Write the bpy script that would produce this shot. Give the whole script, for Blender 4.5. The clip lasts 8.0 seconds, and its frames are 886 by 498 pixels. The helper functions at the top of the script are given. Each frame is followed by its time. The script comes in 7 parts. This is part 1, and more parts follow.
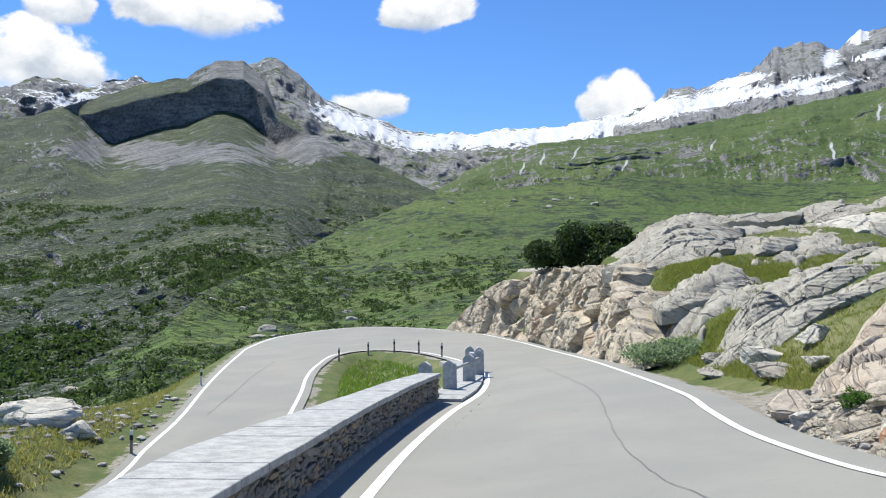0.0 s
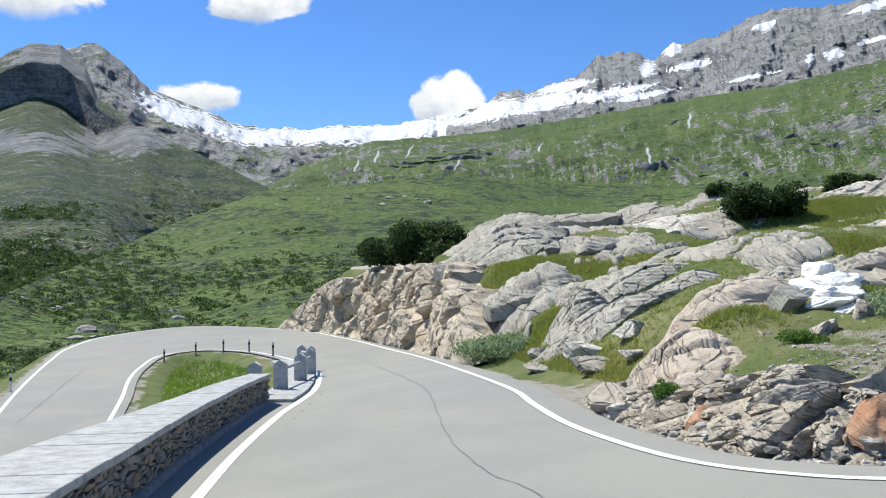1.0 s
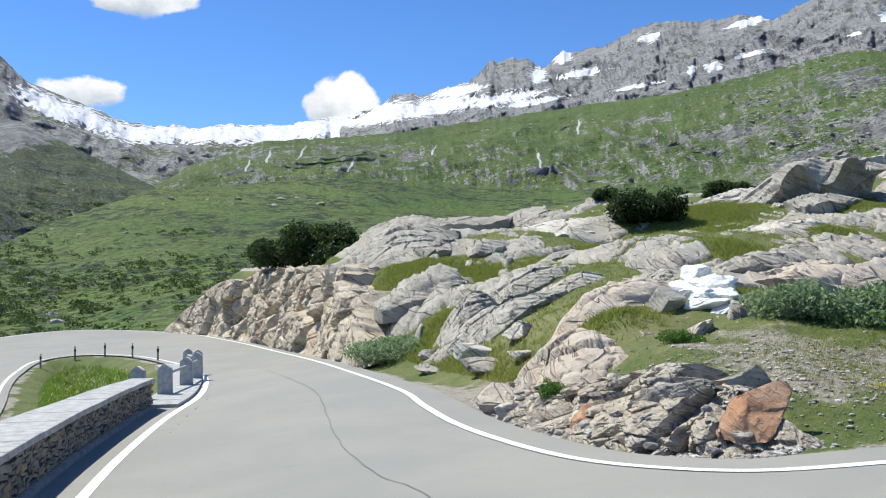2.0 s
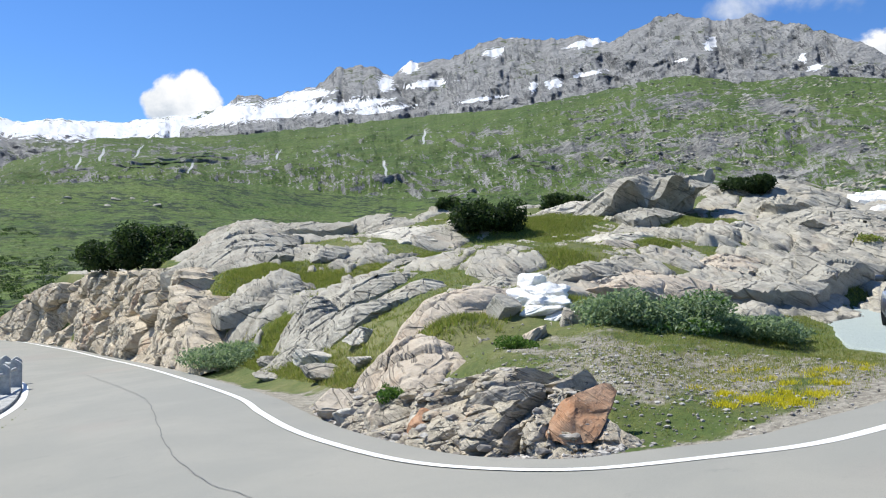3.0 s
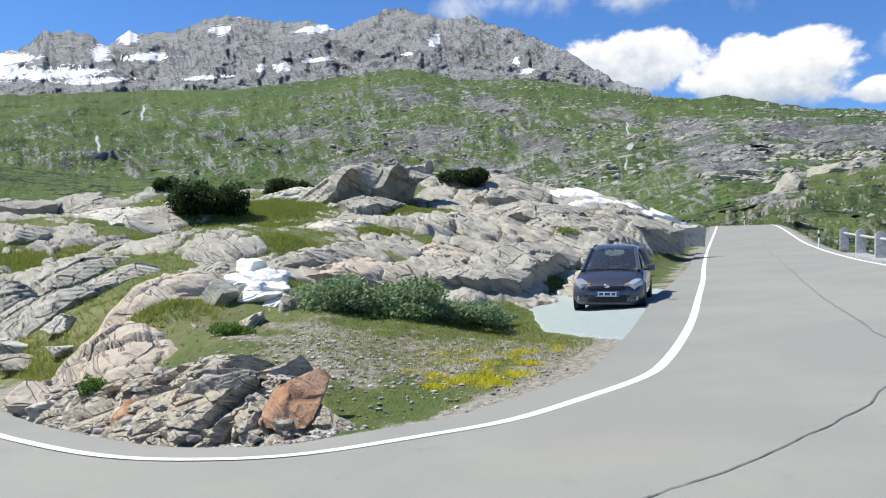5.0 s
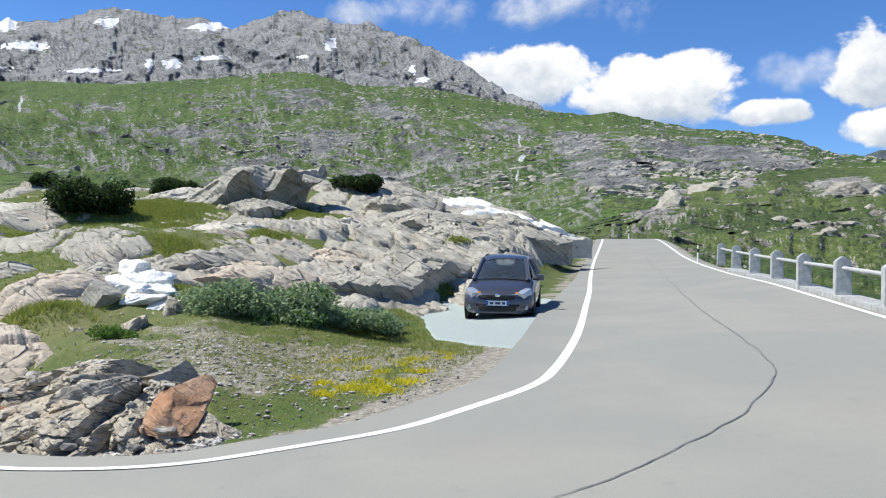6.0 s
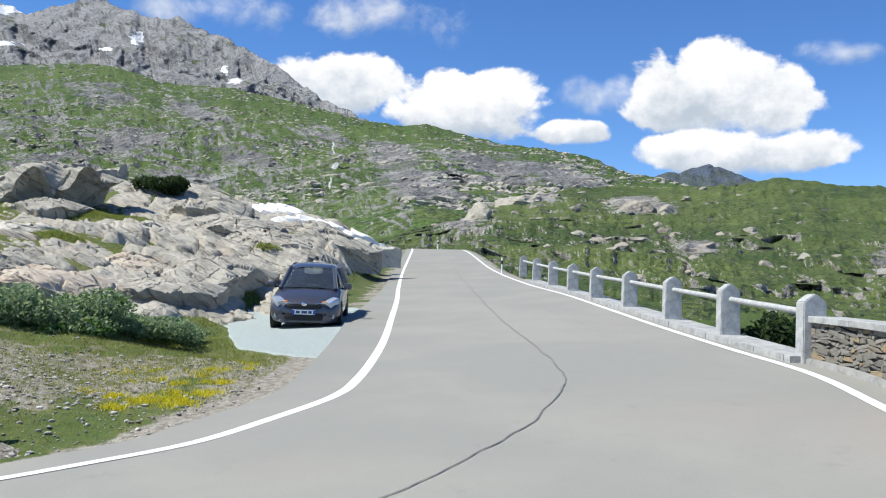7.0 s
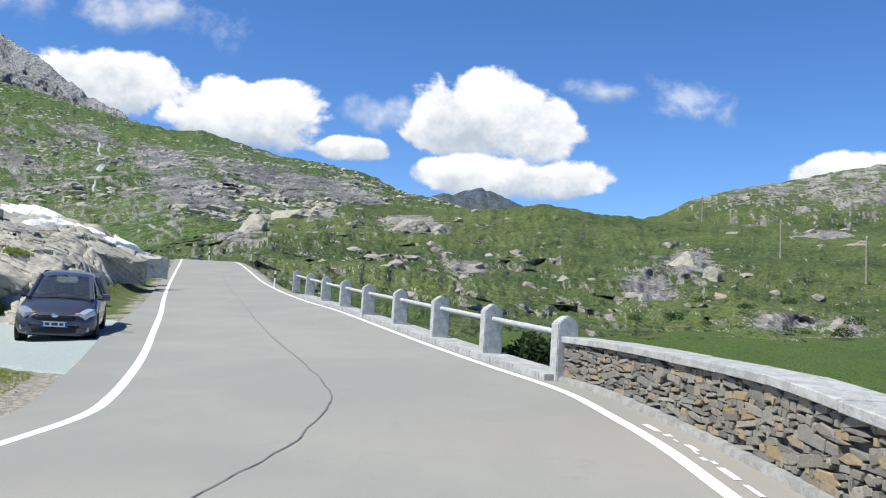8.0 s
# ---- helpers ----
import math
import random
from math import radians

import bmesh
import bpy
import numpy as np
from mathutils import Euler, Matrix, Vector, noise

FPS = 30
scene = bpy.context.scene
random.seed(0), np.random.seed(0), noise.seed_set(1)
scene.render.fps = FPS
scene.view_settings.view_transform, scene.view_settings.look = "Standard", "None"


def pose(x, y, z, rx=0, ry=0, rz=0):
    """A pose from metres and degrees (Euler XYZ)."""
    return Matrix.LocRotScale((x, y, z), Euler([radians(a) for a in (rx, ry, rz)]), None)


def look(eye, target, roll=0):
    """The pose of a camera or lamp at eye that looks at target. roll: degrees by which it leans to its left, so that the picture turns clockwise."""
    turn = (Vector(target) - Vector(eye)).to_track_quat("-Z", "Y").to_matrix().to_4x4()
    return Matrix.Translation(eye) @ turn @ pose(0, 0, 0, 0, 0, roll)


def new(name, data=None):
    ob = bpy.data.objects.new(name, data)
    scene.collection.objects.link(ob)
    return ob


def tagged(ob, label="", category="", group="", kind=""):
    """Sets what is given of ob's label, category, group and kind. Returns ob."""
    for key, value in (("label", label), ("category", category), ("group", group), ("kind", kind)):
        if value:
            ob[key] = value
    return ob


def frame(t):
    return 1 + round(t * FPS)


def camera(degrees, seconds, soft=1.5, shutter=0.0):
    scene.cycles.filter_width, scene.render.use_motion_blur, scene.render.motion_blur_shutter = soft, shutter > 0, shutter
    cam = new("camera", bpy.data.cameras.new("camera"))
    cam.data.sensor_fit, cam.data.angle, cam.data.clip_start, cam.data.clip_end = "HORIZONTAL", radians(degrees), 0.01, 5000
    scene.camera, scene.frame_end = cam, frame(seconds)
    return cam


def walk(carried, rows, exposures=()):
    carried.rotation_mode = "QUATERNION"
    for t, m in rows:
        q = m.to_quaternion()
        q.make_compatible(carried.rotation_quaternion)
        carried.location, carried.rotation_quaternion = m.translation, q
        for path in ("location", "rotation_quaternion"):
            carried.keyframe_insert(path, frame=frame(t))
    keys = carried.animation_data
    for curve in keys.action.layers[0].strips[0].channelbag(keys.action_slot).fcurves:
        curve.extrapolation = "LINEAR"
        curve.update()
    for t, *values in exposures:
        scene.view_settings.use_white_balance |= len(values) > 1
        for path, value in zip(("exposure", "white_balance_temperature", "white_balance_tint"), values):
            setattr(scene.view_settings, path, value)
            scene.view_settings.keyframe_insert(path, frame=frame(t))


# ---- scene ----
from mathutils import kdtree

EYE = 2.0
cam = camera(52.7, 8.0, soft=1.1)
PATH = [
    (0.0, pose(-0.132, 0.041, EYE + 0.013, 92.963, 0.586, -0.029)),
    (0.5, pose(-0.099, 0.048, EYE + 0.019, 92.774, 0.655, -5.115)),
    (1.0, pose(-0.098, 0.036, EYE + 0.039, 92.659, 0.852, -10.644)),
    (1.2, pose(-0.068, 0.035, EYE + 0.072, 92.570, 1.034, -12.046)),
    (2.3, pose(-0.053, 0.009, EYE + 0.012, 92.805, 0.713, -20.137)),
    (2.5, pose(-0.034, 0.001, EYE + 0.009, 92.840, 0.666, -22.196)),
    (3.0, pose(-0.021, -0.017, EYE - 0.002, 93.067, 0.311, -27.474)),
    (3.5, pose(0.000, -0.028, EYE - 0.009, 92.824, 0.218, -32.046)),
    (4.0, pose(0.020, -0.051, EYE - 0.017, 92.392, 0.407, -36.734)),
    (4.5, pose(0.032, -0.052, EYE - 0.015, 92.147, 0.165, -41.258)),
    (4.7, pose(0.047, -0.069, EYE - 0.010, 92.063, -0.041, -42.835)),
    (5.8, pose(0.072, -0.039, EYE + 0.016, 92.593, -0.462, -50.430)),
    (6.0, pose(0.070, -0.012, EYE + 0.001, 92.639, -1.162, -51.981)),
    (6.5, pose(0.086, -0.054, EYE + 0.014, 92.974, -0.783, -57.165)),
    (7.0, pose(0.095, -0.099, EYE + 0.036, 93.457, -1.778, -64.050)),
    (7.5, pose(0.143, -0.115, EYE + 0.063, 94.057, -2.462, -70.200)),
    (8.0, pose(0.159, -0.149, EYE + 0.066, 94.994, -2.790, -78.446)),
]
walk(cam, PATH)

# ---- daylight ----
SUN_AZ, SUN_EL = -38.0, 56.0
world = bpy.data.worlds.new("sky")
scene.world = world
world.use_nodes = True
wn = world.node_tree
sky = wn.nodes.new("ShaderNodeTexSky")
sky.sky_type = "NISHITA"
sky.sun_disc = False
sky.sun_elevation = radians(SUN_EL)
sky.sun_rotation = radians(SUN_AZ)
sky.altitude = 2000
sky.air_density, sky.dust_density, sky.ozone_density = 1.0, 0.1, 5.0
rich = wn.nodes.new("ShaderNodeHueSaturation")
rich.inputs["Hue"].default_value = 0.506
rich.inputs["Saturation"].default_value = 1.18
rich.inputs["Value"].default_value = 1.10
wn.links.new(sky.outputs[0], rich.inputs["Color"])
wn.links.new(rich.outputs[0], wn.nodes["Background"].inputs[0])
wn.nodes["Background"].inputs[1].default_value = 0.108
sun = new("sun", bpy.data.lights.new("sun", "SUN"))
sun.data.energy, sun.data.angle, sun.data.color = 4.8, radians(0.53), (1.0, 0.985, 0.905)
_s = Vector((math.sin(radians(SUN_AZ)) * math.cos(radians(SUN_EL)), math.cos(radians(SUN_AZ)) * math.cos(radians(SUN_EL)), math.sin(radians(SUN_EL))))
sun.matrix_world = look(_s * 100, (0, 0, 0))
scene.view_settings.exposure = 0.50


# ---- node helpers ----
class Nodes:
    """A short way to write node materials."""

    def __init__(self, name, rough=0.8):
        self.mat = bpy.data.materials.new(name)
        self.mat.use_nodes = True
        self.tree = self.mat.node_tree
        self.bsdf = self.tree.nodes["Principled BSDF"]
        self.bsdf.inputs["Roughness"].default_value = rough
        self.bsdf.inputs["Specular IOR Level"].default_value = 0.3

    def put(self, socket, value):
        if isinstance(value, bpy.types.NodeSocket):
            self.tree.links.new(value, socket)
        elif isinstance(value, tuple) and len(value) == 3 and socket.type == "RGBA":
            socket.default_value = (*value, 1)
        else:
            socket.default_value = value

    def place(self):
        return self.tree.nodes.new("ShaderNodeNewGeometry").outputs["Position"]

    def own(self):
        return self.tree.nodes.new("ShaderNodeTexCoord").outputs["Object"]

    def steep(self):
        sep = self.tree.nodes.new("ShaderNodeSeparateXYZ")
        self.put(sep.inputs[0], self.tree.nodes.new("ShaderNodeNewGeometry").outputs["True Normal"])
        return self.math("SUBTRACT", 1.0, sep.outputs[2])

    def axis(self, vec, i):
        sep = self.tree.nodes.new("ShaderNodeSeparateXYZ")
        self.put(sep.inputs[0], vec)
        return sep.outputs[i]

    def chance(self):
        return self.tree.nodes.new("ShaderNodeObjectInfo").outputs["Random"]

    def island(self):
        return self.tree.nodes.new("ShaderNodeNewGeometry").outputs["Random Per Island"]

    def attr(self, name):
        n = self.tree.nodes.new("ShaderNodeAttribute")
        n.attribute_name = name
        return n.outputs["Fac"]

    def turn(self, vec, scale=(1, 1, 1), rot=(0, 0, 0), loc=(0, 0, 0)):
        n = self.tree.nodes.new("ShaderNodeMapping")
        self.put(n.inputs[0], vec)
        n.inputs["Rotation"].default_value = [radians(a) for a in rot]
        n.inputs["Location"].default_value = loc
        m = self.tree.nodes.new("ShaderNodeMapping")
        m.inputs["Scale"].default_value = scale
        self.tree.links.new(n.outputs[0], m.inputs[0])
        return m.outputs[0]

    def noise(self, vec, scale, detail=4, rough=0.55, warp=0.0):
        n = self.tree.nodes.new("ShaderNodeTexNoise")
        self.put(n.inputs["Vector"], vec)
        n.inputs["Scale"].default_value = scale
        n.inputs["Detail"].default_value = detail
        n.inputs["Roughness"].default_value = rough
        n.inputs["Distortion"].default_value = warp
        return n.outputs["Fac"]

    def cells(self, vec, scale, feature="F1", out="Distance"):
        n = self.tree.nodes.new("ShaderNodeTexVoronoi")
        n.feature = feature
        self.put(n.inputs["Vector"], vec)
        n.inputs["Scale"].default_value = scale
        return n.outputs[out]

    def math(self, op, a, b=0.0, clamp=False):
        n = self.tree.nodes.new("ShaderNodeMath")
        n.operation = op
        n.use_clamp = clamp
        self.put(n.inputs[0], a)
        self.put(n.inputs[1], b)
        return n.outputs[0]

    def step(self, v, lo, hi):
        n = self.tree.nodes.new("ShaderNodeMapRange")
        n.interpolation_type = "SMOOTHSTEP"
        self.put(n.inputs["Value"], v)
        n.inputs["From Min"].default_value = lo
        n.inputs["From Max"].default_value = hi
        return n.outputs[0]

    def ramp(self, fac, *stops):
        n = self.tree.nodes.new("ShaderNodeValToRGB")
        self.put(n.inputs[0], fac)
        e = n.color_ramp.elements
        while len(e) < len(stops):
            e.new(0.5)
        for el, (p, c) in zip(e, stops):
            el.position, el.color = p, (*c, 1)
        return n.outputs[0]

    def mix(self, fac, a, b, kind="MIX"):
        n = self.tree.nodes.new("ShaderNodeMix")
        n.data_type, n.blend_type = "RGBA", kind
        self.put(n.inputs[0], fac)
        self.put(n.inputs[6], a)
        self.put(n.inputs[7], b)
        return n.outputs[2]

    def bump(self, height, strength=0.5, far=0.02, below=None):
        n = self.tree.nodes.new("ShaderNodeBump")
        n.inputs["Strength"].default_value = strength
        n.inputs["Distance"].default_value = far
        self.put(n.inputs["Height"], height)
        if below is not None:
            self.put(n.inputs["Normal"], below)
        return n.outputs[0]

    def done(self, colour, normal=None, rough=None, metal=None):
        self.put(self.bsdf.inputs["Base Color"], colour)
        if normal is not None:
            self.put(self.bsdf.inputs["Normal"], normal)
        if rough is not None:
            self.put(self.bsdf.inputs["Roughness"], rough)
        if metal is not None:
            self.put(self.bsdf.inputs["Metallic"], metal)
        return self.mat


# ---- materials ----
def slope_material(name, grass_a, grass_b, rock_a, rock_b, size, rock=0.5, snow=None, bushes=0.0, scree=0.0, steep=0.55, streams=False, talus=None, gravel=1.0):
    """Alpine slope: turf, bare rock where steep and in patches, gullies of scree, shrubs and old snow. size: metres of the large patches."""
    n = Nodes(name, 0.9)
    p = n.place()
    big = n.noise(p, 1.0 / size, 7, 0.62, 0.3)
    fine = n.noise(p, 9.0 / size, 6, 0.65)
    tiny = n.noise(p, 40.0 / size, 4, 0.6)
    turf = n.mix(n.step(big, 0.35, 0.65), grass_a, grass_b)
    turf = n.mix(n.step(fine, 0.35, 0.75), turf, n.mix(0.5, turf, (0.16, 0.17, 0.05)))
    turf = n.mix(n.math("MULTIPLY", n.step(tiny, 0.46, 0.60), 0.75), turf, n.mix(0.7, turf, (0.012, 0.022, 0.008)))
    if bushes:
        clump = n.math("MULTIPLY", n.step(n.noise(p, 14.0 / size, 5, 0.7), 0.62 - bushes * 0.25, 0.66 - bushes * 0.25), n.step(n.noise(p, 2.2 / size, 3), 0.40, 0.55))
        turf = n.mix(clump, turf, n.mix(n.step(tiny, 0.35, 0.65), (0.012, 0.026, 0.012), (0.035, 0.062, 0.02)))
    speck = n.noise(p, 95.0 / size, 4, 0.7)
    turf = n.mix(n.step(n.math("ADD", speck, n.math("MULTIPLY", n.math("SUBTRACT", fine, 0.5), 0.3)), 0.575 + 0.05 * (1 - gravel), 0.63 + 0.05 * (1 - gravel)), turf, n.mix(0.5, rock_a, rock_b))
    strata = n.noise(n.turn(p, (1, 1, 4.5), (24, 12, 0)), 5.0 / size, 6, 0.7, 0.6)
    stone = n.mix(n.step(strata, 0.3, 0.7), rock_a, rock_b)
    stone = n.mix(n.math("MULTIPLY", n.step(n.noise(p, 2.1 / size, 6, 0.7, 0.6), 0.46, 0.60), 0.6), stone, n.mix(0.8, stone, (0.04, 0.042, 0.048)))
    stone = n.mix(n.math("MULTIPLY", n.step(tiny, 0.5, 0.62), 0.7), stone, n.mix(0.75, stone, (0.03, 0.03, 0.035)))
    stone = n.mix(n.math("MULTIPLY", n.step(speck, 0.55, 0.65), 0.5), stone, n.mix(0.5, stone, (0.6, 0.6, 0.58)))
    if talus:  # broken debris lies where the face is less steep
        stone = n.mix(n.step(n.math("ADD", n.steep(), n.math("MULTIPLY", n.math("SUBTRACT", fine, 0.5), 0.25)), talus, talus + 0.16), n.mix(n.step(n.math("ADD", n.math("MULTIPLY", fine, 0.6), n.math("MULTIPLY", tiny, 0.4)), 0.38, 0.62), (0.20, 0.20, 0.198), (0.33, 0.327, 0.318)), stone)
    patch = n.math("ADD", n.math("MULTIPLY", n.noise(p, 3.2 / size, 8, 0.7, 0.2), 1.0), n.math("MULTIPLY", n.steep(), steep))
    patch = n.math("ADD", patch, n.math("MULTIPLY", n.math("SUBTRACT", fine, 0.5), 0.5))
    patch = n.math("ADD", patch, n.math("MULTIPLY", n.attr("bare"), 0.8))
    bare = n.step(patch, 1.02 - rock * 0.6, 1.08 - rock * 0.6)
    col = n.mix(bare, turf, stone)
    if scree:
        run = n.noise(n.turn(p, (1, 1, 0.45), (20, 0, 0)), 3.2 / size, 6, 0.62, 0.8)
        col = n.mix(n.step(n.math("ADD", run, n.math("MULTIPLY", n.attr("bare"), 0.12)), 0.76 - scree * 0.10, 0.80 - scree * 0.10), col, n.mix(fine, (0.28, 0.28, 0.27), (0.46, 0.45, 0.43)))
    if streams:
        wet = n.math("ADD", n.attr("snow"), n.math("MULTIPLY", n.math("SUBTRACT", tiny, 0.5), 0.9))
        col = n.mix(n.math("MULTIPLY", n.step(wet, 0.50, 0.75), 0.85), col, n.mix(fine, (0.42, 0.43, 0.43), (0.70, 0.71, 0.72)))
    rough = 0.92
    if snow:
        line, spread = snow
        h = n.math("DIVIDE", n.math("SUBTRACT", n.axis(p, 2), line), spread)
        s = n.math("ADD", n.math("MULTIPLY", n.noise(n.turn(p, (1, 1, 0.7)), 11.0 / size, 6, 0.6, 0.4), 1.6), n.math("MULTIPLY", n.attr("snow"), 0.9))
        s = n.math("ADD", s, n.math("MULTIPLY", h, 0.25))
        s = n.math("SUBTRACT", s, n.math("MULTIPLY", n.steep(), 0.35))
        white = n.step(s, 1.20, 1.24)
        col = n.mix(white, col, n.mix(fine, (0.78, 0.80, 0.84), (0.88, 0.88, 0.90)))
    return n.done(col, n.bump(n.math("ADD", fine, n.math("MULTIPLY", tiny, 0.6)), 1.0, size * 0.06), rough)


def asphalt_material():
    n = Nodes("asphalt", 0.85)
    p = n.place()
    wear = n.noise(p, 0.35, 4, 0.6, 0.4)
    grit = n.noise(p, 90.0, 3, 0.6)
    col = n.mix(n.step(wear, 0.35, 0.7), (0.240, 0.237, 0.211), (0.278, 0.268, 0.234))
    col = n.mix(n.math("MULTIPLY", n.step(n.noise(p, 0.16, 3, 0.5), 0.55, 0.7), 0.3), col, (0.30, 0.25, 0.22))
    col = n.mix(n.math("MULTIPLY", n.step(grit, 0.45, 0.65), 0.35), col, n.mix(0.5, col, (0.10, 0.10, 0.10)))
    dark = n.math("MULTIPLY", n.step(n.noise(p, 2.2, 5, 0.65), 0.6, 0.75), 0.25)
    col = n.mix(dark, col, (0.14, 0.14, 0.14))
    return n.done(col, n.bump(grit, 0.35, 0.006), 0.88)


def plain(name, a, b, scale, rough=0.8, bump=0.3, far=0.01, metal=0.0, by_object=0.0):
    n = Nodes(name, rough)
    p = n.own() if by_object >= 0 else n.place()
    v = n.noise(p, scale, 6, 0.6, 0.2)
    w = n.noise(p, scale * 7, 4, 0.6)
    col = n.mix(n.step(n.math("ADD", n.math("MULTIPLY", v, 0.65), n.math("MULTIPLY", w, 0.35)), 0.36, 0.64), a, b)
    if by_object > 0:
        col = n.mix(n.math("MULTIPLY", n.chance(), by_object), col, n.mix(0.5, col, (0.9, 0.88, 0.82), "MULTIPLY"))
    return n.done(col, n.bump(n.math("ADD", v, w), bump, far), rough, metal)


ASPHALT = asphalt_material()
LINE = plain("road_paint", (0.62, 0.62, 0.60), (0.80, 0.80, 0.78), 3.0, 0.7, 0.2, 0.004, by_object=-1)
GRANITE = plain("granite", (0.30, 0.305, 0.30), (0.47, 0.475, 0.465), 6.0, 0.8, 0.4, 0.01)


# ---- shape helpers ----
def lattice(ix, iy, seed):
    h = (ix.astype(np.int64) * 374761393 + iy.astype(np.int64) * 668265263 + seed * 1442695041) & 0xFFFFFFFF
    h = ((h ^ (h >> 13)) * 1274126177) & 0xFFFFFFFF
    return ((h ^ (h >> 16)) & 0xFFFFFF) / float(0xFFFFFF)


def grain(x, y, seed=0):
    """Value noise from 0 to 1 on arrays."""
    x, y = np.asarray(x, float), np.asarray(y, float)
    ix, iy = np.floor(x), np.floor(y)
    fx, fy = x - ix, y - iy
    fx, fy = fx * fx * fx * (fx * (fx * 6 - 15) + 10), fy * fy * fy * (fy * (fy * 6 - 15) + 10)
    a, b = lattice(ix, iy, seed), lattice(ix + 1, iy, seed)
    c, d = lattice(ix, iy + 1, seed), lattice(ix + 1, iy + 1, seed)
    return (a * (1 - fx) + b * fx) * (1 - fy) + (c * (1 - fx) + d * fx) * fy


def fbm(x, y, octaves=5, seed=0, gain=0.5, ridged=False):
    """Fractal noise, about -1 to 1 (ridged: 0 to 1)."""
    total, amp, norm = 0.0, 1.0, 0.0
    for o in range(octaves):
        ca, sa = math.cos(0.6 * o), math.sin(0.6 * o)
        v = grain((x * ca - y * sa) * 2 ** o, (x * sa + y * ca) * 2 ** o, seed + 17 * o) * 2 - 1
        total = total + amp * ((1 - np.abs(v)) ** 2 if ridged else v)
        norm += amp
        amp *= gain
    return total / norm


def smooth(v, lo, hi):
    t = np.clip((v - lo) / (hi - lo), 0, 1)
    return t * t * (3 - 2 * t)


def grid_mesh(name, xyz, closed=False, flip=False):
    """A mesh from an array of rows by columns of points."""
    rows, cols = xyz.shape[:2]
    me = bpy.data.meshes.new(name)
    r = np.arange(rows - 1)[:, None] * cols
    if closed:
        c0 = np.arange(cols)[None, :]
        c1 = (c0 + 1) % cols
    else:
        c0 = np.arange(cols - 1)[None, :]
        c1 = c0 + 1
    q = np.stack([r + c0, r + c1, r + cols + c1, r + cols + c0], -1).reshape(-1, 4)
    if flip:
        q = q[:, ::-1]
    me.vertices.add(rows * cols)
    me.vertices.foreach_set("co", xyz.reshape(-1).astype(np.float32))
    me.loops.add(q.size)
    me.loops.foreach_set("vertex_index", q.reshape(-1).astype(np.int32))
    me.polygons.add(len(q))
    me.polygons.foreach_set("loop_start", (np.arange(len(q)) * 4).astype(np.int32))
    me.polygons.foreach_set("use_smooth", np.ones(len(q), bool))
    me.update(calc_edges=True)
    return me


def weights(me, name, values):
    a = me.attributes.new(name, "FLOAT", "POINT")
    a.data.foreach_set("value", np.asarray(values, np.float32).reshape(-1))


def finish(bm, name, smoothed=False, angle=None):
    me = bpy.data.meshes.new(name)
    bm.to_mesh(me)
    bm.free()
    if smoothed:
        for p in me.polygons:
            p.use_smooth = True
        if angle:
            me.set_sharp_from_angle(angle=radians(angle))
    return me


def part(name, bm, material, parent, label="", smoothed=False, angle=35):
    me = bm if isinstance(bm, bpy.types.Mesh) else finish(bm, name, smoothed, angle)
    if not me.materials:
        me.materials.append(material)
    ob = new(name, me)
    ob.parent = parent
    if label:
        tagged(ob, label)
    return ob


def spline(pts, per=10):
    """Catmull-Rom through points; returns an array."""
    p = np.array(pts, float)
    p = np.vstack([2 * p[0] - p[1], p, 2 * p[-1] - p[-2]])
    out = []
    for i in range(1, len(p) - 2):
        for k in range(per):
            t = k / per
            out.append(0.5 * (2 * p[i] + (p[i + 1] - p[i - 1]) * t + (2 * p[i - 1] - 5 * p[i] + 4 * p[i + 1] - p[i + 2]) * t * t
                              + (3 * p[i] - p[i - 1] - 3 * p[i + 1] + p[i + 2]) * t ** 3))
    out.append(p[-2])
    return np.array(out)


# ---- the road: pairs of points on the two edge lines, rock side and wall side ----
UPPER = [
    (120, 66, 7.2, 123, 61, 7.2), (79.5, 42.2, 7.36, 81.5, 38.2, 7.4), (48.4, 26.2, 3.9, 51, 21.5, 4.2), (33, 18, 2.65, 35.5, 13.5, 3.0),
    (26, 14.2, 2.08, 28, 9.15, 2.43), (20.5, 11.3, 1.63, 23, 6.4, 2.03), (16.5, 9.2, 1.3, 19, 4.22, 1.71), (13.8, 7.85, 1.09, 15.6, 2.28, 1.44),
    (11.4, 6.74, 0.9, 13.03, 0.81, 1.25), (10.1, 6.3, 0.78, 11.09, 0.02, 1.08), (8.6, 6.2, 0.64, 9.5, -0.51, 0.95), (7.4, 6.25, 0.52, 7.69, -1.0, 0.79),
]
BEND = [
    (6.4, 6.62, 0.42, 4.5, -2, 0.46), (5.34, 7.22, 0.3, 1.5, -2.2, 0.2), (4.72, 8.13, 0.21, -0.7, -0.9, -0.05), (4.33, 9.27, 0.14, -1.4, 2.5, -0.2),
    (4.2, 11, 0.07, -1.4, 6.5, -0.33), (4.25, 13.2, 0, -1.0, 11.1, -0.44), (4.5, 15.8, -0.04, -0.6, 15.2, -0.53), (4.9, 19, -0.1, 0.1, 20.2, -0.62),
    (5.2, 26, -0.28, 1.05, 25.5, -0.7), (5.4, 34, -0.5, 1.5, 32.3, -0.86), (5.35, 44.4, -0.8, 1.3, 37.5, -1.0), (4.0, 56, -0.8, 0.5, 44, -1.1),
]
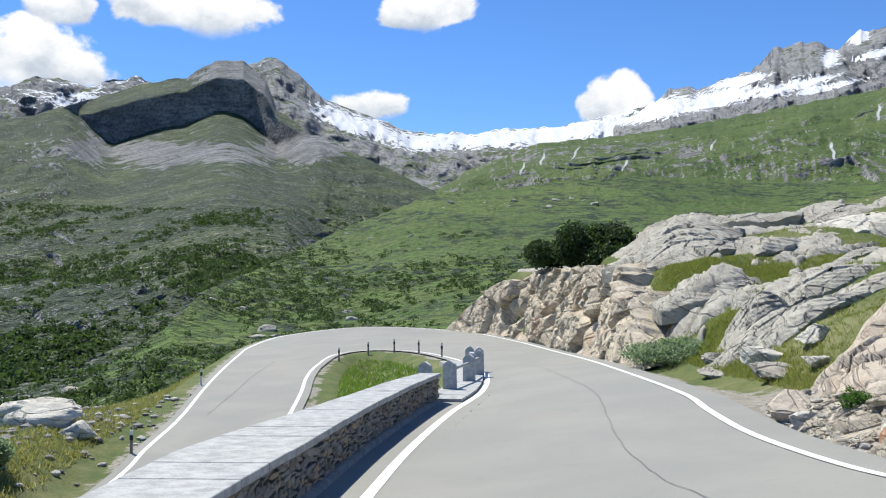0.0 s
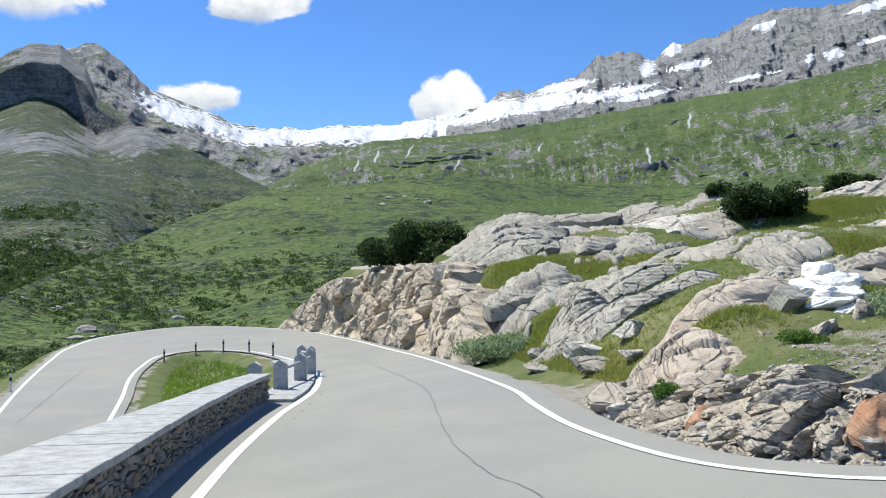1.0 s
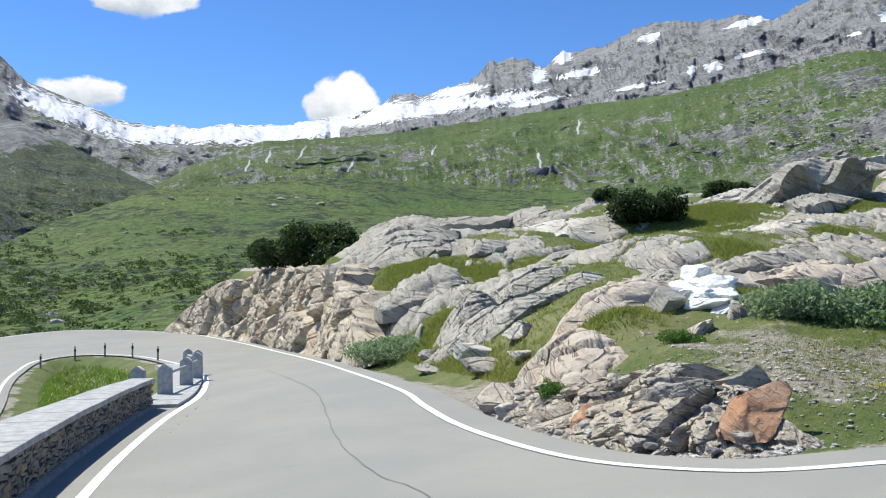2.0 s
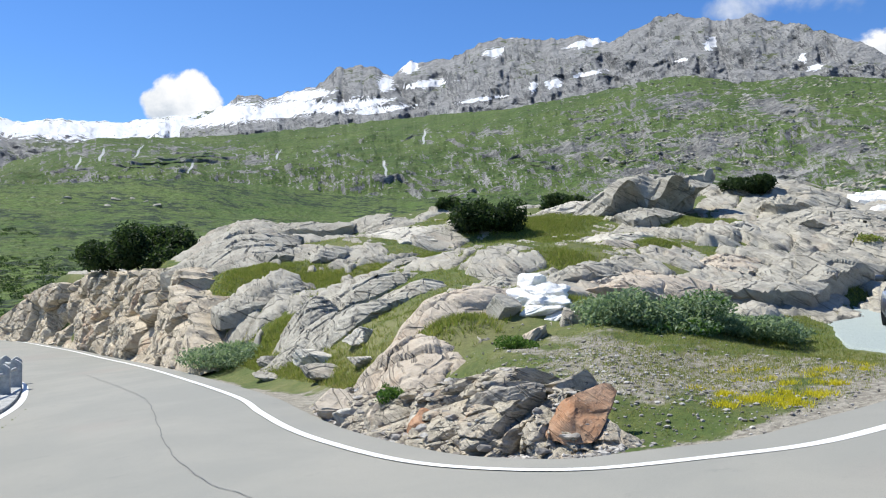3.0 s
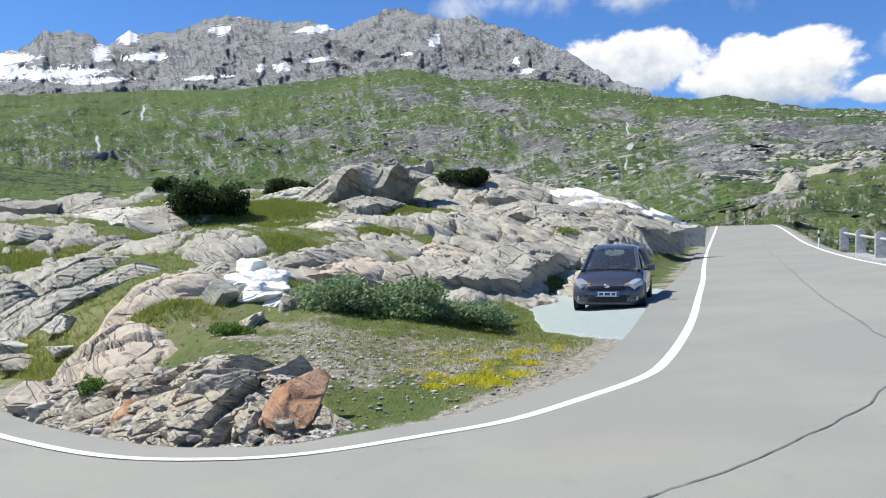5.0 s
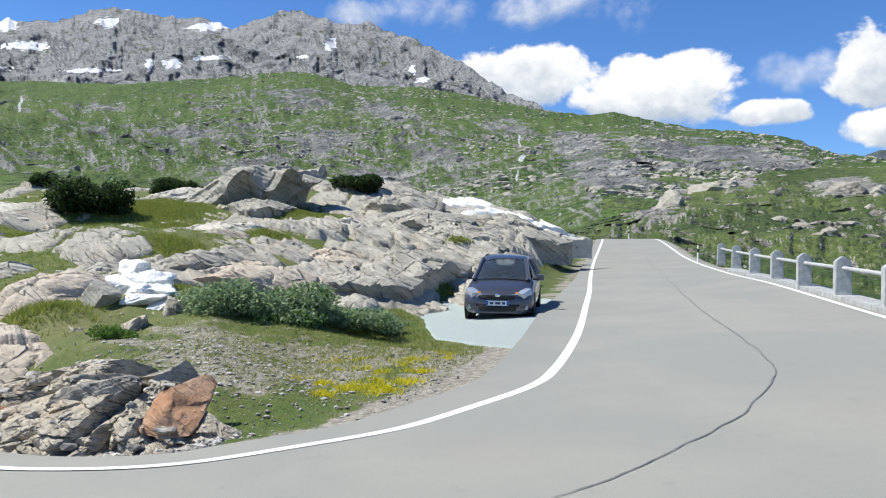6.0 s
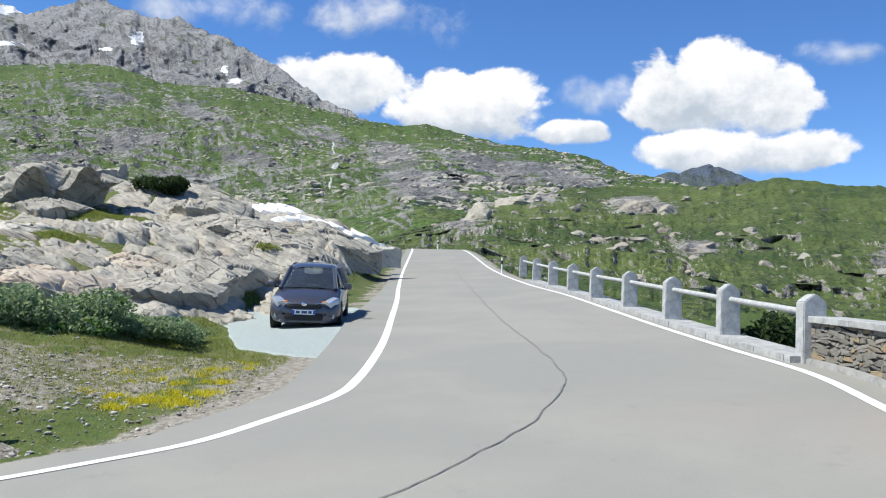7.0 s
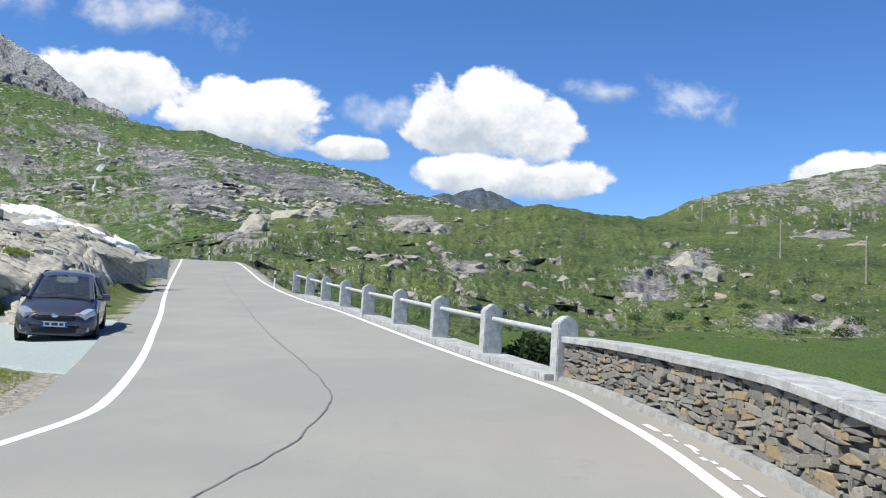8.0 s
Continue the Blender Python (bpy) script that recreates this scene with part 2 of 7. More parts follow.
HAIRPIN = [
    (1, 69.5, -0.76, -1.5, 51.5, -1.2), (-6.4, 75, -0.56, -4.3, 56, -1.35), (-12.3, 70.5, -1.0, -6.9, 56, -1.6), (-14, 65, -1.55, -7.4, 51, -1.9),
    (-13.5, 58.5, -1.8, -7.2, 46, -2.1), (-12.6, 50.5, -2.1, -6.7, 41, -2.35), (-11.7, 43.5, -2.4, -6.4, 36.5, -2.65), (-10.5, 35.5, -2.7, -6, 31, -2.9),
    (-10, 30, -2.95, -5.7, 26, -3.1), (-9.4, 24, -3.2, -5.2, 20, -3.4), (-9, 5, -4, -4.6, 3, -4.1), (-9, -40, -6, -4.6, -40, -6),
]
PER = 12
EDGES = spline(UPPER + BEND + HAIRPIN, PER)
ROCK_LINE, WALL_LINE = EDGES[:, :3], EDGES[:, 3:]


def aside(line, by):
    """A line moved sideways in plan, to the right of its run when by is positive."""
    d = np.gradient(line[:, :2], axis=0)
    d /= np.linalg.norm(d, axis=1)[:, None] + 1e-9
    out = line.copy()
    b = np.asarray(by, float).reshape(-1) if np.ndim(by) else by
    out[:, 0] += d[:, 1] * b
    out[:, 1] -= d[:, 0] * b
    return out


# the run goes from the pass down to the lower road, so the rock lies to its right
ROCK_EDGE = aside(ROCK_LINE, np.interp(np.arange(len(ROCK_LINE)) / PER, [0, 3, 5, 8, 12, 18, 23, 26, 36], [0.5, 0.6, 1.1, 0.9, 0.7, 0.75, 0.5, 0.35, 0.35]))
WALL_GAP = np.interp(np.arange(len(WALL_LINE)) / PER, [0, 7, 8, 9, 10, 11, 12, 13, 15, 19.5, 22, 25, 36], [0.45, 0.5, 0.64, 0.70, 0.74, 0.84, 0.75, 0.75, 0.8, 0.78, 0.5, 0.4, 0.4])
WALL_EDGE = aside(WALL_LINE, -WALL_GAP - 0.1)


# ---- the lie of the land ----
# heights of the rocky knoll inside the bend: bearing, then metres at the distances below
KNOLL_AT = [12.5, 17, 24, 32, 42, 55, 68]
KNOLL = [
    (4, -0.5, -0.5, -0.5, -0.6, 0.5, 2.9, 3.7), (8, 0, 0, 0, -0.2, 3.2, 3.7, 4.0), (11, 0, 0, -0.2, 1.2, 3.6, 4.4, 4.8),
    (14.5, 0, 0, 0.3, 1.6, 4.0, 6.6, 6.0), (20, 0.1, 0.5, 1.1, 2.3, 4.1, 6.4, 6.2), (26, 0.6, 1.0, 2.1, 3.1, 4.5, 6.8, 7.4),
    (32, 0.8, 1.1, 2.4, 3.4, 4.7, 7.0, 8.6), (38, 0.9, 1.25, 2.2, 3.4, 5.0, 7.6, 9.0), (44, 0.75, 1.1, 1.9, 3.1, 4.9, 7.7, 9.8),
    (50, 0.8, 1.2, 1.8, 2.8, 4.7, 7.6, 9.0), (55, 0.9, 1.2, 1.6, 2.8, 4.5, 6.9, 7.4), (60, 0.9, 1.3, 1.9, 2.6, 4.0, 5.6, 6.0),
]
_road = np.concatenate([ROCK_EDGE * (1 - k) + WALL_EDGE * k for k in np.linspace(0, 1, 9)])
for _f in (0.25, 0.5, 0.75):  # closer points along the long straight above
    _a, _b = (e[:4 * PER] * (1 - _f) + e[1:4 * PER + 1] * _f for e in (ROCK_EDGE, WALL_EDGE))
    _road = np.concatenate([_road] + [_a * (1 - k) + _b * k for k in np.linspace(0, 1, 9)])


_tree = kdtree.KDTree(len(_road))
for _i, _p in enumerate(_road.tolist()):
    _tree.insert((_p[0], _p[1], 0.0), _i)
_tree.balance()


def road_near(x, y):
    """Distance to the asphalt (about nought on it) and the road's height there."""
    x, y = np.asarray(x, float), np.asarray(y, float)
    near = [_tree.find((p, q, 0.0)) for p, q in zip(x.ravel().tolist(), y.ravel().tolist())]
    dist = np.array([t[2] for t in near]).reshape(x.shape)
    return dist, _road[[t[1] for t in near], 2].reshape(x.shape)


# pockets of heath and grass between the slabs: x, y, half length, half width
POCKETS = [
    (9.5, 34.8, 2.2, 1.9), (12.0, 33.3, 1.0, 1.4), (15.0, 31.0, 2.6, 3.2), (11.2, 19.9, 0.5, 0.7), (16.8, 32.1, 1.6, 2.2), (22.1, 32.3, 2.6, 3.4), (15.9, 22.4, 0.8, 1.1), (21.4, 24.6, 0.7, 0.9),
    (31.7, 35.2, 1.6, 2.2), (34.1, 41.8, 1.0, 1.4), (22.5, 18.1, 0.6, 0.8), (9.5, 18.0, 0.6, 0.7), (8.4, 27.2, 0.8, 1.1), (24.4, 42.0, 2.0, 2.4), (11.5, 17.1, 0.6, 0.6),
    (7.3, 25.5, 1.1, 3.4), (6.3, 20.5, 1.2, 3.2), (8.5, 15.8, 0.8, 0.7), (10.6, 11, 3.4, 2.4),
]
POCKETS += [(11.4, 9.2, 3.2, 2.4), (12.8, 13.2, 4.4, 1.7), (18.5, 13, 4.6, 2.6), (29.9, 23.4, 1.2, 0.8), (37.6, 23.7, 1.6, 0.9), (25.8, 38.5, 3.0, 2.6)]


def pockets(x, y):
    green = np.zeros(np.shape(x))
    for px, py, rx, ry in POCKETS:
        green = np.maximum(green, np.exp(-(((x - px) / rx) ** 2 + ((y - py) / ry) ** 2)))
    return green


def wild(x, y):
    """The land without the road."""
    x, y = np.asarray(x, float), np.asarray(y, float)
    d = np.hypot(x, y)
    az = np.degrees(np.arctan2(x, y))
    tab = np.array(KNOLL)
    z = np.zeros(x.shape)
    cols = np.array([np.interp(az, tab[:, 0], tab[:, 1 + j]) for j in range(7)])
    for j in range(6):
        m = (d >= KNOLL_AT[j]) & (d < KNOLL_AT[j + 1])
        t = (d - KNOLL_AT[j]) / (KNOLL_AT[j + 1] - KNOLL_AT[j])
        z = np.where(m, cols[j] * (1 - t) + cols[j + 1] * t, z)
    z = np.where(d < 12.5, cols[0], z)
    far = cols[6] - np.clip(d - 68, 0, 40) * 0.12 - np.clip(d - 108, 0, 150) * 0.1
    z = np.where(d >= 68, far, z)
    # valley side, west and north
    west = -1.6 - 0.05 * np.clip(d - 20, 0, 60) - 0.30 * np.clip(-14.5 - x, 0, 60) - 0.22 * np.clip(d - 78, 0, 120)
    w = smooth(az, -2, 5)
    z = west * (1 - w) + z * w
    # across the road, east: a hollow below the fence, then rising turf
    east = -0.6 + 0.055 * np.clip(d - 14, 0, 60) + 0.02 * np.clip(d - 74, 0, 100)
    e = smooth(az, 61, 66)
    z = z * (1 - e) + east * e
    # behind the camera, the valley side again
    south = -3.0 - 0.12 * np.clip(d - 6, 0, 150)
    s = smooth(az, 112, 150) + smooth(-az, 60, 110)
    return z * (1 - s) + south * s


def land(x, y, detail=True):
    x, y = np.asarray(x, float), np.asarray(y, float)
    d, az = np.hypot(x, y), np.degrees(np.arctan2(x, y))
    near, level = road_near(x, y)
    z = wild(x, y)
    if detail:
        knoll = smooth(az, 2, 9) * (1 - smooth(az, 58, 64)) * smooth(d, 9, 20)
        z = z + fbm(x * 0.12, y * 0.12, 4, 3) * (0.35 + 0.55 * knoll) * smooth(near, 0.5, 4)
        z = z + fbm(x * 0.9, y * 0.9, 4, 5) * 0.07
        z = z + 0.16 * np.clip(pockets(x, y), 0, 1) * smooth(near, 0.8, 2.5)
        z = z + fbm(x * 0.35, y * 0.35, 4, 7) * 0.35 * smooth(az, 63, 68) * smooth(near, 1, 4)
    reach = 3.0 - 0.4 * smooth(az, 1, 4) * (1 - smooth(az, 10.5, 16)) * smooth(d, 20, 28) - 0.5 * smooth(az, 60, 64)
    k = smooth(near, 0.35, 0.35 + reach)
    bank = level - 0.06 - 0.03 * smooth(near, 0, 0.4)
    z = np.where(d > 300, z, bank * (1 - k) + z * k)
    # the level lay-by beside the upper road
    u, v = x * 0.875 + y * 0.484, y * 0.875 - x * 0.484
    pad = smooth(u - 0.35 * v, 14.0, 15.2) * (1 - smooth(u, 27, 30)) * smooth(v, -0.6, 0.2) * (1 - smooth(v, 3.9, 5.4))
    return z * (1 - pad) + (0.097 * x - 0.031 * y - 0.05) * pad


def lay(ob, x, y, sink=0.0):
    ob.location = (x, y, float(land(np.array([x]), np.array([y]))[0]) - sink)
    return ob


def ground_material():
    n = Nodes("turf_and_gravel", 0.92)
    p = n.place()
    big = n.noise(p, 0.16, 5, 0.6, 0.5)
    mid = n.noise(p, 1.1, 6, 0.65)
    fine = n.noise(p, 9.0, 5, 0.65)
    tiny = n.noise(p, 60.0, 3, 0.6)
    turf = n.mix(n.step(mid, 0.35, 0.65), (0.07, 0.105, 0.022), (0.13, 0.14, 0.042))
    turf = n.mix(n.step(fine, 0.4, 0.7), turf, n.mix(0.6, turf, (0.04, 0.06, 0.015)))
    turf = n.mix(n.math("MULTIPLY", n.step(big, 0.48, 0.68), 0.45), turf, (0.25, 0.225, 0.11))
    turf = n.mix(n.step(n.math("MULTIPLY", n.attr("gravel"), -1.0), 0.1, 0.6), turf, n.mix(n.step(fine, 0.35, 0.65), (0.024, 0.046, 0.009), (0.082, 0.118, 0.024)))
    grit = n.mix(n.step(fine, 0.35, 0.65), (0.20, 0.178, 0.14), (0.38, 0.352, 0.29))
    grit = n.mix(n.math("MULTIPLY", n.step(tiny, 0.45, 0.6), 0.5), grit, (0.10, 0.09, 0.08))
    g = n.math("ADD", n.attr("gravel"), n.math("MULTIPLY", n.math("SUBTRACT", mid, 0.5), 1.1))
    col = n.mix(n.step(g, 0.48, 0.62), turf, grit)
    h = n.math("ADD", n.math("MULTIPLY", mid, 0.6), n.math("ADD", fine, n.math("MULTIPLY", tiny, 0.25)))
    return n.done(col, n.bump(h, 0.8, 0.06), 0.93)


GROUND = ground_material()


def build_ground():
    az = np.radians(np.concatenate([np.arange(-180, -32, 4.0), np.arange(-32, 110, 0.17), np.arange(110, 180, 4.0)]))
    r = np.concatenate([np.linspace(0.5, 6, 10)[:-1], 6 * (130 / 6) ** np.linspace(0, 1, 330), 130 * (4700 / 130) ** np.linspace(0, 1, 40)[1:]])
    a, d = np.meshgrid(az, r)
    x, y = np.sin(a) * d, np.cos(a) * d
    xyz = np.stack([x, y, land(x, y)], -1)
    me = grid_mesh("ground", xyz, closed=True, flip=True)
    near, _ = road_near(x, y)
    deg = np.degrees(a)
    gravel = (1 - smooth(near, 0.2, 1.0 + 0.6 * smooth(deg, 45, 52))) * 0.6
    gravel += np.exp(-(((x - 8.6) / 4.0) ** 2 + ((y - 10.4) / 2.7) ** 2)) * 0.52
    gravel += np.exp(-(((x - 10.6) / 3.0) ** 2 + ((y - 9.6) / 1.6) ** 2)) * 0.34
    gravel += np.exp(-(((x - 9.3) / 2.0) ** 2 + ((y - 13.0) / 1.8) ** 2)) * 0.36
    gravel += np.exp(-(((x - 5.8) / 1.6) ** 2 + ((y - 17.5) / 3.0) ** 2)) * 0.8
    gravel -= 0.55 * smooth(deg, 66, 72) * (1 - smooth(deg, 112, 118)) * smooth(near, 1.0, 2.0)
    weights(me, "gravel", np.clip(gravel, -1.0, 1.2))
    me.materials.append(GROUND)
    return tagged(new("ground", me), "alpine turf with gravel and thin grass beside the road", "ground", kind="structure")


ground = build_ground()


# ---- mountains ----
def mountain(name, label, crest, d_foot, d_crest, el_foot, material, step=0.12, rows=150, bulge=1.0, rough=0.03, scale=1.0, seed=0, bare=None, snow=None, ridged=0.0, back=0.5, jagged=0.10, cliff=None, crag=0.012, layers=0, shelf=1.0, ribs=0.0):
    """A slope seen from the road: crest gives bearings and elevations of its skyline; distances may vary with the bearing."""
    c = np.array(crest, float)
    az = np.arange(c[0, 0], c[-1, 0] + 1e-6, step)
    el = np.interp(az, c[:, 0], c[:, 1])
    wide = np.exp(-0.5 * (np.arange(-40, 41) * step / 2.2) ** 2)
    calm = np.convolve(np.pad(el, 40, "edge"), wide / wide.sum(), "valid")
    jag = fbm(az * 2.4, az * 0 + seed, 5, seed) * jagged
    df = np.interp(az, *zip(*d_foot)) if isinstance(d_foot, list) else np.full(az.shape, d_foot)
    dc = np.interp(az, *zip(*d_crest)) if isinstance(d_crest, list) else np.full(az.shape, d_crest)
    ef = np.interp(az, *zip(*el_foot)) if isinstance(el_foot, list) else np.full(az.shape, el_foot)
    u = np.linspace(0, 1, rows)[:, None]
    run = np.broadcast_to(u, (rows, len(az)))
    if cliff:
        c = cliff(az) * (1 + 0.15 * fbm(az * 0.3, az * 0 + seed, 2, seed + 21))
        u_ = u + 0.012 * fbm(az * 0.5 + u, u * 3 - az * 0.3, 3, seed + 23)
        run = np.minimum(u + c * smooth(u_, 0.55, 0.84) + 0.03 * c * fbm(az * 0.8 + u * 2, u * 6, 3, seed + 25) * smooth(u, 0.6, 0.75), 1.0 + (0.004 * smooth(u, 0.8, 0.95) + 0.05 * smooth(u, 0.955, 1.0)) * smooth(c, 0.02, 0.1))
    if layers:  # shelves of turf between broken bands of rock that dip to the right
        flat_az = np.broadcast_to(az, run.shape)
        q = u * layers + 0.10 * flat_az + 1.5 * fbm(flat_az * 0.25 + seed, u * 6 - flat_az * 0.1, 4, seed + 31)
        f = q - np.floor(q)
        w = 0.45 + 0.3 * grain(flat_az * 0.8, q * 0.9, seed + 35)
        s_ = np.where(f < w, f / w, 1.0)
        much = shelf * smooth(fbm(flat_az * 0.35, u * 7 + flat_az * 0.12, 4, seed + 37), -0.25, 0.35)
        if cliff:
            much = much * (1 - smooth(cliff(az), 0.0, 0.06) * smooth(u, 0.35, 0.5))
        run = run + (s_ - f) / layers * much * np.sin(np.pi * np.clip(u, 0, 1)) ** 0.4
    if ribs:  # buttresses and gullies running down the face
        flat_az = np.broadcast_to(az, run.shape)
        run = run + ribs * (fbm(flat_az * 0.30 + u * 1.3 + seed, u * 1.5 - flat_az * 0.18, 5, seed + 41, 0.5, True) - 0.45) * smooth(u, 0.2, 0.7) * (1 - smooth(u, 0.86, 1.0))
    d = df * (dc / df) ** run
    a = np.radians(np.broadcast_to(az, d.shape))
    x, y = np.sin(a) * d, np.cos(a) * d
    tall = dc * np.tan(np.radians(el)) - df * np.tan(np.radians(ef))
    shape = u ** bulge
    top = calm + (el - calm) * u ** 7 + jag * u ** 12
    z = EYE + d * np.tan(np.radians(ef + (top - ef) * shape))
    k = 6.0 / (scale * dc.mean())
    soft = np.sin(np.pi * np.clip(u, 0, 1)) ** 0.6 * (1 - 0.8 * u)
    plain_d = df * (dc / df) ** u
    lx, ly = np.sin(a) * plain_d * k, np.cos(a) * plain_d * k
    lumps = fbm(lx, ly, 6, seed) * (1 - ridged) + (fbm(lx * 1.3, ly * 1.3, 6, seed + 5, 0.5, True) - 0.45) * ridged * 1.6
    z = z + lumps * rough * d * soft
    ee = ef + (top - ef) * shape
    push = fbm(np.broadcast_to(az, d.shape) * 1.1 + ee * 0.5, ee * 1.0 - az * 0.45, 5, seed + 9, 0.52) * crag * d * np.sin(np.pi * u) ** 0.5
    if ribs:  # debris smooths the foot of the face
        push = push * (0.25 + 0.75 * smooth(u, 0.35, 0.65))
        z = z - lumps * rough * d * soft * 0.6 * (1 - smooth(u, 0.35, 0.6))
    if cliff:
        push = push * (1 - 0.85 * smooth(cliff(az), 0.0, 0.06) * smooth(u, 0.4, 0.55))
        z = z - lumps * rough * d * soft * 0.7 * smooth(cliff(az), 0.0, 0.06) * smooth(u, 0.4, 0.55)
    x, y = x + np.sin(a) * push, y + np.cos(a) * push
    # the far side falls away behind the crest
    t = np.linspace(0.05, 1, 6)[:, None]
    db = d[-1] * (1 + 0.18 * t)
    ab = np.radians(np.broadcast_to(az, db.shape))
    zb = z[-1] - t * back * tall.mean()
    xyz = np.concatenate([np.stack([x, y, z], -1), np.stack([np.sin(ab) * db, np.cos(ab) * db, zb], -1)])
    me = grid_mesh(name, xyz, flip=True)
    uu = np.concatenate([np.broadcast_to(u, d.shape), np.ones(db.shape)])
    aa = np.broadcast_to(az, uu.shape)
    ee = np.degrees(np.arctan2(xyz[..., 2] - EYE, np.hypot(xyz[..., 0], xyz[..., 1])))
    weights(me, "bare", bare(aa, ee, uu) if bare else np.zeros(uu.shape))
    weights(me, "snow", snow(aa, ee, uu) if snow else np.zeros(uu.shape))
    me.materials.append(material)
    return tagged(new(name, me), label, "mountain", kind="structure")


def spot(a, e, az, el, wa, we, tilt=0.0):
    """A soft patch, one in its middle."""
    da, de = a - az, e - el - tilt * (a - az)
    return np.exp(-((da / wa) ** 2 + (de / we) ** 2))


HIGH = slope_material("high_rock_and_snow", (0.075, 0.115, 0.045), (0.11, 0.14, 0.06), (0.11, 0.118, 0.13), (0.26, 0.26, 0.265), 420.0, 0.85, (520, 260), scree=0.6, talus=0.25)
PEAK = slope_material("grey_peaks", (0.09, 0.12, 0.05), (0.13, 0.15, 0.07), (0.075, 0.08, 0.085), (0.22, 0.22, 0.22), 330.0, 0.9, (540, 300), scree=0.5, steep=0.9, talus=0.27)
SIDE = slope_material("green_mountainside", (0.056, 0.112, 0.018), (0.104, 0.164, 0.034), (0.12, 0.12, 0.115), (0.36, 0.35, 0.33), 120.0, 0.22, streams=True, steep=1.3, gravel=-0.2)
# greens darker than on the other slopes: this side's shade put into the colour
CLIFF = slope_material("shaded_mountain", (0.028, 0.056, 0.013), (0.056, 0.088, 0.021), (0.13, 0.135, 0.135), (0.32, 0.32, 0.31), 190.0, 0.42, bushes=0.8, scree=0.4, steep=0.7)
MEADOW = slope_material("meadow_slope", (0.068, 0.132, 0.019), (0.122, 0.188, 0.035), (0.20, 0.20, 0.19), (0.36, 0.35, 0.33), 90.0, 0.16, bushes=0.5, gravel=-0.4)
HUMMOCK = slope_material("hummocky_turf", (0.046, 0.086, 0.016), (0.115, 0.158, 0.036), (0.17, 0.155, 0.135), (0.42, 0.40, 0.37), 26.0, 0.30, bushes=0.25, steep=0.9, gravel=0.2)
# haze of distance is put into these blue rock and turf colours
HAZED = slope_material("hazed_mountain", (0.05, 0.07, 0.09), (0.06, 0.09, 0.10), (0.06, 0.085, 0.13), (0.09, 0.12, 0.17), 300.0, 0.7, (700, 200))

# bearings, elevations and half sizes of snow fields and bare rock
SNOW_SPOTS = [(18.7, 12.7, 1.3, 0.22), (20.8, 12.0, 1.2, 0.3), (23.8, 13.5, 0.35, 0.35), (26.4, 13.5, 1.4, 0.18), (25.4, 14.6, 0.4, 0.25), (33.4, 13.2, 0.3, 0.32), (34.7, 13.4, 0.5, 0.25),
              (37.0, 15.8, 0.9, 0.16), (36.8, 13.9, 1.0, 0.12), (30.9, 15.4, 0.5, 0.2), (44.4, 15.2, 0.35, 0.3), (42.7, 14.4, 0.4, 0.1), (49.7, 13.9, 0.22, 0.4), (50.4, 13.3, 0.45, 0.16), (16.3, 11.5, 2.2, 0.35), (23.4, 11.9, 1.8, 0.2), (29.8, 12.5, 1.6, 0.12), (13.5, 11.3, 2.4, 0.5), (18.2, 11.9, 2.2, 0.4), (22.0, 12.2, 1.8, 0.35)]
EAST_BARE = [(91.4, 3.3, 1.9, 1.5), (93.8, 4.7, 1.8, 1.0), (99.1, 1.4, 2.2, 0.6), (101.5, 6.5, 2.2, 0.35), (76.4, 6.5, 2.4, 0.7), (80.0, 3.9, 1.6, 0.6), (69.5, 7.0, 2.6, 0.7), (65.0, 5.6, 2.0, 1.2), (102.8, 1.2, 1.4, 0.7), (97.5, 7.3, 3.0, 0.35)]


def east_bare(a, e, u):
    return 0.75 * np.max([spot(a, e, *s) for s in EAST_BARE], axis=0) - 0.05


SIDE_BARE = [(36, 9.3, 2.2, 0.6, 0.1), (31, 10.6, 1.6, 0.5, 0.1), (42.8, 11.8, 2.0, 0.5, -0.1), (48, 11.2, 2.2, 0.6, -0.1), (44.5, 9.3, 2.4, 0.7, 0.2), (60.5, 9.5, 2.6, 0.8, -0.1), (70, 8.7, 2.6, 0.6, -0.15), (52, 8.3, 2.4, 0.7, -0.1),
             (56, 10.4, 1.6, 0.6, 0), (28.4, 8.3, 1.5, 0.25, 0.5), (30.2, 9.2, 1.2, 0.2, 0.6), (65, 8.2, 2.2, 0.6, -0.1), (39.5, 7.6, 2.0, 0.5, 0.3), (47.5, 7.2, 2.5, 0.5, 0.0), (20, 9.6, 1.2, 0.3, 0.3), (15.5, 8.6, 1.0, 0.3, 0.2), (67, 8.8, 3.6, 1.1, -0.15), (62.5, 7.6, 3.0, 1.2, -0.1), (72, 8.2, 2.6, 0.9, -0.2)]
STREAMS = [(26.3, 10.2, 0.11, 0.55, 0.15), (23.8, 8.2, 0.12, 0.65, -0.2), (11.7, 8.1, 0.11, 0.5, 0.5), (56.9, 8.5, 0.26, 0.28, 0.3), (56.6, 7.4, 0.10, 0.5, 0.1), (56.7, 9.6, 0.09, 0.5, -0.1), (6.5, 8.6, 0.12, 0.5, 0.4), (5.2, 8.0, 0.1, 0.5, 0.4), (17.0, 9.0, 0.1, 0.4, 0.5), (8.6, 8.9, 0.1, 0.5, 0.6)]


def side_bare(a, e, u):
    """Crags on the green mountainside, most of them to the east."""
    low = 0.3 * np.exp(-((e - 8.6 - 0.05 * a) / 0.9) ** 2) * (1 - smooth(a, 12, 20))
    return 0.05 + 0.17 * smooth(a, 30, 42) + (0.30 + 0.16 * smooth(a, 55, 62)) * np.max([spot(a, e, *q) for q in SIDE_BARE], axis=0) + low


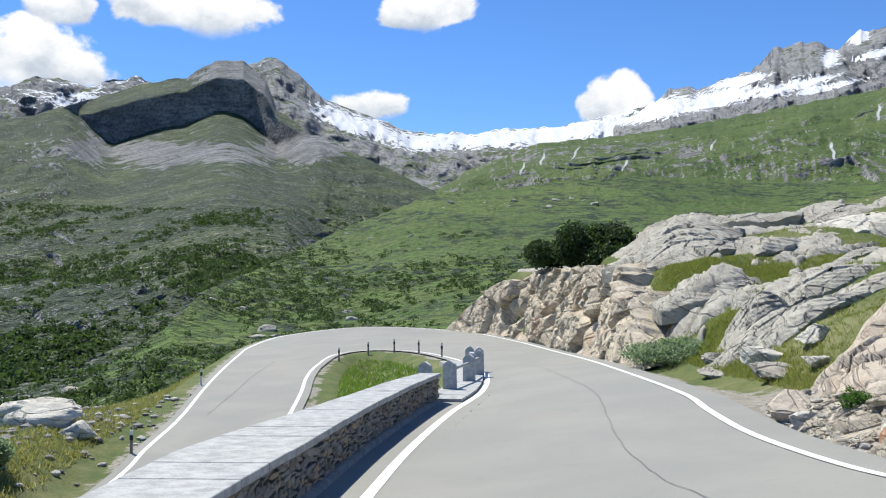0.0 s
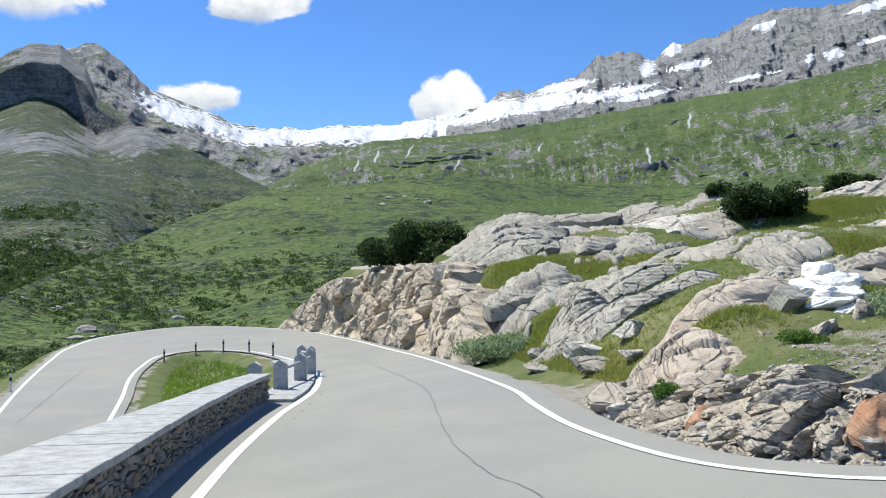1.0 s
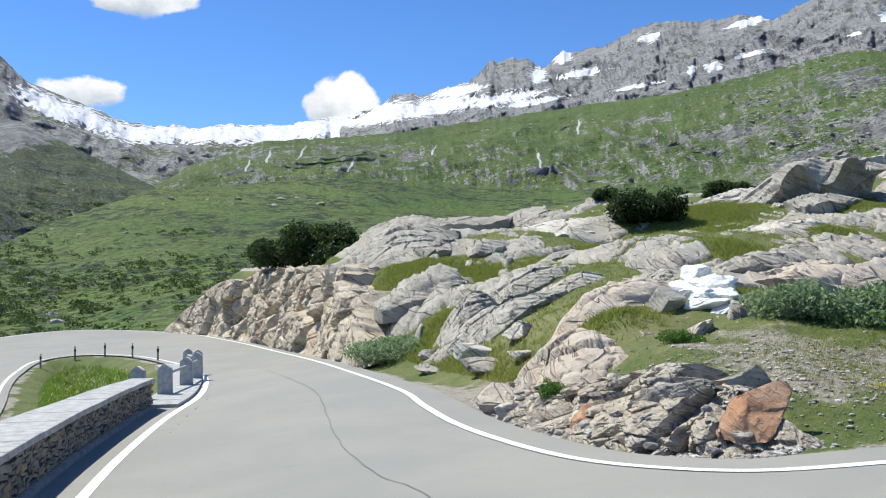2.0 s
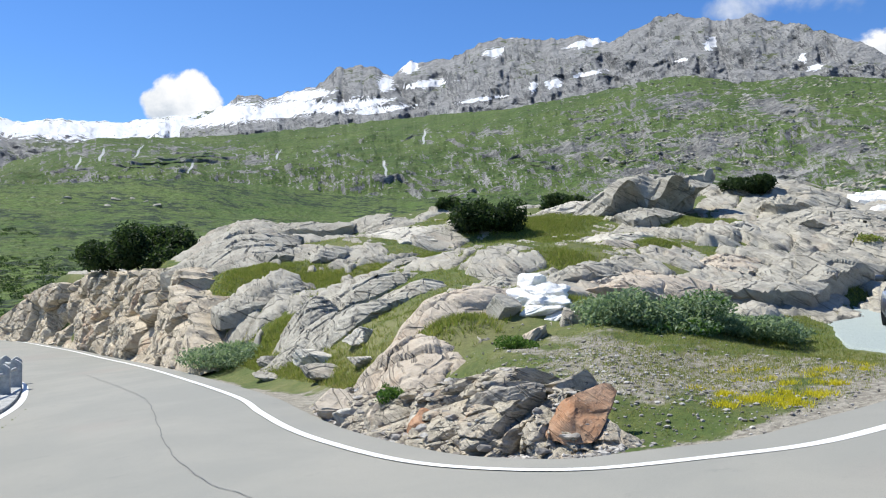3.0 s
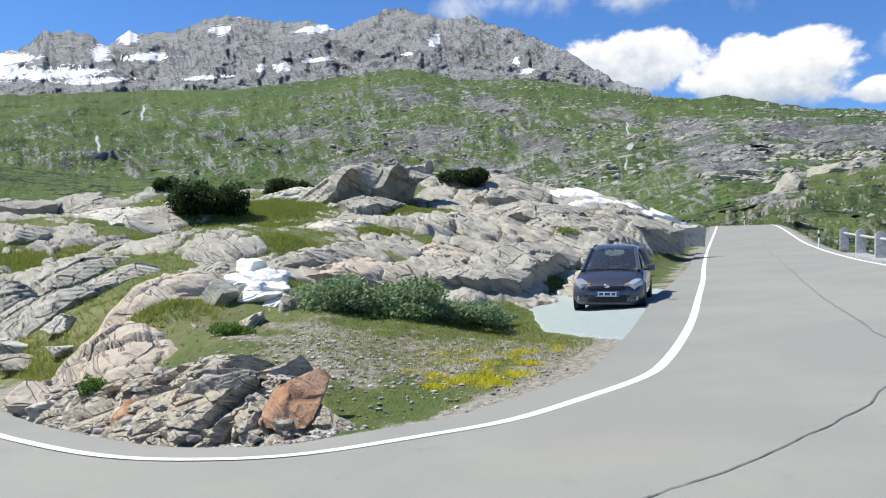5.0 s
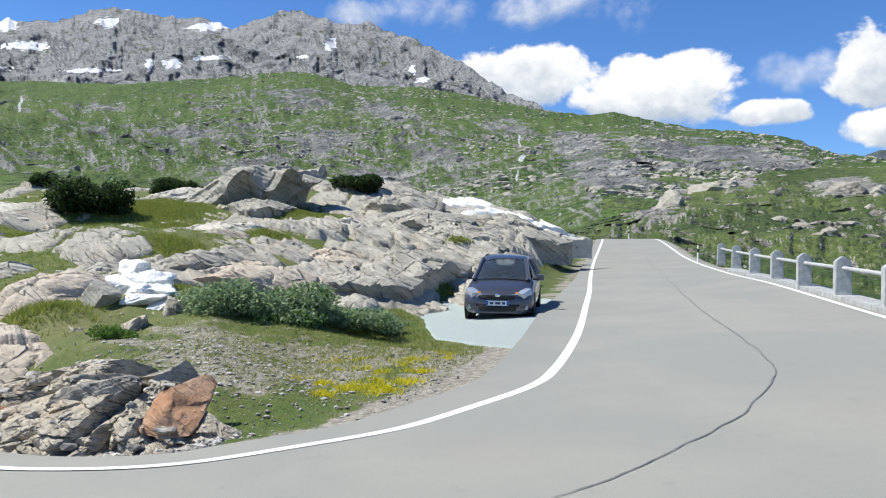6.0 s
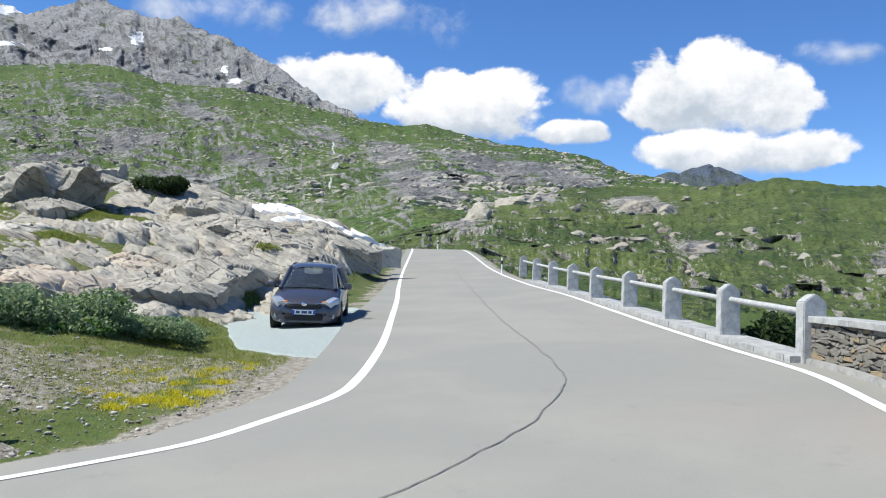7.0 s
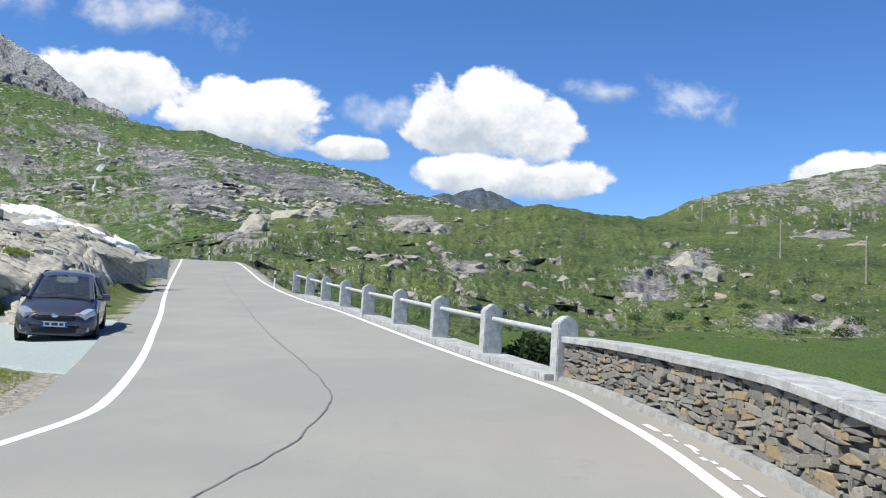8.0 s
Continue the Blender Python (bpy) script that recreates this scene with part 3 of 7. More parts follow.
def side_streams(a, e, u):
    """Falling brooks and one lasting patch of snow."""
    return np.max([np.exp(-(((a - x - k * (e - y) - 0.04 * np.sin(11 * e)) / w) ** 2 + ((e - y) / h) ** 4)) for x, y, w, h, k in STREAMS], axis=0)


SKY_WEST = [(-32, 11.5), (-26.5, 12.07), (-24.7, 12.76), (-23.8, 12.99), (-22.5, 12.69), (-21.6, 12.59), (-20.3, 13.01), (-19.0, 13.35), (-18.0, 13.07), (-14, 12.5)]
SKY_CLIFF = [(-34, 8.5), (-26.5, 10.25), (-24.7, 10.69), (-22.9, 11.37), (-21.0, 12.04), (-19.0, 12.75), (-17.0, 13.29), (-16.0, 13.41), (-15.5, 13.87), (-14.3, 14.5), (-12.6, 14.67),
             (-11.9, 14.09), (-11.2, 13.52), (-10.8, 12.57), (-10.5, 11.71), (-9.1, 10.96), (-6.6, 9.56), (-3.7, 8.2), (-0.5, 6.72), (1.5, 5.0)]
SKY_BOWL = [(-13.5, 13.4), (-12.6, 14.23), (-11.5, 14.71), (-10.9, 14.97), (-10.1, 14.65), (-9.4, 14.15), (-8.5, 13.31), (-7.6, 12.52), (-6.5, 12.11), (-5.1, 11.59), (-3.6, 11.12),
            (-2.2, 10.51), (-0.4, 10.31), (0.7, 10.39), (2.2, 10.18), (3.6, 10.57), (5.8, 10.57), (7.4, 10.58), (9.4, 10.88), (11.6, 11.3), (13.3, 11.71), (16, 12.0), (18, 11.5)]
SKY_PEAKS = [(11, 10.4), (12.2, 11.0), (13.3, 11.71), (14.5, 12.55), (15.6, 12.64), (16.1, 12.37), (17.4, 12.76), (19.4, 13.25), (20.7, 14.47), (22.9, 14.63), (24.3, 13.99), (25.4, 14.88),
             (27.6, 15.0), (28.6, 15.29), (29.8, 15.93), (31.4, 16.28), (32.7, 16.17), (34.5, 16.15), (36.4, 16.22), (38.2, 15.84), (40.0, 16.52), (41.4, 17.13), (42.1, 17.26), (43.9, 16.83),
             (45.3, 16.51), (46.9, 16.73), (47.7, 16.24), (49.4, 15.9), (51.0, 15.3), (53.4, 14.2), (55.4, 12.83), (57.6, 11.98), (58.7, 11.46), (60.5, 10.8), (63, 9.5)]
SKY_SIDE = [(-0.8, 6.4), (1.9, 8.06), (6.2, 9.57), (11.3, 9.88), (14.2, 10.1), (19.2, 10.75), (24.0, 11.3), (28.4, 11.71), (31.6, 11.93), (34.8, 12.4), (38.5, 12.96), (41.0, 13.4),
            (43.5, 13.46), (45.9, 12.82), (50.3, 12.88), (55.1, 12.16), (58.7, 11.4), (61.2, 11.22), (62.7, 11.36), (64.9, 10.84), (67.7, 10.24), (69.5, 10.06), (71.9, 9.78), (73.6, 9.38),
            (75.2, 8.57), (77.5, 8.15), (80, 7.6), (84, 7)]
SKY_MEADOW = [(-34, -11), (-26, -7.5), (-22, -5), (-17.4, -2.0), (-15, 0.4), (-10.9, 2.1), (-5.9, 4.5), (-2.5, 5.7), (-0.5, 6.54), (2.5, 6.65), (8.5, 7.2), (12, 7.25), (17, 7.05), (21.4, 6.5), (25.4, 6.3), (30, 6.3), (36, 6.0), (44, 5.5), (60, 4)]
SKY_EAST = [(57, 3.2), (60.2, 4.3), (62.1, 5.1), (64.5, 5.7), (67.2, 6.4), (70, 7.1), (72.1, 7.5), (74.7, 7.7), (77.3, 7.6), (79.8, 7.65), (82.4, 7.76), (84.5, 8.14), (86, 7.97), (87.8, 7.67), (91, 7.4), (95, 7.2), (100, 7.0), (112, 6.5)]
SKY_CRAG = [(90, 6.8), (91, 7.45), (92, 7.64), (93, 8.25), (95, 8.97), (97.7, 9.49), (99.6, 9.75), (101.2, 10.13), (102.7, 10.33), (104.7, 10.6), (112, 11)]
SKY_BLUE = [(75.5, 7.6), (77.1, 8.23), (78.0, 8.53), (78.7, 8.49), (79.4, 8.82), (80.5, 9.01), (81.6, 8.63), (82.9, 8.07), (84.5, 7.5)]

mountain("far_ridge", "dark rocky ridge with old snow under its crest", SKY_WEST, 3000, 3900, 8, HIGH, rough=0.03, seed=2, ridged=0.6, jagged=0.2, crag=0.03,
         snow=lambda a, e, u: spot(a, e, -23, 11.6, 3, 0.5, 0.1) * 0.5)
mountain("snow_ridge", "snow-filled bowl below a rocky crest", SKY_BOWL, 1500, 3600, 4, HIGH, rough=0.03, seed=3, ridged=0.6, jagged=0.12, scale=0.8, crag=0.03, ribs=0.10, layers=8, shelf=0.4,
         snow=lambda a, e, u: np.clip(0.75 * smooth(a, -9.5, -7.5) * np.exp(-((e - (10.6 + 0.03 * (a - 3) + 0.35 * np.clip(-a - 2, 0, 8) - 0.75)) / (0.75 + 0.10 * np.clip(a - 5, 0, 6))) ** 2), 0, 1) - 0.15 * smooth(-a, 6, 9))
mountain("grey_ridge", "grey jagged rock ridge with snow patches and scree", SKY_PEAKS, 1100, [(11, 3400), (25, 3000), (42, 2400), (55, 1700), (63, 1300)], 6, PEAK, rough=0.035, seed=4, ridged=0.6, jagged=0.2, scale=0.9, crag=0.022, ribs=0.10, layers=9, shelf=0.35, step=0.08, rows=260, bare=lambda a, e, u: 1.7 * (1 - smooth(u, 0.5, 0.78)),
         snow=lambda a, e, u: np.max([spot(a, e, q[0], q[1], q[2] * 1.5, q[3] * 1.6, 0.12) for q in SNOW_SPOTS], axis=0) * 1.0 - 0.06)
mountain("green_mountainside", "green mountainside with grey crags, streams and scree", SKY_SIDE, [(-1, 700), (30, 420), (50, 260), (62, 110), (84, 130)],
         [(-1, 1500), (25, 1500), (45, 1150), (58, 900), (70, 650), (84, 420)], [(-1, 3.5), (30, 3.2), (55, 3.0), (84, 3)], SIDE, rough=0.045, seed=6, rows=340, step=0.085, ridged=0.35, scale=0.55, crag=0.014, layers=22, shelf=0.8,
         bare=side_bare, snow=side_streams)
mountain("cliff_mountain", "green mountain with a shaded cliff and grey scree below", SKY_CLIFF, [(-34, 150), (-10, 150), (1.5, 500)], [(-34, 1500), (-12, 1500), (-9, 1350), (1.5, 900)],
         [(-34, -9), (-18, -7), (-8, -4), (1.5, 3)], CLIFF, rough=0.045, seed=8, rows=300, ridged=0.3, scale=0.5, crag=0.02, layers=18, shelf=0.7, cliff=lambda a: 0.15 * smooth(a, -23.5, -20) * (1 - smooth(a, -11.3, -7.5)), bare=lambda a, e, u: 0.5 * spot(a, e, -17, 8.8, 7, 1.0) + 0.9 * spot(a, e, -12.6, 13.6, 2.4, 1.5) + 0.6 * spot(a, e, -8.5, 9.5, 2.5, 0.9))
mountain("meadow_slope", "smooth green slope with low shrubs and small rocks", SKY_MEADOW, [(-34, 90), (60, 110)], [(-34, 120), (-17, 190), (-11, 300), (-5, 430), (20, 600), (60, 420)], [(-34, -14), (-17, -11), (-4, -7), (8, -5), (60, -1)],
         MEADOW, rough=0.02, seed=10, rows=180)
mountain("turf_hill", "hummocky green hillside strewn with grey and rusty rocks", SKY_EAST, [(57, 95), (64, 70), (72, 42), (80, 24), (112, 19)], [(57, 170), (75, 240), (90, 210), (112, 190)], [(57, 1.5), (66, 1.0), (76, -2.4), (84, -6.2), (112, -7.5)],
         HUMMOCK, rough=0.050, seed=12, rows=300, step=0.09, scale=0.7, ridged=0.4, crag=0.035, layers=14, shelf=0.8, bare=east_bare)
mountain("crag_hill", "green hill with pale rock slabs", SKY_CRAG, 190, [(90, 330), (112, 420)], 4, HUMMOCK, rough=0.04, seed=14, rows=120, ridged=0.3, crag=0.03, bare=lambda a, e, u: 0.05 + 0.35 * smooth(e, 7.0, 9.0))
mountain("hazed_peak", "distant mountain tinted blue for haze, with a trace of snow", SKY_BLUE, 4000, 4500, 6, HAZED, rough=0.02, seed=15, rows=60, ridged=0.5)


# ---- road ----
def ribbon(name, lines, material, lift=0.0, label="", category="road", start=0, end=None):
    """A strip of ground cover laid over several lines side by side."""
    xyz = np.stack([l[start:end] for l in lines])
    xyz[..., 2] += lift
    me = grid_mesh(name, xyz, flip=True)
    me.materials.append(material)
    return tagged(new(name, me), label, category, kind="structure")


_across = [ROCK_EDGE] + [ROCK_LINE * (1 - k) + WALL_LINE * k for k in np.linspace(0, 1, 12)] + [WALL_EDGE]
ribbon("road", _across, ASPHALT, 0.0, "worn pale grey asphalt mountain road in tight bends")
ribbon("edge_line", [aside(ROCK_LINE, 0.075), aside(ROCK_LINE, -0.075)], LINE, 0.006, "white painted edge line along the road", "road marking")
ribbon("edge_line", [WALL_LINE, aside(WALL_LINE, -0.16)], LINE, 0.006, "white painted edge line along the road", "road marking")


# ---- the rocky knoll ----
def gneiss(name, a, b, rust, lichen=0.4, size=1.0, rough=0.045):
    """Banded grey rock: foliation, joints, dark lichen and rusty stains."""
    n = Nodes(name, 0.88)
    p = n.place()
    along = n.turn(p, (0.45, 0.45, 5.0), (-24, -20, 0))
    band = n.noise(along, 0.8 / size, 6, 0.6, 0.5)
    lines = n.noise(n.turn(p, (0.3, 0.3, 4.6), (-24, -20, 0)), 1.0 / size, 2, 0.5, 0.35)
    mid = n.noise(p, 0.7 / size, 5, 0.6, 0.4)
    fine = n.noise(p, 8.0 / size, 5, 0.65)
    tiny = n.noise(p, 60.0 / size, 3, 0.6)
    tone = n.math("ADD", n.math("MULTIPLY", band, 0.32), n.math("ADD", n.math("MULTIPLY", mid, 0.36), n.math("MULTIPLY", fine, 0.32)))
    col = n.mix(n.step(tone, 0.36, 0.64), a, b)
    col = n.mix(n.math("MULTIPLY", n.step(n.noise(p, 0.4 / size, 5, 0.6, 0.8), 0.54, 0.66), rust), col, n.mix(mid, (0.42, 0.27, 0.16), (0.50, 0.39, 0.29)))
    col = n.mix(n.math("MULTIPLY", n.step(n.math("ADD", n.math("MULTIPLY", fine, 0.6), n.math("MULTIPLY", mid, 0.4)), 0.53, 0.64), lichen), col, n.mix(0.65, col, (0.12, 0.125, 0.11)))
    col = n.mix(n.math("MULTIPLY", n.step(tiny, 0.55, 0.72), 0.3), col, n.mix(0.6, col, (0.06, 0.06, 0.055)))
    col = n.mix(n.math("MULTIPLY", n.step(n.noise(p, 21.0 / size, 4, 0.7), 0.60, 0.68), 0.3), col, (0.55, 0.55, 0.52))
    split = n.math("SUBTRACT", 1.0, n.step(n.math("ABSOLUTE", n.math("SUBTRACT", lines, 0.5)), 0.003, 0.016))
    split = n.math("MULTIPLY", split, n.step(n.noise(p, 0.9 / size, 3, 0.6), 0.46, 0.56))
    thin = n.noise(n.turn(p, (0.35, 0.35, 4.0), (-24, -20, 0)), 2.0 / size, 4, 0.6, 0.2)
    thin = n.math("MULTIPLY", n.math("SUBTRACT", 1.0, n.step(n.math("ABSOLUTE", n.math("SUBTRACT", thin, 0.5)), 0.006, 0.035)), n.step(n.noise(p, 1.7 / size, 3, 0.6), 0.40, 0.58))
    split = n.math("MAXIMUM", split, n.math("MULTIPLY", thin, 0.35))
    seam = n.cells(n.turn(n.mix(0.10, p, n.noise(p, 1.6, 3)), (0.5, 0.9, 1.9), (-24, -20, 0)), 0.55 / size, "DISTANCE_TO_EDGE")
    gap = n.math("MULTIPLY", n.math("SUBTRACT", 1.0, n.step(seam, 0.004, 0.026)), n.step(n.noise(p, 1.1 / size, 3, 0.6, 0.5), 0.44, 0.54))
    gap = n.math("MAXIMUM", gap, split)
    col = n.mix(n.math("MULTIPLY", gap, 0.5), col, (0.045, 0.043, 0.038))
    h = n.math("ADD", n.math("MULTIPLY", band, 1.3), n.math("ADD", n.math("MULTIPLY", fine, 1.2), n.math("MULTIPLY", tiny, 0.2)))
    h = n.math("SUBTRACT", h, n.math("MULTIPLY", gap, 1.2))
    return n.done(col, n.bump(h, 1.0, rough * size), 0.9)


GNEISS = gneiss("grey_gneiss", (0.279, 0.258, 0.211), (0.479, 0.446, 0.373), 0.22)
DARK_GNEISS = gneiss("dark_gneiss", (0.234, 0.212, 0.177), (0.400, 0.361, 0.303), 0.4, 0.5, 0.6)
PALE_GNEISS = gneiss("pale_gneiss", (0.441, 0.410, 0.345), (0.649, 0.606, 0.515), 0.15, 0.25)
PINK_GNEISS = gneiss("pink_gneiss", (0.406, 0.338, 0.259), (0.552, 0.477, 0.382), 0.6, 0.3)
RUSTY = gneiss("rusty_rock", (0.36, 0.165, 0.075), (0.46, 0.29, 0.185), 0.5, 0.35, 1.2, 0.03)
BROKEN = gneiss("broken_schist", (0.339, 0.297, 0.231), (0.591, 0.520, 0.403), 0.5, 0.35, 0.35, 0.07)
FACE_ROCK = gneiss("cut_rock_face", (0.429, 0.352, 0.253), (0.674, 0.580, 0.440), 0.9, 0.35, 0.8, 0.06)
QUARTZ = plain("white_quartz", (0.74, 0.72, 0.68), (0.88, 0.865, 0.83), 3.0, 0.7, 0.6, 0.05)


def facets(x, y, seed):
    """Cells of a jittered grid: nearness to the middle, to the border, a chance per cell and the offset from its middle."""
    ix, iy = np.floor(x), np.floor(y)
    f1 = np.full(x.shape, 9.0)
    f2 = np.full(x.shape, 9.0)
    luck, ox, oy = np.zeros(x.shape), np.zeros(x.shape), np.zeros(x.shape)
    for i in (-1, 0, 1):
        for j in (-1, 0, 1):
            cx, cy = ix + i, iy + j
            dx = x - cx - 0.1 - 0.8 * lattice(cx, cy, seed)
            dy = y - cy - 0.1 - 0.8 * lattice(cx, cy, seed + 7)
            d = np.hypot(dx, dy)
            f2 = np.where(d < f1, f1, np.minimum(f2, d))
            near = d < f1
            f1 = np.where(near, d, f1)
            luck = np.where(near, lattice(cx, cy, seed + 13), luck)
            ox, oy = np.where(near, dx, ox), np.where(near, dy, oy)
    return f1, f2 - f1, luck, ox, oy


def relief(x, y):
    """Height of the bare rock over the land."""
    d, az = np.hypot(x, y), np.degrees(np.arctan2(x, y))
    ca, sa = math.cos(0.55), math.sin(0.55)
    u, v = x * ca + y * sa, -x * sa + y * ca
    wx, wy = fbm(x * 0.22, y * 0.22, 3, 31) * 1.2, fbm(x * 0.22, y * 0.22, 3, 37) * 1.2
    f, edge, luck, ox, oy = facets((u + wx) / 4.6, (v + wy) / 2.4, 41)
    h = 0.34 * (luck - 0.3) + 0.22 * (1 - f * f) - 0.12 + 0.34 * (oy * (luck - 0.3) - 0.35 * ox)
    h = h - 0.32 * (1 - smooth(edge, 0.0, 0.09))
    f, edge, luck, ox, oy = facets((u + wx * 0.6) / 1.9, (v + wy * 0.6) / 0.8, 43)
    h = h + 0.07 * (luck - 0.5) + 0.10 * oy * (luck - 0.2) - 0.07 * (1 - smooth(edge, 0.0, 0.10))
    h = h + 0.03 * fbm(x * 1.3, y * 1.3, 5, 49)
    h = h + 0.12 * smooth(az, 34, 44)
    low = np.exp(-(((x - 6.8) / 2.0) ** 2 + ((y - 12.5) / 4.5) ** 2))
    rocky = -0.10 + 0.22 * smooth(az, 3, 8) * (1 - smooth(az, 15, 22)) + 0.20 * smooth(az, 40, 48) * smooth(d, 20, 28)
    green = pockets(x, y)
    return h + rocky + 0.22 * fbm(x * 0.3, y * 0.3, 4, 59) - 1.0 * smooth(green + 0.40 * fbm(x * 0.8, y * 0.8, 4, 91), 0.30, 0.55) - 0.5 * smooth(fbm(x * 0.33, y * 0.42, 4, 93), 0.22, 0.36) - 0.45 * low


def ledges(x, y, z, layer, seed, share=0.7, fall=0.45):
    """Turns a slope into steps along layers that dip to the right of a viewer on the road."""
    plane = -fall * (x * 0.82 - y * 0.57) + 0.9 * fbm(x * 0.10, y * 0.10, 3, seed)
    q = (z - plane) / layer + 1.2 * fbm(x * 0.35, y * 0.35, 4, seed + 2)
    k = np.floor(q)
    f = q - k
    wide = 0.35 + 0.5 * lattice(k, np.zeros(k.shape), seed + 4)
    s = np.where(f < wide, 0.35 * f / wide, 0.35 + 0.65 * smooth((f - wide) / (1 - wide), 0.0, 0.7))
    return z + (s - f) * layer * share


def build_knoll():
    az = np.radians(np.arange(1.0, 64.0, 0.11))
    r = 9.0 * (92 / 9.0) ** np.linspace(0, 1, 430)
    a, d = np.meshgrid(az, r)
    x, y = np.sin(a) * d, np.cos(a) * d
    near, _ = road_near(x, y)
    deg = np.degrees(a)
    face = smooth(deg, 2.5, 4.5) * (1 - smooth(deg, 11, 14)) * smooth(d, 24, 30)
    h = relief(x, y)
    fade = smooth(near, 0.9 - 0.4 * face, 2.2 - 1.0 * face) * (1 - smooth(d, 74, 90)) * smooth(deg, 1.5, 3.5) * (1 - smooth(deg, 60, 63))
    z = land(x, y) + np.where(h > 0, h * fade, h) - 0.35 * (1 - fade)
    # ledges along the dipping layers
    z = ledges(x, y, z, 0.34, 61, 0.55 * fade)
    z = z - 0.7 * face * (1 - smooth(near, 2.0, 4.0))
    me = grid_mesh("rock_outcrop", np.stack([x, y, z], -1), flip=True)
    me.materials.append(GNEISS)
    ob = tagged(new("rock_outcrop", me), "grey layered gneiss outcrop with cracks and heath in its pockets", "rock", kind="structure")
    return ob


build_knoll()


def rock_mesh(name, size, seed, cuts=9, layers=0.0, rough=0.05, detail=3, round_=1.0, tilt=(25, 10), ledge=0.5):
    """One stone: a sphere cut by planes, with ledges along its layers and a broken surface."""
    rnd = random.Random(seed)
    bm = bmesh.new()
    bmesh.ops.create_icosphere(bm, subdivisions=detail, radius=1)
    me = finish(bm, name, True)
    n = len(me.vertices)
    co = np.empty(n * 3, np.float32)
    me.vertices.foreach_get("co", co)
    p = co.reshape(-1, 3).astype(float)
    r = np.full(n, round_)
    for i in range(cuts):
        v = np.array([rnd.gauss(0, 1), rnd.gauss(0, 1), rnd.gauss(0, 0.8)])
        v /= np.linalg.norm(v)
        r = np.minimum(r, rnd.uniform(0.55, 0.9) / np.maximum(p @ v, 0.05))
    p = p * r[:, None]
    p = p * (np.array(size) / 2)[None]
    s = float(max(size))
    if layers:
        m = Euler((radians(tilt[0]), radians(tilt[1]), radians(seed * 47 % 60))).to_matrix()
        axis = np.array(m @ Vector((0, 0, 1)))
        q = p @ axis / layers + fbm(p[:, 0] / s * 2, p[:, 1] / s * 2, 3, seed) * 0.8
        for fine, deep in ((1.0, 0.24 * ledge), (3.1, 0.10 * ledge)):
            g = q * fine + fine
            p = p * (1 + deep * (lattice(np.floor(g), np.zeros(n), seed) - 0.5) + deep * 0.35 * (g - np.floor(g)))[:, None]
    k = 2.2 / s
    bumpy = fbm((p[:, 0] + 0.7 * p[:, 2]) * k + seed, (p[:, 1] - 0.6 * p[:, 2]) * k, 5, seed) - 0.6 * fbm((p[:, 0] - 0.5 * p[:, 2]) * k * 2 + seed, (p[:, 1] + 0.8 * p[:, 2]) * k * 2, 4, seed + 3, 0.5, True)
    out = p / (np.linalg.norm(p, axis=1)[:, None] + 1e-6)
    p = p + out * (bumpy * rough * s)[:, None]
    me.vertices.foreach_set("co", p.astype(np.float32).ravel())
    me.update()
    if cuts >= 10:
        me.polygons.foreach_set("use_smooth", np.zeros(len(me.polygons), bool))
    else:
        me.set_sharp_from_angle(angle=radians(38))
    return me


def rock(x, y, size, seed, material, label, sink=0.35, turn=0.0, lean=(0, 0), z=None, name="rock", **kw):
    me = rock_mesh(name, size, seed, **kw)
    me.materials.append(material)
    ob = new(name, me)
    base = float(land(np.array([x]), np.array([y]))[0]) if z is None else z
    ob.matrix_world = pose(x, y, base + size[2] * (0.5 - sink), lean[0], lean[1], turn)
    return tagged(ob, label, "rock")


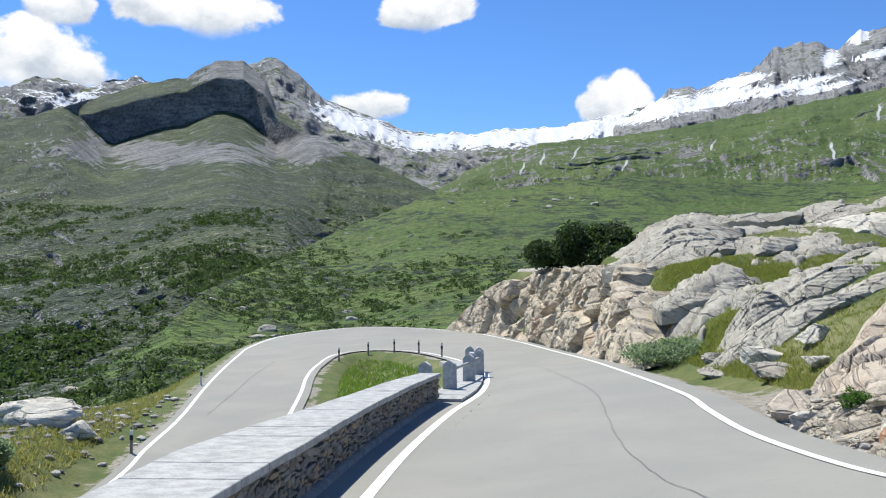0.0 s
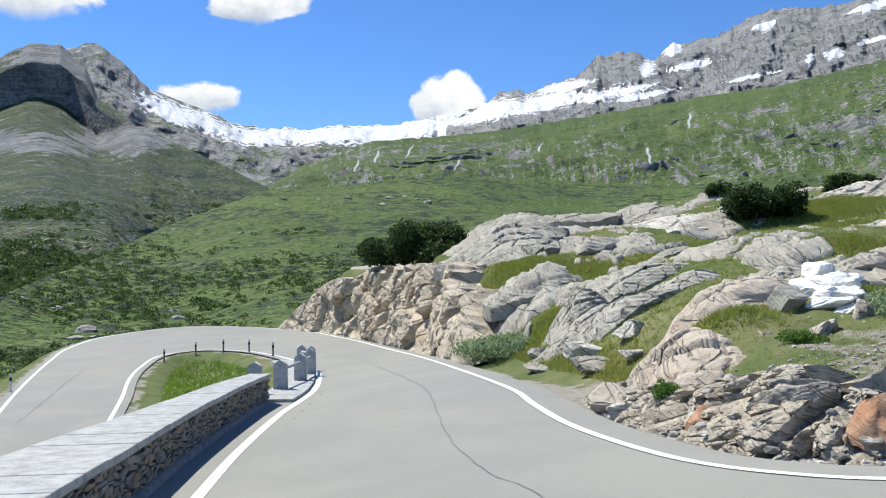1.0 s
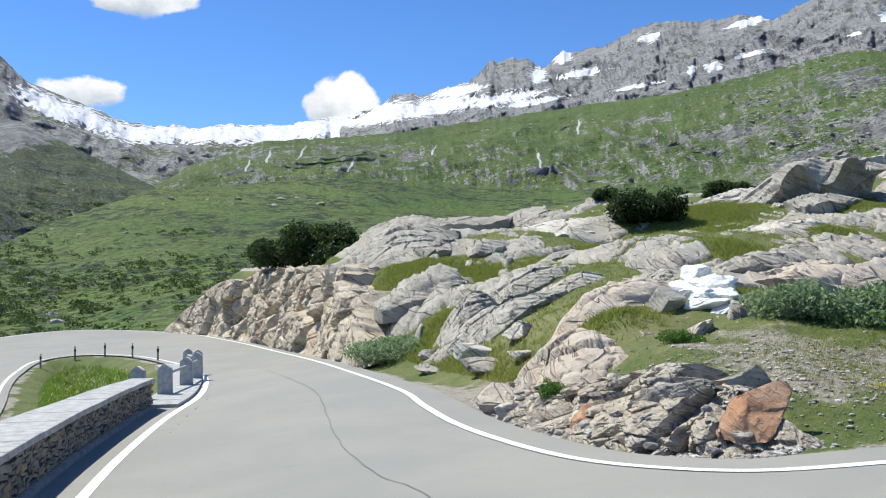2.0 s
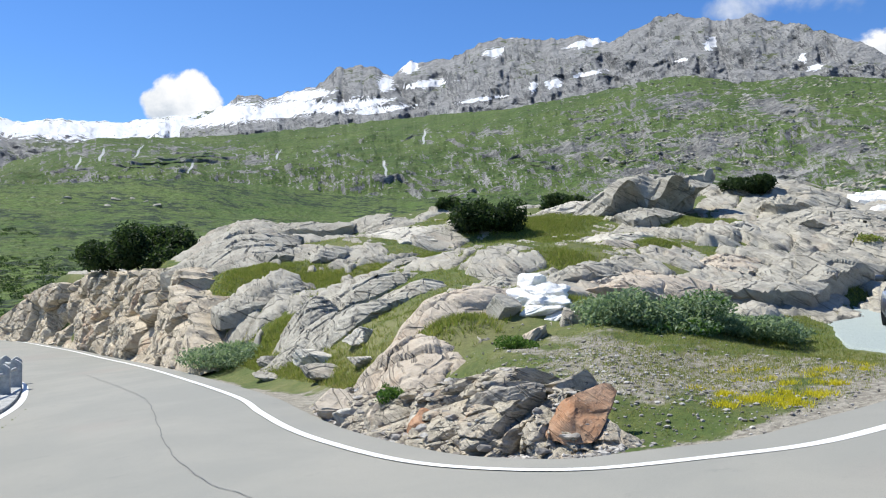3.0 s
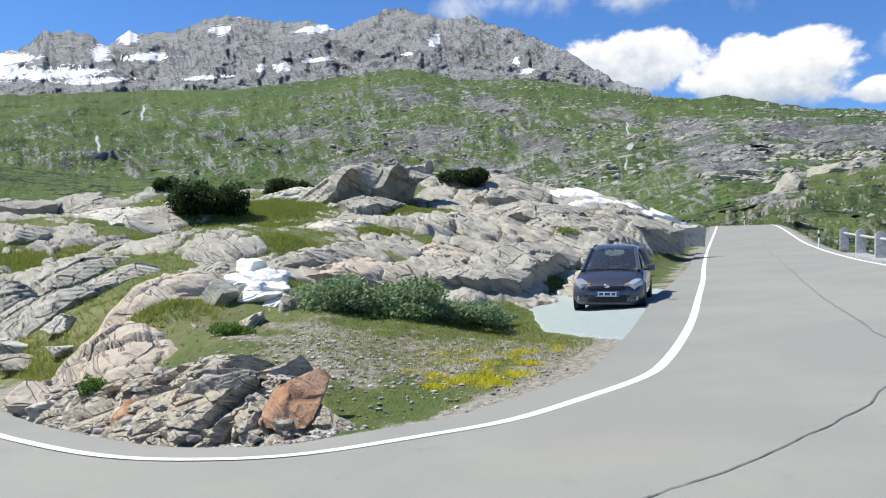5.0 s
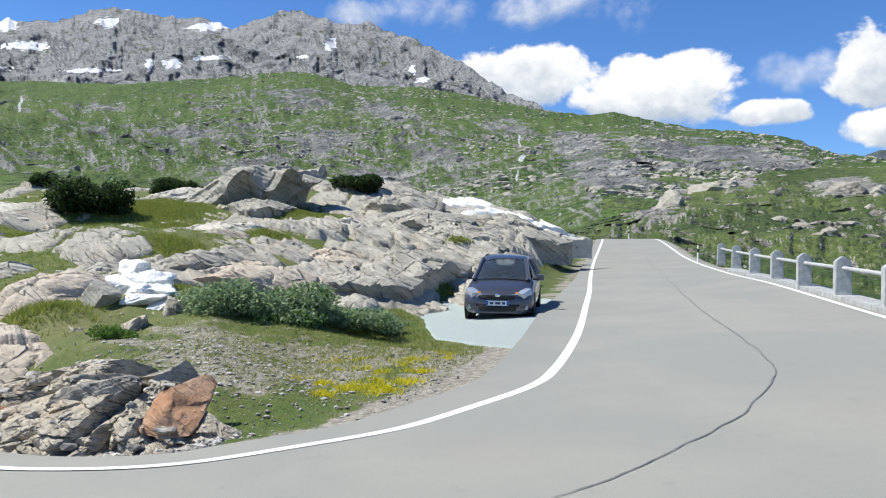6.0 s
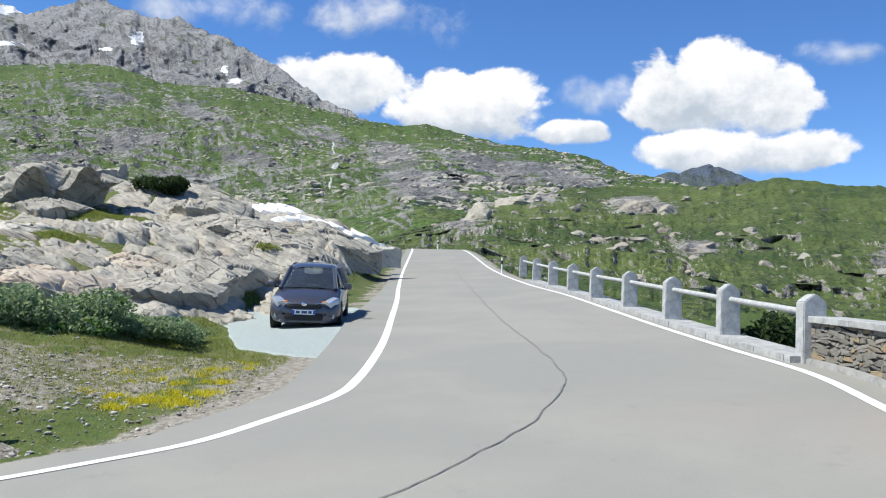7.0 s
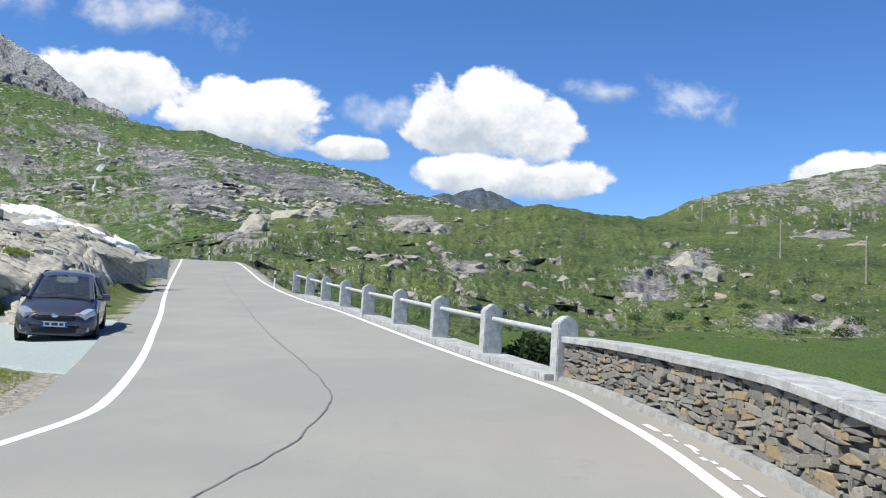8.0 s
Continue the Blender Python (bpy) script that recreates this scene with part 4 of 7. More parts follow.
def slab_mesh(name, size, seed, layer=0.3, fall=(-0.25, -0.1), flat=0.55, rough=0.02, rings=34, spokes=96, share=0.7):
    """A slab growing out of the ground: many-sided outline, tilted top, steps along its layers, no overhang."""
    rnd = random.Random(seed)
    l, w, h = size
    th = np.linspace(0, 2 * np.pi, spokes, endpoint=False)
    out = np.full(spokes, 1.1)
    for i in range(9):
        a = rnd.uniform(0, 6.283)
        out = np.minimum(out, rnd.uniform(0.72, 0.98) / np.maximum(np.cos(th - a), 0.2))
    out = out * (1 + 0.05 * fbm(np.cos(th) * 3 + seed, np.sin(th) * 3, 3, seed))
    t = np.linspace(0, 1, rings)[:, None] ** 0.8
    x, y = np.cos(th) * out * t * l / 2, np.sin(th) * out * t * w / 2
    tt = np.broadcast_to(t, x.shape)
    edge = flat + 0.25 * fbm(np.cos(th) * 2 + seed, np.sin(th) * 2, 3, seed + 1)
    z = h * (0.62 - 1.15 * np.clip((tt - 0.3 * edge) / (1 - 0.3 * edge), 0, 1) ** 1.5 + rnd.uniform(-0.5, 0.5) * x / l + rnd.uniform(-0.3, 0.6) * y / w)
    z = z + h * 0.22 * fbm(x / h * 0.6 + seed, y / h * 0.6, 4, seed + 2)
    f, crack, luck, ox, oy = facets(x / (0.75 * h + 0.3) + seed, y / (0.55 * h + 0.25), seed)
    z = z + h * 0.14 * (luck - 0.5) + h * 0.16 * (ox * (luck - 0.5) + oy * (0.6 - luck)) - h * 0.10 * (1 - smooth(crack, 0, 0.12))
    q = (z - fall[0] * x - fall[1] * y) / layer + 0.7 * fbm(x * 0.6 / layer * 0.3, y * 0.6 / layer * 0.3, 3, seed + 3)
    k = np.floor(q)
    f = q - k
    wide = 0.35 + 0.5 * lattice(k, np.zeros(k.shape), seed + 4)
    s = np.where(f < wide, 0.4 * f / wide, 0.4 + 0.6 * smooth((f - wide) / (1 - wide), 0.0, 0.8))
    z = z + (s - f) * layer * share + rough * h * fbm(x * 5 / h, y * 5 / h, 4, seed + 5)
    me = grid_mesh(name, np.stack([x, y, z], -1), closed=True)
    me.set_sharp_from_angle(angle=radians(40))
    return me


def slab(x, y, size, seed, material, label, turn=0.0, lift=0.0, lean=(0, 0), name="rock", **kw):
    me = slab_mesh(name, size, seed, **kw)
    me.materials.append(material)
    ob = new(name, me)
    base = float(land(np.array([x]), np.array([y]))[0])
    ob.matrix_world = pose(x, y, base + lift, lean[0], lean[1], turn)
    # the slab follows the lie of the land
    co = np.empty(len(me.vertices) * 3, np.float32)
    me.vertices.foreach_get("co", co)
    co = co.reshape(-1, 3)
    c, q = math.cos(radians(turn)), math.sin(radians(turn))
    co[:, 2] += land(x + c * co[:, 0] - q * co[:, 1], y + q * co[:, 0] + c * co[:, 1], False) - float(land(np.array([x]), np.array([y]), False)[0])
    me.vertices.foreach_set("co", co.ravel())
    me.update()
    return tagged(ob, label, "rock")


def cut_face(name, label, line, heights, depth, back, step, rows, blocks, material, seed, clefts=(), lean=0.0):
    """A broken rock face standing along a line: steps of blocks, clefts, then its top running back into the slope."""
    p = np.array(line, float)
    s0 = np.concatenate([[0], np.cumsum(np.hypot(*np.diff(p, axis=0).T))])
    s = np.arange(0, s0[-1], step)
    bx, by = np.interp(s, s0, p[:, 0]), np.interp(s, s0, p[:, 1])
    hh = np.interp(s, s0, heights) * (1 + 0.10 * fbm(s * 0.7, s * 0, 4, seed))
    tx, ty = np.gradient(bx), np.gradient(by)
    m = np.hypot(tx, ty)
    nx, ny = ty / m, -tx / m
    smoothing = np.ones(9) / 9
    nx, ny = (np.convolve(np.pad(v, 4, "edge"), smoothing, "valid") for v in (nx, ny))
    zb = land(bx, by) - 0.12
    v = np.linspace(0, 1, rows)[:, None]
    off = depth * (v ** 1.15) * np.clip(hh / max(heights), 0.25, 1) + lean * 0
    z = zb + hh * v
    S, Z = np.broadcast_to(s, off.shape), z - zb
    push = np.zeros(off.shape)
    lift = np.zeros(off.shape)
    for su, sv, amp in blocks:
        f, crack, luck, ox, oy = facets((S + 0.35 * Z) / su + seed, (Z - 0.30 * S) / sv, seed + int(su * 10))
        push += amp * (luck - 0.5) + amp * 0.7 * (ox * (luck - 0.4) + oy * (0.5 - luck)) + amp * 0.5 * (1 - smooth(crack, 0, 0.16))
        lift += amp * 0.3 * (luck - 0.5)
    push += 0.10 * depth * fbm(S * 3, Z * 3, 5, seed + 6)
    for c, w, deep in clefts:
        push += deep * np.exp(-((S - c - 0.25 * np.sin(Z * 2 + c)) / w) ** 2) * smooth(v, 0.02, 0.2)
    hold = smooth(v, 0.0, 0.10)
    off = off + push * hold * np.clip(hh / max(heights), 0.15, 1)
    t = np.linspace(0, 1, 24)[1:, None] ** 1.3
    offb = off[-1] + back * t
    off = np.concatenate([off, offb])
    x, y = bx + nx * off, by + ny * off
    rest = land(x[rows:], y[rows:]) - 0.45
    topz = z[-1] + lift[-1] + 0.25 * fbm(x[rows:] * 0.8, y[rows:] * 0.8, 4, seed + 8) * smooth(t, 0, 0.2)
    zz = np.concatenate([z + lift * hold, topz * (1 - smooth(t, 0.15, 1)) + rest * smooth(t, 0.15, 1)])
    me = grid_mesh(name, np.stack([x, y, zz], -1), flip=True)
    me.set_sharp_from_angle(angle=radians(35))
    me.materials.append(material)
    return tagged(new(name, me), label, "rock", kind="structure")


def outcrop(x, y, wide, deep, tall, seed, material, label, lift=0.0, rings=44, spokes=160, under=0.14, layer=None, edge=0.7, name="rock"):
    """A slab growing out of the slope: it rises gently from behind and from the left and breaks off steeply, layer by layer, on its right and lower sides."""
    rnd = random.Random(seed)
    az = math.atan2(x, y)
    th = np.linspace(0, 2 * np.pi, spokes, endpoint=False)
    out = np.full(spokes, 1.25)
    for i in range(8):
        c = rnd.uniform(0, 6.283)
        out = np.minimum(out, rnd.uniform(0.80, 1.12) / np.maximum(np.cos(th - c), 0.2))
    out = out * (1 + 0.07 * fbm(np.cos(th) * 3 + seed, np.sin(th) * 3, 4, seed))
    facing = np.cos(th + radians(rnd.uniform(35, 75)))
    brink = edge * smooth(facing, -0.1, 0.6) * (0.45 + 0.75 * grain(th * 2.2, th * 0 + seed, seed + 1))
    rim = np.stack([np.cos(th) * out * wide, np.sin(th) * out * deep], -1)
    top = np.array((rnd.uniform(0.0, 0.4) * wide, rnd.uniform(-0.4, 0.1) * deep))
    t = np.linspace(0.02, 1, rings)[:, None, None] ** 0.85
    uv = top * (1 - t) + rim * t
    z = tall * (1 - (1 - brink) * t[..., 0] ** 1.7)
    # blocks between joints, stepped a little against each other
    cell = max(0.55, 0.55 * wide)
    f, crack, luck, ox, oy = facets((uv[..., 0] + 0.35 * uv[..., 1]) / cell + seed, (uv[..., 1] - 0.25 * uv[..., 0]) / (0.55 * cell), seed)
    z = z + 0.20 * tall * (luck - 0.5) + 0.16 * tall * (oy * (luck - 0.3)) - 0.16 * tall * (1 - smooth(crack, 0, 0.07))
    ly = layer or 0.07 + 0.07 * tall
    q = (z + 0.30 * uv[..., 0] + 0.12 * uv[..., 1]) / ly + 0.6 * fbm(uv[..., 0] * 0.5 + seed, uv[..., 1] * 0.5, 3, seed + 3)
    k = np.floor(q)
    w = 0.4 + 0.5 * lattice(k, np.zeros(k.shape), seed + 4)
    f = q - k
    z = z + (np.where(f < w, 0.3 * f / w, 0.3 + 0.7 * smooth((f - w) / (1 - w), 0, 0.6)) - f) * ly * 0.6
    z = z + 0.025 * tall * fbm(uv[..., 0] * 2.2 + seed, uv[..., 1] * 2.2, 4, seed + 5)
    # the broken side under the brink
    s_ = np.linspace(0, 1, 15)[1:, None]
    drop = z[-1] + (-0.35 - z[-1] - 0.25 * tall) * s_
    band = lattice(np.floor((drop + 0.25 * rim[:, 0]) / (0.09 + 0.07 * tall)), np.zeros(drop.shape), seed + 6) - 0.5
    pull = 1 - smooth(brink, 0.1, 0.5) * (under * np.sin(np.pi * np.clip(s_ * 0.8, 0, 1)) + 0.05 * band + 0.05 * fbm(th * 3 + drop * 2, drop * 3 + seed, 3, seed + 7)) * np.minimum(1.0, 1.2 * tall / wide)
    uv = np.concatenate([uv, rim[None] * pull[..., None]])
    z = np.concatenate([z, drop])
    # it follows the lie of the land; across and away from the road become east and north
    ex, ey = uv[..., 0] * math.cos(az) + uv[..., 1] * math.sin(az), -uv[..., 0] * math.sin(az) + uv[..., 1] * math.cos(az)
    near = x < 13 and y < 29
    base = float((land(np.array([x]), np.array([y]), False) if near else wild(np.array([x]), np.array([y])))[0])
    z = z + (land(x + ex, y + ey, False) if near else wild(x + ex, y + ey)) - base - 0.32 * tall
    me = grid_mesh(name, np.stack([ex, ey, z], -1), closed=True)
    me.set_sharp_from_angle(angle=radians(36))
    me.materials.append(material)
    ob = new(name, me)
    ob.location = (x, y, base + lift)
    return tagged(ob, label, "rock")


# slabs and whalebacks of the knoll: x, y, half width, half depth, height
WEST_SLABS = [
    (11.8, 44.0, 3.0, 4.2, 1.15), (17.5, 50.4, 2.5, 1.8, 0.6), (10.4, 40.2, 2.8, 2.6, 0.9), (13.6, 37.8, 1.7, 2.4, 0.85), (9.2, 32.0, 1.4, 1.6, 0.45), (8.7, 26.0, 0.9, 1.6, 0.7), (11.4, 26.8, 1.5, 1.8, 0.6),
    (10.6, 22.9, 1.3, 1.1, 0.4), (8.9, 22.9, 1.3, 1.0, 0.5), (8.0, 24.3, 1.5, 1.0, 0.4), (18.8, 41.6, 3.7, 4.5, 0.7), (14.2, 30.8, 0.9, 1.0, 0.35), (21.3, 47.6, 1.8, 2.2, 0.7),
]
for i, (x, y, w, d, h) in enumerate(WEST_SLABS):
    outcrop(x, y, w, d, h, 100 + i, PALE_GNEISS if i == 10 else GNEISS, "pale broken gneiss slab in the heath" if i == 10 else "grey layered gneiss slab among heath", edge=0.3 if 3 < i < 10 else 0.6)
MIDDLE_SLABS = [
    (16.2, 26.0, 1.15, 1.3, 0.42), (15.7, 30.1, 0.8, 1.0, 0.3), (11.8, 19.7, 1.0, 1.3, 0.5), (10.5, 18.4, 1.1, 1.2, 0.36), (15.5, 20.7, 1.6, 1.8, 0.75), (16.3, 19.1, 2.3, 2.2, 0.62), (21.7, 27.6, 2.0, 2.4, 0.8),
    (19.0, 18.2, 1.9, 1.8, 0.5), (21.3, 21.5, 1.5, 1.9, 0.75), (30.5, 43.1, 2.5, 3.2, 0.9), (27.6, 49.4, 3.0, 2.0, 0.8), (17.8, 22.6, 1.5, 1.4, 0.5),
]
for i, (x, y, w, d, h) in enumerate(MIDDLE_SLABS):
    m, words = ((PINK_GNEISS, "pinkish smooth gneiss slab behind the willow") if i in (5, 8) else (PALE_GNEISS, "pale weathered gneiss slab") if i in (6, 9, 10) else (DARK_GNEISS, "flat boulder with a dark underside") if i == 0 else (GNEISS, "grey veined gneiss slab on the slope"))
    outcrop(x, y, w, d, h, 140 + i, m, words, under=0.3 if i == 0 else 0.14)
EAST_SLABS = [
    (25.4, 28.1, 1.8, 2.2, 0.9), (28.3, 27.9, 1.5, 2.0, 0.9), (23.2, 19.6, 2.3, 2.6, 1.1), (35.2, 29.1, 2.9, 3.3, 1.1), (30.5, 36.4, 2.3, 2.6, 0.8), (44.9, 41.6, 3.4, 3.6, 1.0), (30.4, 22.2, 2.2, 2.3, 1.0), (26.4, 18.5, 1.5, 1.5, 0.6),
    (37.4, 24.7, 2.4, 2.4, 1.1), (27.0, 22.6, 1.8, 2.2, 0.8), (33.0, 25.2, 2.0, 2.2, 0.9), (39.5, 33.5, 2.6, 2.6, 1.0),
]
for i, (x, y, w, d, h) in enumerate(EAST_SLABS):
    outcrop(x, y, w, d, h, 160 + i, PALE_GNEISS if i in (0, 1) else GNEISS, "pale weathered gneiss slab" if i in (0, 1) else "grey gneiss slab with dipping layers", layer=0.16)
outcrop(32.1, 38.6, 3.4, 2.6, 2.3, 178, GNEISS, "great grey boulder with a dark overhang", 0.35, under=0.55, edge=0.95, rings=56, spokes=200)
for i, (x, y, w, d, h) in enumerate([(45.5, 33.6, 3.2, 1.2, 1.0), (42.3, 28.6, 3.4, 1.1, 0.9), (39.6, 24.6, 2.6, 1.0, 0.7)]):
    outcrop(x, y, w, d, h, 180 + i, QUARTZ if i < 2 else PALE_GNEISS, "long whitish rock ridge", layer=0.3, under=0.05)

for i, (x, y, l, w, h) in enumerate([(7.3, 19.6, 1.3, 0.9, 0.4), (7.7, 21.2, 1.5, 0.9, 0.45), (7.0, 23.2, 1.2, 0.8, 0.35), (7.6, 18.3, 0.9, 0.7, 0.3), (7.5, 25.0, 1.4, 0.9, 0.45), (8.3, 20.1, 1.3, 0.9, 0.5)]):
    rock(x, y, (l, w, h), 195 + i, PALE_GNEISS if i % 2 else GNEISS, "low slab lying in the grass beside the road", 0.62, -20 + 9 * i, (4, 8), cuts=12, layers=0.1, rough=0.03, detail=4, round_=1.3)

# the blasted face beside the road
cut_face("rock_face", "broken grey and ochre rock face with clefts beside the road",
         [(5.75, 28.5), (5.95, 31), (6.0, 34), (6.02, 38), (6.03, 42), (5.95, 46), (5.6, 50), (5.05, 54), (4.3, 58.5), (3.3, 63), (2.0, 67), (0.0, 71)],
         [0.2, 1.0, 2.7, 3.9, 4.3, 4.4, 4.4, 4.4, 4.4, 4.1, 3.0, 0.5], 1.3, 3.2, 0.07, 110, [(3.4, 2.8, 0.9), (1.2, 0.9, 0.28), (0.42, 0.3, 0.07)], FACE_ROCK, 71, [(17.6, 0.22, 0.7), (24.5, 0.25, 0.8), (32.0, 0.4, 1.5), (10.5, 0.15, 0.4)])

# the broken rock beside the near bend
cut_face("broken_rock", "dark layered broken rock with rubble beside the near bend",
         [(6.75, 7.75), (6.25, 8.0), (5.6, 8.5), (5.2, 9.25), (5.05, 10.2), (5.02, 11.0), (4.98, 12.1), (5.12, 13.9), (5.42, 15.9), (5.75, 17.0)],
         [0.05, 0.4, 0.82, 0.98, 1.02, 1.0, 0.85, 0.62, 0.42, 0.1], 1.25, 1.7, 0.025, 90, [(1.1, 0.55, 0.55), (0.42, 0.22, 0.26), (0.15, 0.09, 0.09)], BROKEN, 83, [(2.1, 0.10, 0.55), (4.6, 0.10, 0.5), (6.4, 0.12, 0.5)])
slab(7.0, 15.6, (4.0, 5.4, 0.95), 180, PINK_GNEISS, "smooth pinkish whaleback rock beside the road", -28, -0.05, layer=0.35, share=0.35, flat=0.3, spokes=128, rings=48)
slab(9.3, 17.1, (5.0, 3.2, 0.7), 181, PINK_GNEISS, "long pinkish slab running up to the quartz", 12, -0.05, layer=0.3, share=0.35, flat=0.4)
rock(6.32, 8.68, (0.2, 0.82, 0.86), 184, RUSTY, "leaning slab of rust-orange rock", 0.05, 42, (6, 38), cuts=12, rough=0.025, detail=4, round_=1.4)
rock(5.45, 11.2, (0.45, 0.6, 0.5), 185, RUSTY, "rust-orange block at the foot of the rock", 0.1, 15, (10, 20), cuts=12, rough=0.05, detail=4, round_=1.3)
rock(5.95, 9.85, (0.55, 1.05, 0.62), 186, DARK_GNEISS, "dark layered slab beside the orange rock", -0.25, 40, (-14, 30), cuts=12, layers=0.10, rough=0.05, detail=5, round_=1.3)
rock(5.55, 14.7, (0.9, 1.1, 0.6), 187, PINK_GNEISS, "pink broken block over a dark hollow", 0.2, 20, (0, -8), cuts=12, layers=0.2, rough=0.04, detail=4, round_=1.2)
BLOCKS = [(5.35, 13.6, 0.5, 0.45, 0.5), (5.75, 12.9, 0.6, 0.5, 0.45), (5.3, 12.5, 0.4, 0.35, 0.3), (5.5, 10.6, 0.4, 0.3, 0.3), (5.42, 9.9, 0.3, 0.3, 0.22), (5.6, 9.3, 0.35, 0.3, 0.25), (5.7, 11.8, 0.5, 0.4, 0.35), (6.0, 11.0, 0.5, 0.35, 0.3)]
for i, (x, y, l, w, h) in enumerate(BLOCKS):
    rock(x, y, (l, w, h), 190 + i, (PALE_GNEISS, PINK_GNEISS, BROKEN)[i % 3], "angular block of broken rock", 0.0 if i > 3 else 0.2, i * 37, (i * 9 % 25, 10 - i * 7 % 21), cuts=13, layers=0.1, rough=0.05, detail=4, round_=1.3)
for i, (x, y, l, w, h, up) in enumerate([(12.2, 18.8, 0.7, 0.7, 0.5, 0.25), (11.75, 18.1, 0.75, 0.7, 0.45, 0.2), (12.05, 17.8, 0.85, 0.7, 0.5, 0.2), (11.4, 17.3, 0.85, 0.8, 0.45, 0.14), (11.75, 17.0, 0.8, 0.7, 0.4, 0.12), (10.95, 16.6, 0.8, 0.7, 0.4, 0.1), (11.2, 16.2, 0.7, 0.6, 0.35, 0.08),
                                          (10.15, 15.5, 0.65, 0.6, 0.36, 0.05)]):
    x, y = x * 0.93, y * 0.93
    z = float(land(np.array([x]), np.array([y]))[0])
    rock(x, y, (l * 1.2, w * 1.6, h * 0.95), 210 + i, QUARTZ if i < 7 else PINK_GNEISS, "white quartz block standing out of the slope" if i < 7 else "pinkish quartz block at the foot of the vein", 0.5, 25 * i, (8, -12 + 5 * i), z + 0.45 * up - 0.08, cuts=14, layers=0.1, rough=0.035, detail=4, round_=1.4)
rock(9.6, 15.7, (0.9, 0.8, 0.7), 219, GNEISS, "grey boulder beside the quartz", 0.3, 20, cuts=9, rough=0.03, detail=4)
for i, (x, y, l, w, h) in enumerate([(-15.0, 33.5, 4.0, 2.2, 1.5), (-13.6, 30.5, 2.6, 1.6, 1.3), (-12.4, 30.0, 1.6, 1.2, 0.9), (-16.5, 37.0, 3.0, 2.0, 1.2)]):
    rock(x, y, (l, w, h), 220 + i, PALE_GNEISS, "pale slabs on the bank below the road", 0.4, 20 * i, cuts=9, layers=0.3, rough=0.05, detail=4)


def scatter(name, count, size, place, material, label, seed, category="stones"):
    """Many small loose stones joined as one."""
    rnd = random.Random(seed)
    forms = []
    for k in range(4):
        m = rock_mesh(name, (1, 0.8, 0.55), seed + k, cuts=9, rough=0.03, detail=1)
        v = np.array([w.co[:] for w in m.vertices])
        f = np.array([q.vertices[:] for q in m.polygons])
        forms.append((v, f))
        bpy.data.meshes.remove(m)
    spots = [place(rnd) for _ in range(count)]
    zs = land(np.array([s[0] for s in spots]), np.array([s[1] for s in spots]))
    vs, fs, o = [], [], 0
    for (x, y), z in zip(spots, zs):
        v, f = forms[rnd.randrange(4)]
        k = size * (0.35 + 1.5 * rnd.random() ** 3)
        c, s = math.cos(rnd.random() * 7), math.sin(rnd.random() * 7)
        w = v @ np.array([[c, s, 0], [-s, c, 0], [0, 0, 1]]) * k
        vs.append(w + np.array([x, y, z + 0.1 * k]))
        fs.append(f + o)
        o += len(v)
    me = bpy.data.meshes.new(name)
    me.from_pydata(np.concatenate(vs).tolist(), [], np.concatenate(fs).tolist())
    me.materials.append(material)
    return tagged(new(name, me), label, category, kind="stuff")


def stone_material():
    n = Nodes("loose_stone", 0.9)
    c = n.ramp(n.island(), (0.0, (0.16, 0.14, 0.12)), (0.4, (0.32, 0.295, 0.26)), (0.75, (0.43, 0.40, 0.36)), (1.0, (0.58, 0.55, 0.50)))
    return n.done(n.mix(n.math("MULTIPLY", n.step(n.noise(n.place(), 30, 3), 0.4, 0.7), 0.4), c, (0.16, 0.15, 0.14)), None, 0.9)


STONE = stone_material()
scatter("loose_stones", 2600, 0.085, lambda r: (lambda q: (np.interp(q, [8, 9, 10.5, 12, 14, 16], [6.1, 5.35, 5.0, 4.95, 5.1, 5.4]) + 0.12 + abs(r.gauss(0, 0.22)), q))(8.0 + 7.5 * r.random()), STONE, "small broken stones at the foot of the rock", 301)
scatter("loose_stones", 3200, 0.055, lambda r: (8.6 + r.gauss(0, 1.5), 10.4 + r.gauss(0, 1.6)), STONE, "loose stones in thin grass beside the road", 302)
scatter("loose_stones", 500, 0.28, lambda r: (-13.5 + r.gauss(0, 1.3), 32 + r.gauss(0, 4)), STONE, "pale rubble on the bank below the road", 303)


def on_slope(az, el, crest, d_foot, d_crest, el_foot):
    """Where a slope built by mountain() passes that elevation, without its lumps."""
    ec = np.interp(az, *zip(*crest))
    df, dc, ef = (np.interp(az, *zip(*v)) for v in (d_foot, d_crest, el_foot))
    d = df * (dc / df) ** ((el - ef) / (ec - ef))
    return d * math.sin(radians(az)), d * math.cos(radians(az)), EYE + d * math.tan(radians(el)), d


